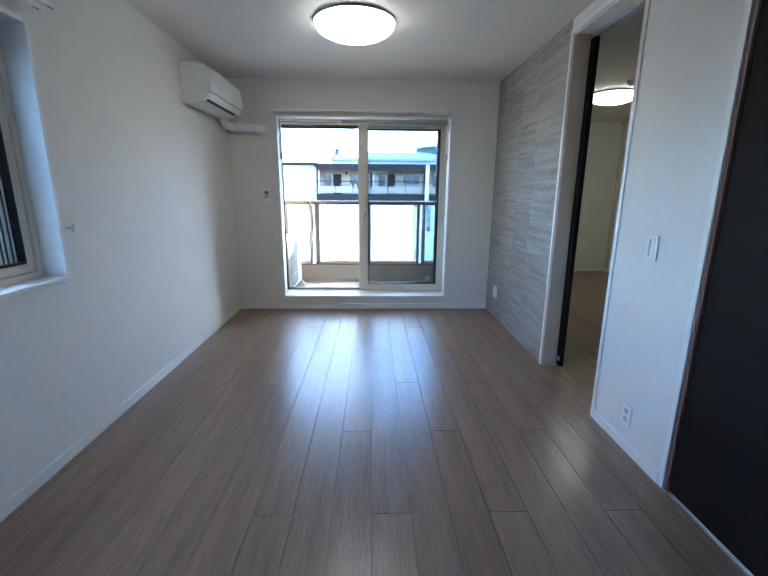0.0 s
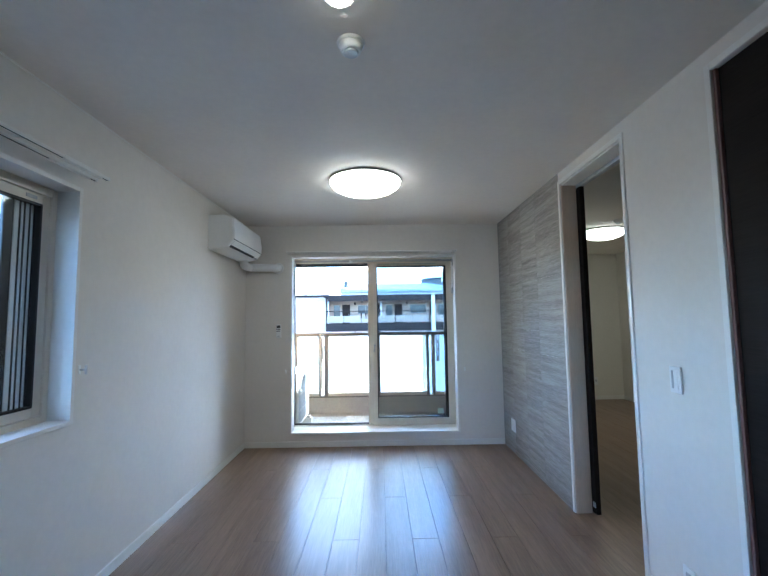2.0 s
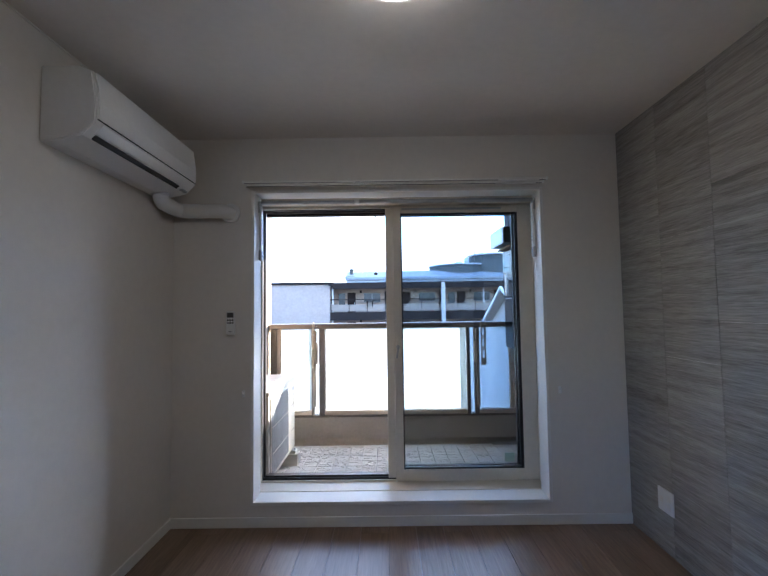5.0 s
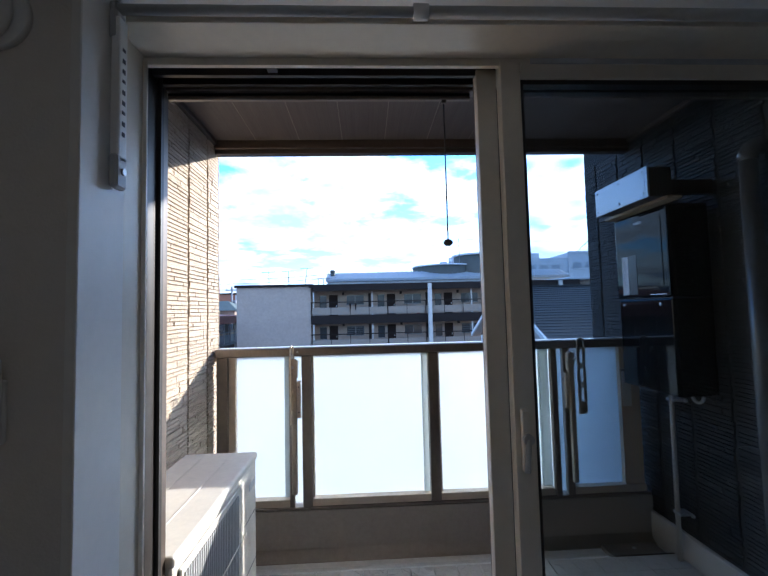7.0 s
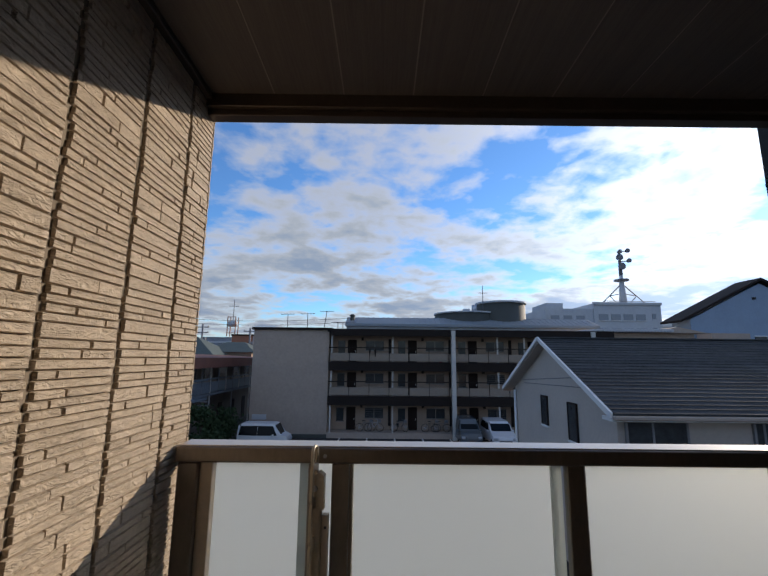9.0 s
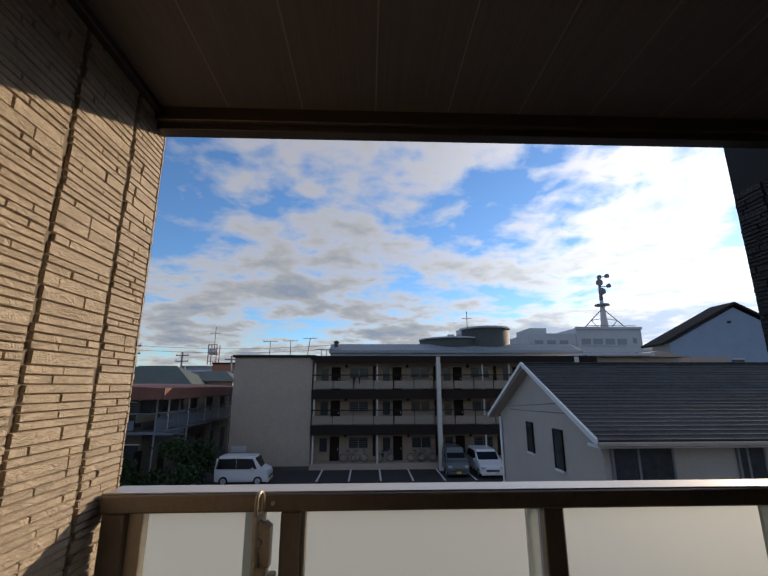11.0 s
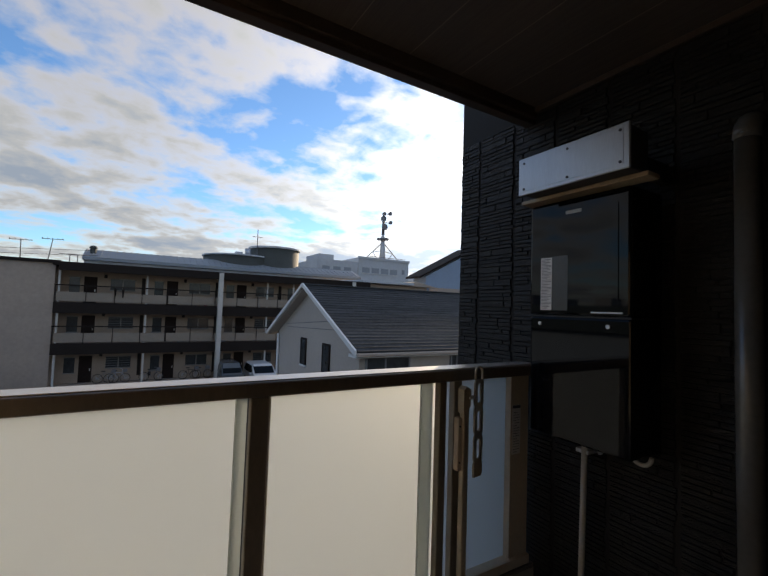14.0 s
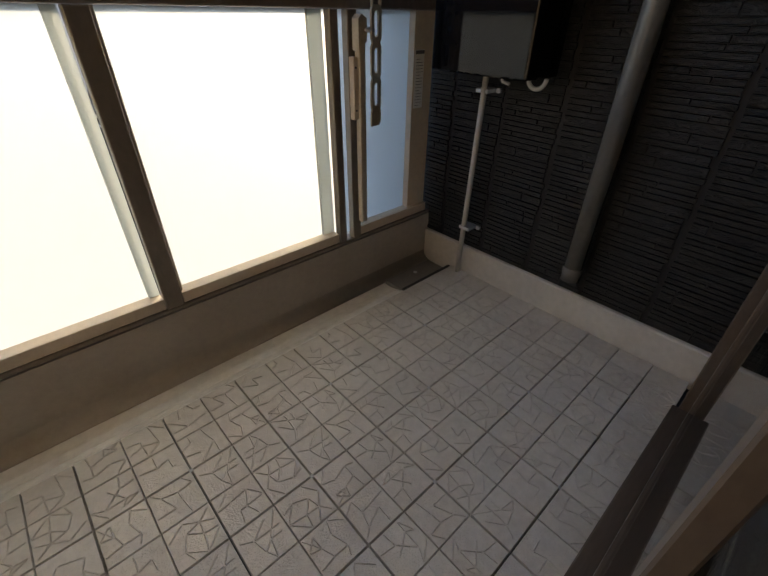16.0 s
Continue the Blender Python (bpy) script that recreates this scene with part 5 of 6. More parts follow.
for z in (1.17, -1.23):
    fpart("gallery_slab", box(-4.21, 16.0, 34.9, 36.199, z - 0.16, z), APT, ap)
    fpart("gallery_fascia", box(-4.2, 16.0, 34.78, 34.899, z - 0.62, z + 0.02), BROWNMETAL, ap)
    fpart("gallery_beam", box(-4.2, 16.0, 34.9, 36.199, z - 0.60, z - 0.161), BROWNMETAL, ap)
    fpart("handrail", box(-4.2, 16.0, 34.80, 34.86, z + 0.98, z + 1.05), BROWNMETAL, ap)
    for k in range(14):
        x0 = -4.15 + k * 1.43
        fpart("baluster", box(x0, x0 + 0.04, 34.81, 34.85, z + 0.021, z + 0.979), BROWNMETAL, ap)
    for k in range(7):
        x0 = -4.1 + k * 2.86
        fpart("infill_panel", box(x0, x0 + 2.76, 34.855, 34.875, z + 0.08, z + 0.62), RAILPANEL, ap)
fpart("ground_step", box(-4.2, 16.0, 34.9, 36.199, GZ, -3.72), APT, ap)
for x, w, y in ((4.58, 0.28, 34.5), (14.6, 0.28, 34.5)):
    fpart("column", box(x, x + w, y - 0.2, y + 0.2, GZ, 3.45), WHITEPOST, ap, "white full-height column")
for x in (-4.05, 0.36, 7.95, 9.9, 12.5):
    for lo, hi in ((GZ + 0.385, -1.86), (-1.21, 0.54), (1.19, 3.01)):
        fpart("downpipe", box(x, x + 0.10, 34.885, 34.985, lo, hi), WHITEPOST, ap)
for u in range(4):
    o = u * 4.53
    for zf in (1.17, -1.23, -3.72):
        dd = fpart("door", box(-2.95 + o, -2.28 + o, 36.15, 36.199, zf, zf + 1.62), BROWNDOOR, ap)
        fpart("knob", box(-2.40 + o, -2.36 + o, 36.12, 36.149, zf + 0.7, zf + 0.84), WHITEPOST, dd)
        for w0, w1, z0, z1, bars in ((-3.68 + o, -3.15 + o, 0.62, 1.52, 0), (-1.58 + o, -0.25 + o, 0.86, 1.52, zf < 1)):
            wn = fpart("window", box(w0, w1, 36.15, 36.199, zf + z0, zf + z1), WINGLASS, ap)
            fpart("frame", box(w0 - 0.05, w1 + 0.05, 36.135, 36.149, zf + z1, zf + z1 + 0.06), WINFRAME, wn)
            fpart("sill", box(w0 - 0.05, w1 + 0.05, 36.10, 36.149, zf + z0 - 0.06, zf + z0), WINFRAME, wn)
            if w1 - w0 > 1:
                fpart("mullion", box((w0 + w1) / 2 - 0.03, (w0 + w1) / 2 + 0.03, 36.135, 36.149, zf + z0, zf + z1), WINFRAME, wn)
            if bars and u % 2 == 0:
                for q in range(4):
                    zz = zf + z0 + 0.12 + q * 0.15
                    fpart("bar", box(w0, w1, 36.09, 36.11, zz, zz + 0.02), POLEM, wn)
        fpart("lamp", box(-1.93 + o, -1.77 + o, 36.05, 36.199, zf + 1.58, zf + 1.80), BROWNMETAL, ap)
        fpart("meter_box", box(0.12 + o, 0.32 + o, 36.10, 36.199, zf + 0.3, zf + 1.7), BROWNMETAL, ap)
        fpart("meter", box(0.75 + o, 0.92 + o, 36.08, 36.199, zf + 0.25, zf + 0.5), BROWNMETAL, ap)
        if u == 1 and zf > -3:
            e = fthing("fire_extinguisher_box", "red fire extinguisher box on the gallery", "extinguisher", (-0.55 + o, 35.9, zf))
            fpart("case", box(-0.64 + o, -0.42 + o, 35.80, 35.98, zf + 0.0005, zf + 0.45, 0.02), RED, e)


def coat(x, y, z, s):
    u = fthing("umbrella", "folded dark umbrella hung on the gallery rail", "umbrella", (x, y, z))
    fpart("canopy", tube(bmesh.new(), (x, y, z - 0.62 * s), (x, y, z - 0.1), 0.02, 8, 0.075), BROWNDOOR, u)
    fpart("grip", tube(bmesh.new(), (x, y, z - 0.1), (x, y, z + 0.06), 0.015, 6), BLACK, u)


coat(-1.25, 34.75, 2.16, 0.9)
coat(-0.85, 34.75, 2.16, 1.0)


def bicycle(x, y, z, body):
    b = fthing("bicycle", "parked city bicycle leaning by the wall", "bicycle", (x, y, z), group="bicycles at the apartment")
    for dx in (-0.42, 0.42):
        bm = bmesh.new()
        pts = [Vector((x + dx + 0.27 * math.cos(a), y, z + 0.28 + 0.27 * math.sin(a))) for a in np.linspace(0, 2 * math.pi, 21)]
        path_tube(bm, pts, 0.018, 5)
        w = fpart("wheel", bm, TYRE, b)
        bm = bmesh.new()
        for k in range(6):
            a = math.pi * k / 6
            tube(bm, (x + dx - 0.26 * math.cos(a), y, z + 0.28 - 0.26 * math.sin(a)), (x + dx + 0.26 * math.cos(a), y, z + 0.28 + 0.26 * math.sin(a)), 0.006, 4)
        fpart("spokes", bm, STEEL, w)
    bm = bmesh.new()
    path_tube(bm, [(x - 0.42, y, z + 0.28), (x - 0.12, y, z + 0.62), (x + 0.28, y, z + 0.60), (x + 0.42, y, z + 0.28)], 0.016, 6)
    path_tube(bm, [(x - 0.12, y, z + 0.62), (x - 0.03, y, z + 0.28), (x + 0.28, y, z + 0.55)], 0.016, 6)
    path_tube(bm, [(x + 0.28, y, z + 0.60), (x + 0.25, y, z + 0.84), (x + 0.12, y, z + 0.86)], 0.014, 6)
    fpart("frame", bm, body, b)
    fpart("saddle", box(x - 0.24, x - 0.02, y - 0.06, y + 0.06, z + 0.70, z + 0.76, 0.02), BLACK, b)
    fpart("basket", box(x + 0.30, x + 0.52, y - 0.12, y + 0.12, z + 0.62, z + 0.82, 0.01), POLEM, b)


for bx_, m_ in ((-1.5, POLEM), (-0.9, STEEL), (0.95, BLUERAIL), (3.2, BLACK), (3.9, POLEM)):
    bicycle(bx_, 35.5, -3.718, m_)

# roofs and tank behind the block
bk = fthing("hall_building", "low hall with a pale ribbed roof behind the apartments", "building", (8, 48, GZ))
fpart("wall", box(-3.9, 20.5, 45.2, 58, GZ, 4.5), PALEBLD, bk)
bm = prism(bmesh.new(), [(44.8, 4.501), (44.8, 4.75), (47, 5.55), (51, 5.85), (58.2, 5.2), (58.2, 4.501)], "x", -4.0, 20.8)
rf = fpart("roof", bm, ROOFBLUE, bk, "pale blue-grey curved metal roof")
bm = bmesh.new()
for k in range(48):
    x = -3.9 + k * 0.515
    prism(bm, [(44.78, 4.76), (44.78, 4.80), (47, 5.60), (49, 5.75), (49, 5.70), (47, 5.54)], "x", x, x + 0.06)
fpart("roof_rib", bm, ROOFBLUE, rf)
fpart("vent", tube(bmesh.new(), (-3.4, 46, 4.9), (-3.4, 46, 5.55), 0.22, 14), TANKDARK, bk)
fpart("vent_cap", dome(bmesh.new(), (-3.4, 46, 5.55), 0.30, 0.25, 14, 4, False), TANKDARK, bk)
tw = fthing("round_tower", "round dark tower with a flat pale-edged top", "tower", (12.2, 49, GZ))
fpart("drum", tube(bmesh.new(), (12.2, 48.5, GZ), (12.2, 48.5, 7.15), 2.55, 48), TANKDARK, tw)
fpart("coping", tube(bmesh.new(), (12.2, 48.5, 7.151), (12.2, 48.5, 7.35), 2.66, 48), PALEBLD, tw)
fpart("low_drum", tube(bmesh.new(), (8.6, 49.2, GZ), (8.6, 49.2, 6.10), 3.3, 48), TANKDARK, tw)
fpart("low_coping", tube(bmesh.new(), (8.6, 49.2, 6.101), (8.6, 49.2, 6.25), 3.4, 48), PALEBLD, tw)
fpart("fan", tube(bmesh.new(), (9.1, 47.0, 6.251), (9.1, 47.0, 6.95), 0.28, 12), STEEL, tw)
fpart("fan", box(7.9, 8.6, 46.8, 47.2, 6.251, 6.55, 0.05), PALEBLD, tw)
fpart("mast", tube(bmesh.new(), (10.0, 47.0, 6.251), (10.0, 47.0, 9.0), 0.04, 6), POLEM, tw)
fpart("mast", box(9.5, 10.5, 46.98, 47.02, 8.2, 8.24), POLEM, tw)
cn = fthing("lane_roof", "pale corrugated lean-to roof beyond the house", "roof", (17.5, 36, GZ))
fpart("wall", box(14.6, 23.6, 36.5, 42, GZ, 3.55), APT, cn)
for k in range(22):
    fpart("rib", tube(bmesh.new(), (16.3 + k * 0.24, 35.6, 3.70), (16.3 + k * 0.24, 42, 3.86), 0.12, 8), PALEBLD, cn)
fpart("gable", prism(bmesh.new(), [(20.2, 3.551), (24.4, 3.551), (22.0, 4.02)], "y", 36.0, 41), APT, cn)

# ---- white building with a mast
wb = fthing("office_building", "pale grey concrete office building with a roof mast", "building", (57, 115, GZ))
fpart("wall", box(54.0, 71.4, 110, 130, GZ, 16.0), PALEBLD, wb)
fpart("wing", box(41.6, 53.99, 110.5, 128, GZ, 14.6), PALEBLD, wb)
fpart("plant_room", box(42.5, 47.0, 112, 122, 14.601, 16.2), PALEBLD, wb)
fpart("parapet", box(53.8, 71.6, 109.7, 110.1, 15.6, 16.3), PALEBLD, wb)
for r_, z in enumerate((13.2, 9.6)):
    for k in range(4):
        x = 55.2 + k * 3.2
        wn = fpart("window", box(x, x + 2.4, 109.85, 109.999, z - 1.6, z), PALEGLASS, wb)
        fpart("sill", box(x - 0.1, x + 2.5, 109.7, 109.999, z - 1.8, z - 1.61), WHITETRIM, wn)
    fpart("window", box(69.0, 69.9, 109.85, 109.999, z - 1.2, z + 0.2), PALEGLASS, wb)
for k in range(3):
    fpart("window", box(43.0 + k * 3.3, 45.2 + k * 3.3, 110.35, 110.499, 11.2, 12.8), PALEGLASS, wb)
ms = fthing("antenna_mast", "steel antenna mast with dishes and stay frame", "antenna", (64.8, 115, 16.0))
fpart("trunk", tube(bmesh.new(), (64.8, 115, 16.0), (64.8, 115, 24.5), 1.1, 12, 0.45), PALEBLD, ms)
fpart("upper_trunk", tube(bmesh.new(), (64.8, 115, 24.5), (64.8, 115, 31.5), 0.5, 10, 0.3), POLEM, ms)
fpart("platform", tube(bmesh.new(), (64.8, 115, 22.9), (64.8, 115, 23.3), 1.9, 20), POLEM, ms)
for dx in (-6.5, 6.8):
    bm = tube(bmesh.new(), (64.8, 115, 22.2), (64.8 + dx, 115, 16.0), 0.14, 6)
    tube(bm, (64.8, 115, 19.4), (64.8 + dx * 0.55, 115, 18.8), 0.10, 6)
    tube(bm, (64.8 + dx * 0.55, 115, 18.8), (64.8 + dx * 0.2, 115, 16.2), 0.10, 6)
    fpart("stay", bm, POLEM, ms)
fpart("handrail", path_tube(bmesh.new(), [(58.0, 112, 16.9), (71.5, 112, 16.9)], 0.08, 6), POLEM, ms)
for dx, z, r_ in ((-0.7, 29.3, 0.95), (-0.2, 26.8, 1.0), (-0.5, 30.9, 0.6), (1.9, 28.4, 0.62), (1.7, 31.2, 0.62)):
    bm = tube(bmesh.new(), (64.8 + dx, 113.6, z), (64.8 + dx, 114.4, z), r_, 18, r_ * 0.7)
    tube(bm, (64.8 + dx, 114.4, z), (64.8, 115, z), 0.12, 6)
    fpart("dish", bm, POLEM, ms)
fb = fthing("far_flats", "distant pale balconied flats", "building", (83, 140, GZ))
fpart("wall", box(91, 100, 140, 152, GZ, 14.0), PALEBLD, fb)
for k in range(4):
    fpart("balcony_band", box(90.6, 100.2, 139.2, 139.999, 6.0 + k * 2.2, 6.9 + k * 2.2), WHITETRIM, fb)

# ---- blue house
bh = fthing("blue_house", "blue clad gabled house with a dark roof edge", "house", (32, 42, GZ))
fpart("wall", prism(bmesh.new(), [(26.2, GZ), (39.0, GZ), (39.0, 5.0), (32.6, 8.25), (26.2, 5.0)], "y", 40.2, 42.5), BLUEHOUSE, bh)
fpart("roof", prism(bmesh.new(), [(25.2, 4.75), (32.6, 8.50), (40, 4.75), (40, 4.95), (32.6, 8.72), (25.2, 4.95)], "y", 39.9, 42.6), BROWNMETAL, bh)
for x in (29.0, 31.6):
    wn = fpart("window", box(x, x + 1.0, 40.12, 40.199, 2.9, 3.6), WINGLASS, bh)
    fpart("frame", box(x - 0.06, x + 1.06, 40.10, 40.199, 3.601, 3.68), WHITETRIM, wn)
fpart("lamp", box(31.8, 32.0, 40.0, 40.199, 6.8, 7.0), BLACK, bh)
fpart("annex", box(26.6, 29.8, 38.6, 40.199, GZ, 3.75), APT, bh)

# ---- white gabled house in front
hs = fthing("white_house", "white rendered house with a dark tiled gable roof", "house", (9, 18, GZ))
HX, HXE, YR, YE = 4.62, 16.5, 18.0, 14.0
ZR, ZE = 2.12, 0.33
sl = (ZR - ZE) / (YR - YE)
bm = prism(bmesh.new(), [(YE + 0.45, GZ), (2 * YR - YE - 0.45, GZ), (2 * YR - YE - 0.45, ZE + 0.45 * sl - 0.10), (YR, ZR - 0.10), (YE + 0.45, ZE + 0.45 * sl - 0.10)], "x", HX + 0.32, HXE - 0.3)
fpart("wall", bm, HOUSEWHITE, hs)
rf = fpart("roof", prism(bmesh.new(), [(YE, ZE - 0.07), (YR, ZR - 0.07), (2 * YR - YE, ZE - 0.07), (2 * YR - YE, ZE), (YR, ZR), (YE, ZE)], "x", HX, HXE), SLATE, hs, "dark slate tiled roof")
# courses of tiles on the slope towards the balcony
nrow = 24
for k in range(nrow):
    y0, y1 = YE - 0.03 + (YR - YE) * k / nrow, YE + (YR - YE) * (k + 1) / nrow
    z0, z1 = ZE + (y0 - YE) * sl, ZE + (y1 - YE) * sl
    bm = prism(bmesh.new(), [(y0, z0 + 0.006), (y0, z0 + 0.036), (y1, z1 + 0.012), (y1, z1 + 0.004)], "x", HX + 0.02, HXE - 0.02)
    fpart("tile_course", bm, SLATE, rf)
fpart("ridge", box(HX, HXE, YR - 0.10, YR + 0.10, ZR + 0.001, ZR + 0.05, 0.01), SLATE, rf)
for s in (1, -1):
    e = YR - s * (YR - YE)
    fpart("bargeboard", prism(bmesh.new(), [(e, ZE - 0.10), (YR, ZR - 0.06), (YR, ZR + 0.06), (e, ZE + 0.04)], "x", HX - 0.06, HX - 0.001), WHITETRIM, hs, "white bargeboard")
    # soffit takes the duller wall colour to paint the shade under the eaves
    fpart("soffit", prism(bmesh.new(), [(e, ZE - 0.12), (YR, ZR - 0.12), (YR, ZR - 0.08), (e, ZE - 0.08)], "x", HX, HX + 0.33), HOUSEWHITE, hs)
fpart("gutter", box(HX - 0.02, HXE, YE - 0.12, YE - 0.001, ZE - 0.12, ZE - 0.03, 0.02), APT, hs, "greyish eaves gutter")
fpart("eaves_soffit", box(HX, HXE, YE, YE + 0.45, ZE - 0.16, ZE - 0.08), WHITETRIM, hs)
fpart("downpipe", tube(bmesh.new(), (HX + 0.26, 21.4, GZ), (HX + 0.26, 21.4, 0.3), 0.05, 8), WHITETRIM, hs)
fpart("cable", tube(bmesh.new(), (HX + 0.315, 16.2, 1.0), (HX + 0.315, 20.6, 0.72), 0.012, 5), POLEM, hs)
fpart("cable", tube(bmesh.new(), (HX + 0.315, 16.0, 0.75), (HX + 0.315, 20.4, 0.62), 0.012, 5), POLEM, hs)
for y0, y1, z0, z1 in ((18.35, 18.75, -0.58, 0.28), (16.35, 16.80, -0.72, 0.25)):
    wn = fpart("window", box(HX + 0.28, HX + 0.319, y0, y1, z0, z1), WINGLASS, hs)
    for b in ((y0 - 0.05, y0, z0, z1), (y1, y1 + 0.05, z0, z1)):
        fpart("frame", box(HX + 0.265, HX + 0.319, *b), BROWNMETAL, wn)
    fpart("frame", box(HX + 0.265, HX + 0.319, y0 - 0.05, y1 + 0.05, z1, z1 + 0.05), BROWNMETAL, wn)
    fpart("sill", box(HX + 0.255, HX + 0.319, y0 - 0.06, y1 + 0.06, z0 - 0.06, z0), WHITETRIM, wn)
for x0, x1 in ((5.15, 6.45), (8.0, 8.55)):
    wn = fpart("window", box(x0, x1, YE + 0.40, YE + 0.449, -1.9, 0.10), WINGLASS, hs)
    fpart("mullion", box((x0 + x1) / 2 - 0.12, (x0 + x1) / 2 - 0.07, YE + 0.385, YE + 0.399, -1.9, 0.10), POLEM, wn)
    fpart("frame", box(x0 - 0.05, x0, YE + 0.385, YE + 0.449, -1.9, 0.10), POLEM, wn)
    fpart("frame", box(x1, x1 + 0.05, YE + 0.385, YE + 0.449, -1.9, 0.10), POLEM, wn)
bl = thing("blue_neighbour", "blue-grey neighbouring house beside the side window", "house", (-20, 16, gz))
part("wall", box(-24, -17.0, 8.0, 24.0, gz, 0.6), BLUEHOUSE, bl)
part("roof", prism(bmesh.new(), [(-24.5, 0.601), (-16.5, 0.601), (-20.5, 2.0)], "y", 7.6, 24.4), ROOFGREEN, bl)
wn = part("window", box(-16.999, -16.95, 12.4, 13.6, -0.9, 0.2), WINGLASS, bl)
part("sill", box(-16.999, -16.90, 12.3, 13.7, -1.0, -0.901), WHITETRIM, wn)


# ---- vehicles
def car(name, label, at, turn, prof, width, paint, windows):
    """A car from its side profile (length, height); windows are glass patches on sides and ends."""
    c = thing(name, label, "car", tuple(FAR @ Vector(at)))
    c.rotation_euler = (0, 0, radians(turn))
    OFF[c] = Vector((0, 0, 0))
    bm = prism(bmesh.new(), prof, "y", -width / 2, width / 2)
    for v in bm.verts:                                   # tumblehome
        v.co.y *= 1.0 - 0.16 * max(0.0, (v.co.z - 0.9)) / 0.8
    bmesh.ops.bevel(bm, geom=bm.edges[:], offset=0.05, segments=2, affect="EDGES")
    part("body", bm, paint, c)
    for wx in (0.62, windows["axle"]):
        for s in (-1, 1):
            w = part("wheel", tube(bmesh.new(), (wx, s * (width / 2 - 0.16), 0.29), (wx, s * (width / 2 + 0.012), 0.29), 0.29, 20), TYRE, c)
            part("rim", tube(bmesh.new(), (wx, s * (width / 2 + 0.0125), 0.29), (wx, s * (width / 2 + 0.02), 0.29), 0.18, 14), STEEL, w)
    for poly in windows["side"]:
        for s in (-1, 1):
            zm = sum(p[1] for p in poly) / len(poly)
            k = 1.0 - 0.16 * max(0.0, zm - 0.9) / 0.8
            bm = prism(bmesh.new(), poly, "y", s * (width / 2 * k - 0.005), s * (width / 2 * k + 0.012))
            for v in bm.verts:
                v.co.y += -s * width / 2 * 0.16 * (v.co.z - zm) / 0.8
            part("side_window", bm, CARGLASS, c)
    (x0, z0), (x1, z1) = windows["screen"]
    part("windscreen", prism(bmesh.new(), [(x0 - 0.012, z0), (x1 - 0.012, z1), (x1 + 0.03, z1), (x0 + 0.03, z0)], "y", -width / 2 * 0.84, width / 2 * 0.84), CARGLASS, c)
    part("bumper", box(-0.045, 0.10, -width / 2 * 0.92, width / 2 * 0.92, 0.22, 0.40, 0.03), paint, c)
    part("grille", box(-0.05, 0.02, -width * 0.26, width * 0.26, 0.46, 0.58, 0.01), DARKGREY, c)
    part("number_plate", box(-0.06, -0.046, -0.165, 0.165, 0.30, 0.44, 0.004), windows["plate"], c)
    for s in (-1, 1):
        part("headlight", box(-0.03, 0.22, s * width * 0.30, s * width * 0.47, 0.62, 0.78, 0.03), STEEL, c)
        part("mirror", box(windows["mirror"], windows["mirror"] + 0.12, s * (width / 2 + 0.0), s * (width / 2 + 0.16), 0.98, 1.12, 0.03), paint, c)
    return c


kei = [(0.0, 0.25), (3.38, 0.25), (3.42, 1.0), (3.36, 1.68), (3.15, 1.78), (1.00, 1.77), (0.85, 1.70), (0.50, 1.06), (0.06, 0.96), (0.0, 0.7)]
YELLOW = mat("yellow_plate", (0.62, 0.46, 0.05), 0.5, var=0.03)
KW = {"axle": 2.8, "side": [[(0.72, 1.02), (1.02, 1.62), (2.04, 1.64), (2.04, 1.02)], [(2.06, 1.02), (2.06, 1.64), (3.20, 1.62), (3.30, 1.04)]], "screen": ((0.52, 1.10), (0.84, 1.68)), "plate": YELLOW, "mirror": 0.92}
car("kei_van", "small white box-shaped car parked by the end wall", (-5.95, 31.2, GZ), 180, kei, 1.48, CARWHITE, KW)
mini = [(0.0, 0.28), (4.3, 0.28), (4.32, 1.0), (4.15, 1.55), (3.8, 1.68), (1.75, 1.66), (0.95, 1.02), (0.12, 0.82), (0.0, 0.6)]
MW = {"axle": 3.5, "side": [[(1.45, 1.02), (1.85, 1.52), (2.6, 1.55), (2.6, 1.02)], [(2.68, 1.02), (2.68, 1.55), (3.75, 1.52), (3.98, 1.06)]], "screen": ((1.0, 1.08), (1.72, 1.62)), "plate": PAPER, "mirror": 1.3}
car("minivan", "white minivan parked nose out under the galleries", (7.45, 31.75, GZ), 90, mini, 1.72, CARWHITE, MW)
car("minivan", "grey box-shaped minivan parked nose out", (5.40, 32.05, GZ), 90, [(0.0, 0.28), (4.3, 0.28), (4.32, 1.1), (4.2, 1.75), (3.9, 1.84), (1.3, 1.82), (0.75, 1.12), (0.1, 0.95), (0.0, 0.6)], 1.52, CARGREY, {"axle": 3.5, "side": [[(1.15, 1.12), (1.4, 1.66), (2.4, 1.68), (2.4, 1.12)], [(2.48, 1.12), (2.48, 1.68), (3.8, 1.66), (3.95, 1.14)]], "screen": ((0.79, 1.18), (1.28, 1.76)), "plate": YELLOW, "mirror": 1.0})

# ---- older two-storey flats: gallery along the side, balcony across the near end
of_ = fthing("old_flats", "older two-storey flats with red-brown roof and blue-grey railings", "building", (-15, 30, GZ))
GXE, GYN, GYF = -12.2, 29.8, 47.0             # gallery edge, near end, far end
fpart("wall", box(-22.0, GXE - 1.25, GYN + 1.1, GYF, GZ, 0.98), OLDWALL, of_)
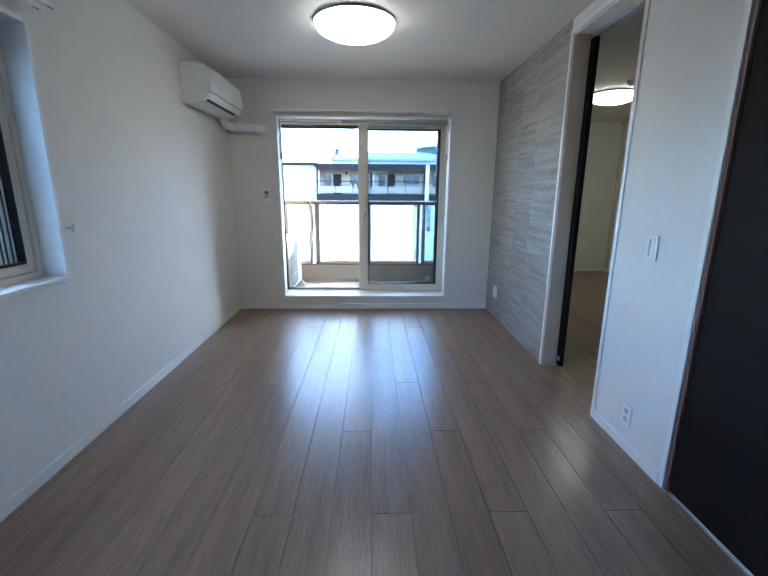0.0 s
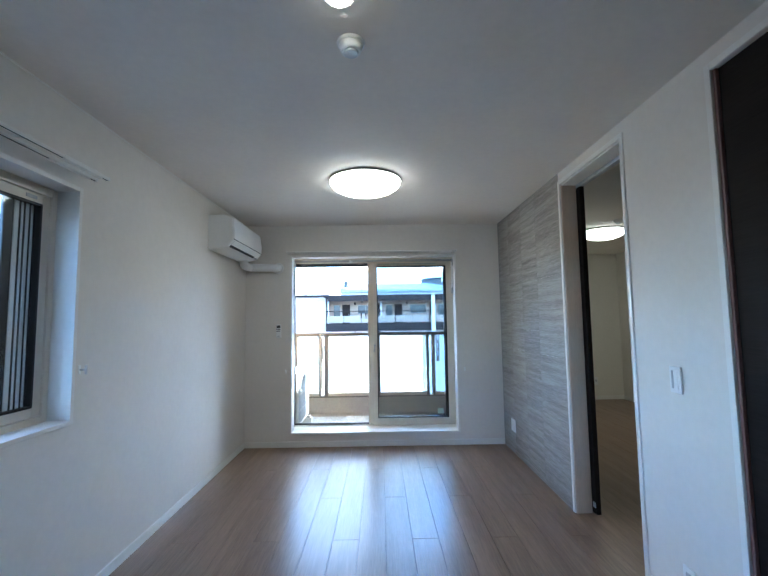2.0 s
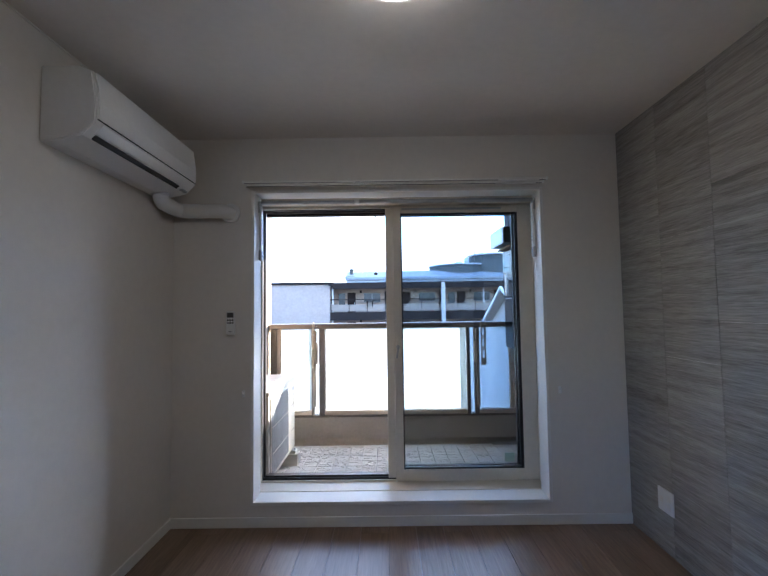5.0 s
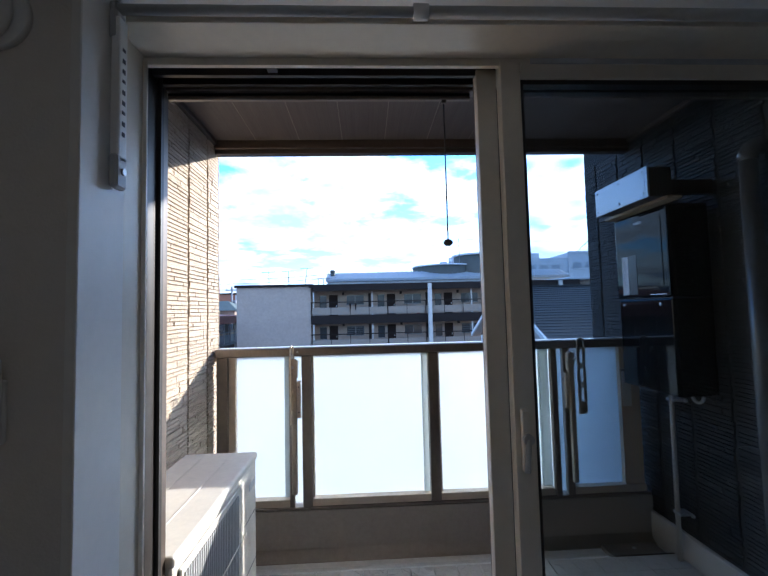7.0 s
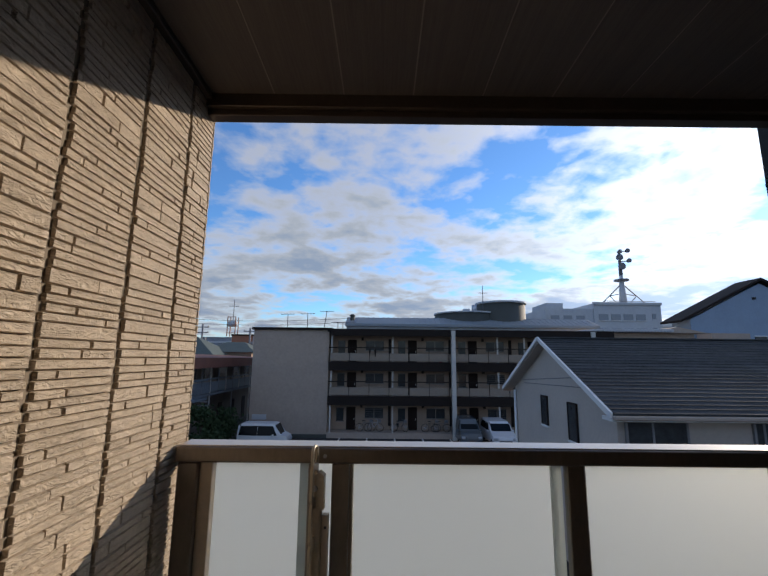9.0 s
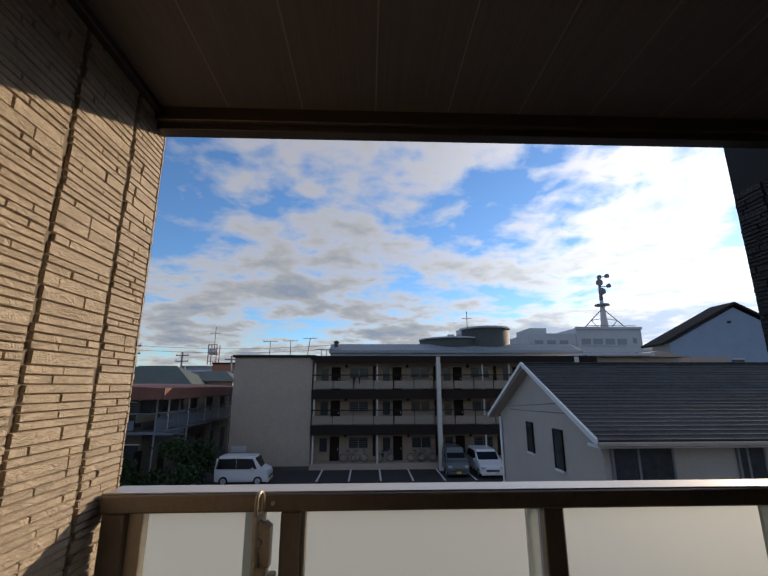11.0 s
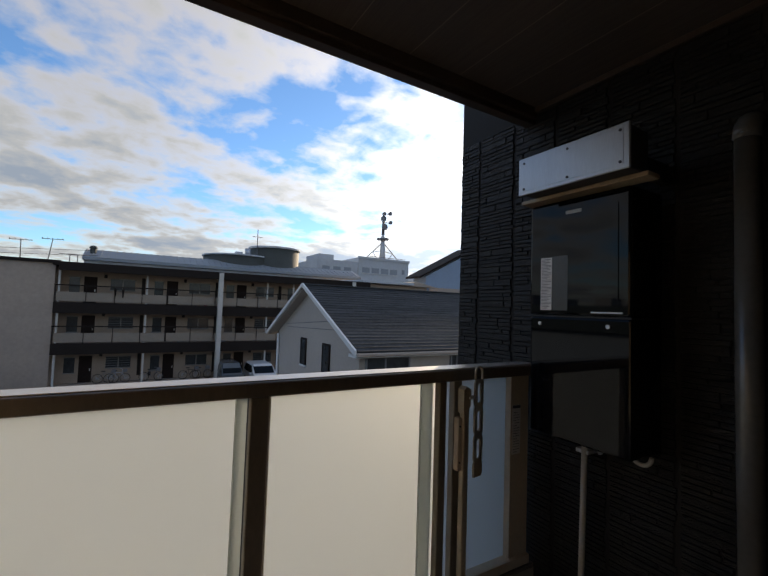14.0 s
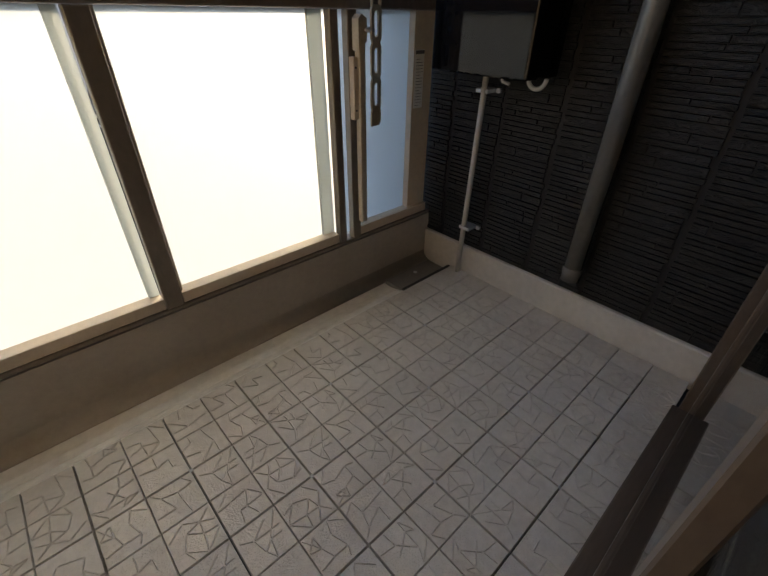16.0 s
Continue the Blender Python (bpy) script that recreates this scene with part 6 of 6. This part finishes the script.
fpart("roof", prism(bmesh.new(), [(-23, 0.86), (-23, 1.18), (-17, 1.62), (GXE + 0.5, 1.34), (GXE + 0.5, 1.02)], "y", GYN - 0.6, GYF), ROOFBROWN, of_, "red-brown roof with a deep eave")
fpart("eave_board", box(GXE + 0.501, GXE + 0.56, GYN - 0.6, GYF, 0.70, 1.36), ROOFBROWN, of_, "weathered red-brown eaves board")
fpart("eave_board", box(-23, GXE + 0.5, GYN - 0.66, GYN - 0.601, 0.72, 1.30), ROOFBROWN, of_, "weathered red-brown eaves board")
fpart("gallery_floor", box(GXE - 1.249, GXE, GYN, GYF, -1.22, -1.06), BLUERAIL, of_)
fpart("balcony_floor", box(-22.0, GXE - 1.25, GYN, GYN + 1.099, -1.22, -1.06), BLUERAIL, of_)
fpart("handrail", box(GXE - 0.08, GXE, GYN, GYF, -0.12, -0.05), BLUERAIL, of_)
fpart("handrail", box(-22.0, GXE - 0.081, GYN, GYN + 0.07, -0.12, -0.05), BLUERAIL, of_)
for k in range(12):
    y = GYN + 0.05 + k * 1.42
    fpart("railing_panel", box(GXE - 0.06, GXE - 0.03, y + 0.06, y + 1.34, -1.0, -0.30), BLUERAIL, of_)
    fpart("post", box(GXE - 0.10, GXE - 0.02, y - 0.03, y + 0.03, GZ if k % 3 == 0 else -1.059, 0.86), WHITEPOST if k % 2 else POLEM, of_)
    if k % 2 == 0:
        fpart("pale_band", box(GXE - 1.249, GXE - 1.20, y + 0.1, y + 2.5, -0.60, -0.18), RAILPANEL, of_)
        wn = fpart("window", box(GXE - 1.249, GXE - 1.21, y + 0.3, y + 1.7, -0.15, 0.62), WINGLASS, of_)
        fpart("frame", box(GXE - 1.249, GXE - 1.19, y + 0.25, y + 1.75, 0.621, 0.68), WHITEPOST, wn)
        fpart("lower_door", box(GXE - 1.249, GXE - 1.21, y + 0.4, y + 1.2, GZ, GZ + 1.9), BROWNDOOR, of_)
for k in range(6):
    x = -21.9 + k * 1.42
    fpart("railing_panel", box(x + 0.06, x + 1.34, GYN + 0.02, GYN + 0.05, -1.0, -0.45), BLUERAIL, of_)
    fpart("post", box(x - 0.03, x + 0.03, GYN + 0.0, GYN + 0.06, -1.059, 0.80), POLEM, of_)
    if k % 2:
        wn = fpart("window", box(x, x + 1.2, GYN + 1.05, GYN + 1.099, -0.9, 0.5), WINGLASS, of_)
        fpart("frame", box(x - 0.05, x + 1.25, GYN + 1.03, GYN + 1.099, 0.501, 0.56), WHITEPOST, wn)
        wn = fpart("window", box(x, x + 1.2, GYN + 1.05, GYN + 1.099, -3.4, -1.9), WINGLASS, of_)
        fpart("frame", box(x - 0.05, x + 1.25, GYN + 1.03, GYN + 1.099, -1.899, -1.84), WHITEPOST, wn)
# stair head at the near corner
for z in (-1.0, -0.52, -0.05):
    fpart("stair_rail", box(GXE + 0.001, GXE + 0.9, GYN, GYN + 0.05, z, z + 0.06), BLUERAIL, of_)
    fpart("stair_rail", box(GXE + 0.86, GXE + 0.90, GYN + 0.051, GYN + 1.6, z, z + 0.06), BLUERAIL, of_)
for k in range(6):
    fpart("stair_bar", box(GXE + 0.88, GXE + 0.90, GYN + 0.1 + k * 0.27, GYN + 0.13 + k * 0.27, -1.2, 0.01), BLUERAIL, of_)
fpart("stair_landing", box(GXE + 0.001, GXE + 0.9, GYN, GYN + 1.6, -1.24, -1.10), BLUERAIL, of_)
for k in range(10):
    z = -1.40 - k * 0.27
    fpart("stair_tread", box(GXE + 0.05, GXE + 0.88, GYN + 1.61 + k * 0.26, GYN + 1.90 + k * 0.26, z, z + 0.05), POLEM, of_)

# ---- roofs beyond
for x, y, w, d, ze, zr, m_, lab in ((-21, 47, 9, 6, 1.6, 3.4, ROOFGREEN, "house with a green-grey hipped roof"), (-16.3, 50, 5, 5, 1.9, 3.0, ROOFGREEN, "low house with a grey-green roof"), (-30, 52, 8, 8, 2.2, 3.4, ROOFBROWN, "house with a plain brown roof")):
    q = fthing("far_house", lab, "house", (x, y, GZ), group="roofs beyond")
    fpart("wall", box(x - w / 2, x + w / 2, y - d / 2, y + d / 2, GZ, ze), APTWALL, q)
    bm = bmesh.new()
    v = [bm.verts.new(p) for p in ((x - w / 2 - 0.4, y - d / 2 - 0.4, ze + 0.001), (x + w / 2 + 0.4, y - d / 2 - 0.4, ze + 0.001), (x + w / 2 + 0.4, y + d / 2 + 0.4, ze + 0.001), (x - w / 2 - 0.4, y + d / 2 + 0.4, ze + 0.001), (x - w / 5, y, zr), (x + w / 5, y, zr))]
    for f in ((0, 1, 5, 4), (1, 2, 5), (2, 3, 4, 5), (3, 0, 4), (3, 2, 1, 0)):
        bm.faces.new([v[i] for i in f])
    fpart("roof", bm, m_, q)
ob_ = fthing("orange_building", "orange-brown rendered building with pale panels", "building", (-15, 60, GZ))
fpart("wall", box(-20.5, -12.2, 60, 68, GZ, 4.2), BRICKRED, ob_)
for x in (-17.6, -15.6):
    fpart("pale_panel", box(x, x + 0.7, 59.9, 59.999, 2.0, 4.1), PALEBLD, ob_)
fpart("parapet", box(-20.6, -12.1, 59.9, 60.2, 4.201, 4.4), BROWNMETAL, ob_)

# distant town, walls already tinted with haze
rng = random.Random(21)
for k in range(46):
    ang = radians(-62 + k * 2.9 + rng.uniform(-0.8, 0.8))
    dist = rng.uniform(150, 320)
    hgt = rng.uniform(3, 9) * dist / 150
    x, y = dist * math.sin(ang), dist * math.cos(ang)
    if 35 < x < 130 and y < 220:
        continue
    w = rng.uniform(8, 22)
    q = thing("far_building", "distant town building with haze put into its wall colour", "building", (x, y, gz), group="distant town")
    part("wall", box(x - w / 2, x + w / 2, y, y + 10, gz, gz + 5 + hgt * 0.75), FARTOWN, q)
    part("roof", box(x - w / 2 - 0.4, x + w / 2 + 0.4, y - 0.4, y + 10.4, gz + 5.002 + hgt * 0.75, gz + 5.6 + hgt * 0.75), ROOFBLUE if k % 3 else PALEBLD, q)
# hill line; its haze is only the colour of FARHILL
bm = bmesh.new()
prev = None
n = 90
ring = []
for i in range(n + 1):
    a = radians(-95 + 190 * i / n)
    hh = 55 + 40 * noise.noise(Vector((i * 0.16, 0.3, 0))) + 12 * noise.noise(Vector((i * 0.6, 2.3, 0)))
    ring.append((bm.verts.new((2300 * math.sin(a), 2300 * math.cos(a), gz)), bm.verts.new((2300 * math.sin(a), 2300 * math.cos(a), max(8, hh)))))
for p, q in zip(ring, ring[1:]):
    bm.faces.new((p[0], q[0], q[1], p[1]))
solid("backdrop", bm, FARHILL, "line of distant hills with blue haze put into their colour", "hills", "structure")

# ---- poles, wires and roof antennas
def utility_pole(x, y, top, arms):
    p = fthing("utility_pole", "grey concrete utility pole with crossarms", "utility pole", (x, y, GZ), group="utility poles")
    fpart("pole", tube(bmesh.new(), (x, y, GZ), (x, y, top), 0.17, 10, 0.11), POLEM, p)
    for k in range(arms):
        fpart("crossarm", box(x - 0.8, x + 0.8, y - 0.06, y + 0.06, top - 0.5 - k * 0.7, top - 0.38 - k * 0.7), POLEM, p)
        for dx in (-0.7, 0.0, 0.7):
            fpart("insulator", tube(bmesh.new(), (x + dx, y, top - 0.379 - k * 0.7), (x + dx, y, top - 0.2 - k * 0.7), 0.05, 8), WHITEPOST, p)
    fpart("transformer", tube(bmesh.new(), (x + 0.35, y, top - 2.4), (x + 0.35, y, top - 1.7), 0.2, 12), POLEM, p)


utility_pole(-22.6, 45.0, 5.6, 2)
utility_pole(-23.6, 58.0, 5.6, 2)
utility_pole(-16.8, 56.0, 5.0, 1)
for (x0, z0, x1, z1) in ((-60, 5.6, -22.6, 5.2), (-22.6, 5.2, -3, 5.3), (-60, 5.0, -22.6, 4.8), (-22.6, 4.8, -3, 4.9)):
    w = fthing("power_line", "thin black overhead wire", "wire", (x0, 45, z0), group="overhead wires")
    bm = bmesh.new()
    pts = [Vector((x0 + (x1 - x0) * u, 45, z0 + (z1 - z0) * u - 0.35 * math.sin(math.pi * u))) for u in np.linspace(0, 1, 10)]
    path_tube(bm, pts, 0.018, 4)
    fpart("wire", bm, BLACK, w)


def roof_antenna(x, y, z, h, tilt):
    a = fthing("tv_antenna", "thin rooftop television antenna", "antenna", (x, y, z), group="rooftop antennas")
    fpart("mast", tube(bmesh.new(), (x, y, z), (x + tilt, y, z + h), 0.03, 6), POLEM, a)
    bm = tube(bmesh.new(), (x + tilt - 0.55, y, z + h * 0.97), (x + tilt + 0.55, y, z + h * 0.99), 0.02, 5)
    for k in range(5):
        tube(bm, (x + tilt - 0.5 + k * 0.25, y - 0.25, z + h), (x + tilt - 0.5 + k * 0.25, y + 0.25, z + h), 0.012, 4)
    fpart("elements", bm, POLEM, a)


for x, h, tl in ((-7.9, 1.25, 0.0), (-6.3, 1.3, -0.02), (-5.0, 1.5, 0.2), (-3.9, 0.7, 0.0), (-3.5, 0.7, 0.0)):
    roof_antenna(x, 37.5, 3.601 if x < -4 else 3.521, h, tl)
tk = fthing("water_tower", "red and white lattice tower with a small tank on a roof", "tower", (-21.2, 62, 4.4))
fpart("tank", tube(bmesh.new(), (-21.2, 62, 5.55), (-21.2, 62, 6.25), 0.62, 14), PALEBLD, tk)
for sx in (-0.55, 0.55):
    for sy in (-0.55, 0.55):
        fpart("leg", box(-21.2 + sx - 0.05, -21.2 + sx + 0.05, 62 + sy - 0.05, 62 + sy + 0.05, 4.2, 6.9), BRICKRED, tk)
for k in range(5):
    z = 4.6 + k * 0.55
    fpart("ring", box(-21.8, -20.6, 61.40, 61.46, z, z + 0.08), WHITETRIM if k % 2 else BRICKRED, tk)
fpart("aerial", tube(tube(bmesh.new(), (-21.2, 62, 6.25), (-21.2, 62, 9.3), 0.05, 6), (-21.9, 62, 8.4), (-20.5, 62, 8.4), 0.04, 5), POLEM, tk)


# ---- garden trees and shrubs
def tree(x, y, z, h, spread, seed):
    rng = random.Random(seed)
    t = fthing("tree", "dark clipped garden pine with layered foliage", "tree", (x, y, z), group="garden trees")
    bm = tube(bmesh.new(), (x, y, z), (x + 0.15, y, z + h * 0.55), 0.13, 8, 0.08)
    tube(bm, (x + 0.15, y, z + h * 0.55), (x - 0.1, y + 0.1, z + h * 0.92), 0.08, 7, 0.03)
    tips = []
    for k in range(9):
        a, hz = rng.uniform(0, 6.28), rng.uniform(0.35, 0.95)
        q = Vector((x + math.cos(a) * spread * rng.uniform(0.4, 1) * (1.2 - hz), y + math.sin(a) * spread * 0.8 * (1.2 - hz), z + h * hz))
        tube(bm, (x + 0.1, y, z + h * hz * 0.85), q, 0.045, 6, 0.015)
        tips.append(q)
    fpart("trunk", bm, BARK, t)
    bm = bmesh.new()
    for q in tips + [Vector((x, y, z + h))]:
        for _ in range(130):
            c = q + Vector((rng.gauss(0, 0.30 * spread), rng.gauss(0, 0.30 * spread), rng.gauss(0, 0.13 * spread)))
            n1 = Vector((rng.uniform(-1, 1), rng.uniform(-1, 1), rng.uniform(-0.4, 1))).normalized()
            u = n1.orthogonal().normalized() * rng.uniform(0.04, 0.09)
            w = n1.cross(u).normalized() * rng.uniform(0.06, 0.14)
            bm.faces.new([bm.verts.new(c + v) for v in (-u - w * 0.3, u * 0.4 - w, u + w * 0.4, -u * 0.3 + w)])
    fpart("crown", bm, LEAF, t)


for i, (x, y, h, s) in enumerate(((-10.6, 28.9, 2.5, 1.2), (-10.0, 31.2, 2.2, 1.0), (-12.9, 28.3, 1.6, 1.0), (-9.7, 28.4, 1.3, 0.9), (-14.8, 28.6, 1.5, 1.0))):
    tree(x, y, GZ, h, s, 40 + i)
gw = fthing("garden_wall", "low dark block wall round the garden", "wall", (-12, 27.5, GZ))
fpart("wall", box(-17, -9.4, 27.3, 27.5, GZ, GZ + 0.7), CONCRETE, gw)
fpart("coping", box(-17.05, -9.35, 27.25, 27.55, GZ + 0.701, GZ + 0.76), BROWNMETAL, gw)

# ---------------------------------------------------------------- many pieces: siding, deck tiles, floor planks
siding(bpy.data.objects["wall_balcony_tan"], XE, 1, YO + 0.01, 6.455, -0.09, 2.449, BRICKTAN, 6.270 - 0.2615 * 7, 3, lambda y, z: 5.48 < y and 1.15 < z < 2.45)
siding(bpy.data.objects["wall_balcony_black"], XG, -1, YO + 0.01, YG - 0.005, 0.097, 2.449, BRICKBLACK, 6.780 - 0.2615 * 9, 5, lambda y, z: y > 6.25 and z > 1.1)
# end faces of the two side walls
for wname, xx0, xx1, yy, m_, lab in (("wall_balcony_tan", XE - 0.18, XE + 0.008, 6.46, BRICKTAN, 1),):
    rng = random.Random(8)
    bm = bmesh.new()
    z = -0.3
    while z < 2.7:
        hh = rng.choice((0.022, 0.027, 0.032))
        bx(bm, xx0, xx1, yy, yy + rng.choice((0.006, 0.010)), z + 0.0015, z + hh - 0.0015)
        z += hh
    ob = new("corner_bars", mesh_of("corner_bars", bm, m_))
    ob.parent = bpy.data.objects[wname]
    tagged(ob, kind="stuff")

# deck tiles: two by two cells with irregular raised ridges, three patterns
deck = thing("deck_tiles", "grey plastic deck tiles with a crackled raised pattern", "deck tiles", (0, 5.4, -0.06), kind="structure")
CELL = 0.1292
GX, GY = 0.129, 6.145


def tile_cell(seed):
    rng = random.Random(seed)
    h = CELL / 2 - 0.0019
    bm = bmesh.new()
    bx(bm, -h, h, -h, h, -0.030, -0.004)
    top = [bm.verts.new(p) for p in ((-h + 0.001, -h + 0.001, 0), (h - 0.001, -h + 0.001, 0), (h - 0.001, h - 0.001, 0), (-h + 0.001, h - 0.001, 0))]
    low = [bm.verts.new(p) for p in ((-h, -h, -0.004), (h, -h, -0.004), (h, h, -0.004), (-h, h, -0.004))]
    bm.faces.new(top)
    for i in range(4):
        bm.faces.new((low[i], low[(i + 1) % 4], top[(i + 1) % 4], top[i]))
    lim = lambda v: max(-0.97, min(0.97, v))
    grid = {(i, j): Vector((lim((i - 1.5) * 0.66 + rng.uniform(-0.22, 0.22)), lim((j - 1.5) * 0.66 + rng.uniform(-0.22, 0.22)), 0)) * h for i in range(4) for j in range(4)}
    for (i, j), p0 in grid.items():
        for step in ((1, 0), (0, 1), (1, 1), (1, -1)):
            q0 = grid.get((i + step[0], j + step[1]))
            edge = (step == (1, 0) and j in (0, 3)) or (step == (0, 1) and i in (0, 3))
            if q0 is None or edge or rng.random() > (0.58 if 0 in step else 0.14):
                continue
            p, q = p0.lerp(q0, 0.04), p0.lerp(q0, 0.96)
            s = (q - p).cross(Vector((0, 0, 1))).normalized() * 0.0021
            f0 = [bm.verts.new(v) for v in (p - s, q - s, q + s, p + s)]
            r0, r1 = bm.verts.new(p.lerp(q, 0.06) + Vector((0, 0, 0.0030))), bm.verts.new(p.lerp(q, 0.94) + Vector((0, 0, 0.0030)))
            for f in ((f0[0], f0[1], r1, r0), (f0[2], f0[3], r0, r1), (f0[1], f0[2], r1), (f0[3], f0[0], r0)):
                bm.faces.new(f)
    return mesh_of("deck_tile", bm, DECKTILE)


cells = [tile_cell(i) for i in range(10)]
rng = random.Random(4)
nx0, nx1 = math.floor((XE - GX) / CELL) + 1, math.floor((XG - 0.03 - GX) / CELL)
for j in range(10):
    yc = GY - (j + 0.5) * CELL
    if yc < YO + 0.05:
        continue
    for i in range(nx0, nx1):
        ob = new("deck_tile", rng.choice(cells))
        ob.parent = deck
        ob.location = Vector((GX + (i + 0.5) * CELL + (0.0005 if i % 2 == 0 else -0.0005), yc + (0.0005 if j % 2 else -0.0005), -0.045)) - OFF[deck]
        ob.rotation_euler = (0, 0, rng.randrange(4) * math.pi / 2)
bm = bmesh.new()
bx(bm, XE + 0.012, XG - 0.032, YO + 0.05, GY - 0.002, -0.0845, -0.076)
for j in range(10):
    yc = GY - (j + 0.5) * CELL
    if yc > YO + 0.05:
        x0 = GX + nx1 * CELL + 0.0016
        ob = part("deck_tile", box(x0, XG - 0.033, yc - CELL / 2 + 0.0016, yc + CELL / 2 - 0.0016, -0.075, -0.045, 0.002), DECKTILE, deck)
        x1 = GX + nx0 * CELL - 0.0016
        ob = part("deck_tile", box(XE + 0.016, x1, yc - CELL / 2 + 0.0016, yc + CELL / 2 - 0.0016, -0.075, -0.045, 0.002), DECKTILE, deck)
part("tile_base", bm, BLACK, deck, "dark tile base")
ring_me = mesh_of("tile_peg", tube(bmesh.new(), (0, 0, -0.01), (0, 0, 0.0005), 0.006, 8), GREYPL)
for j in range(5):
    for i in range(-6, 7):
        xk, yk = GX + (i * 4 + 2 * (j % 2)) * CELL, GY - 2 * (j + 1) * CELL
        if XE + 0.03 < xk < XG - 0.1 and yk > YO + 0.1:
            ob = new("tile_peg", ring_me)
            ob.parent = deck
            ob.location = Vector((xk, yk, -0.045)) - OFF[deck]

# floor planks of both rooms
PW = 0.1625
rng = random.Random(11)
plank_cache = {}


def plank(w, ln):
    key = (round(w, 3), round(ln, 3))
    if key not in plank_cache:
        bm = bmesh.new()
        g, e = 0.0009, 0.0004
        lo = [bm.verts.new(p) for p in ((g, g, -0.011), (w - g, g, -0.011), (w - g, ln - g, -0.011), (g, ln - g, -0.011))]
        mid = [bm.verts.new(p) for p in ((g, g, -0.0012), (w - g, g, -0.0012), (w - g, ln - g, -0.0012), (g, ln - g, -0.0012))]
        hi = [bm.verts.new(p) for p in ((g + e, g + e, 0), (w - g - e, g + e, 0), (w - g - e, ln - g - e, 0), (g + e, ln - g - e, 0))]
        bm.faces.new(hi)
        for a_, b_ in ((lo, mid), (mid, hi)):
            for i in range(4):
                bm.faces.new((a_[i], a_[(i + 1) % 4], b_[(i + 1) % 4], b_[i]))
        plank_cache[key] = mesh_of("plank", bm, FLOORWOOD)
    return plank_cache[key]


def lay(x0, x1, y0, y1, parent, x_ref, y_ref, length=1.8):
    k = math.floor((x0 - x_ref) / PW)
    while x_ref + k * PW < x1 - 0.004:
        a, b = max(x_ref + k * PW, x0), min(x_ref + (k + 1) * PW, x1)
        ys = y_ref + 0.6 * (k * 2 % 3)
        ys -= math.ceil((ys - y0) / length) * length
        while ys < y1 - 0.004:
            c, d = max(ys, y0), min(ys + length, y1)
            if b - a > 0.004 and d - c > 0.004:
                ob = new("plank", plank(b - a, d - c))
                ob.parent = parent
                ob.location = (a, c, 0)
            ys += length
        k += 1


lay(XL, XR, YB, YW, floor, -0.262, 2.07)
lay(XR, NX, 1.9, 4.5505, floor, -0.262, 2.07)
lay(XR + 0.11, R2X, YW + 0.0005, R2Y, bpy.data.objects["floor_bedroom"], -0.262, 2.07)
lay(NX, R2X, NY, 4.5505, floor, -0.262, 2.07)
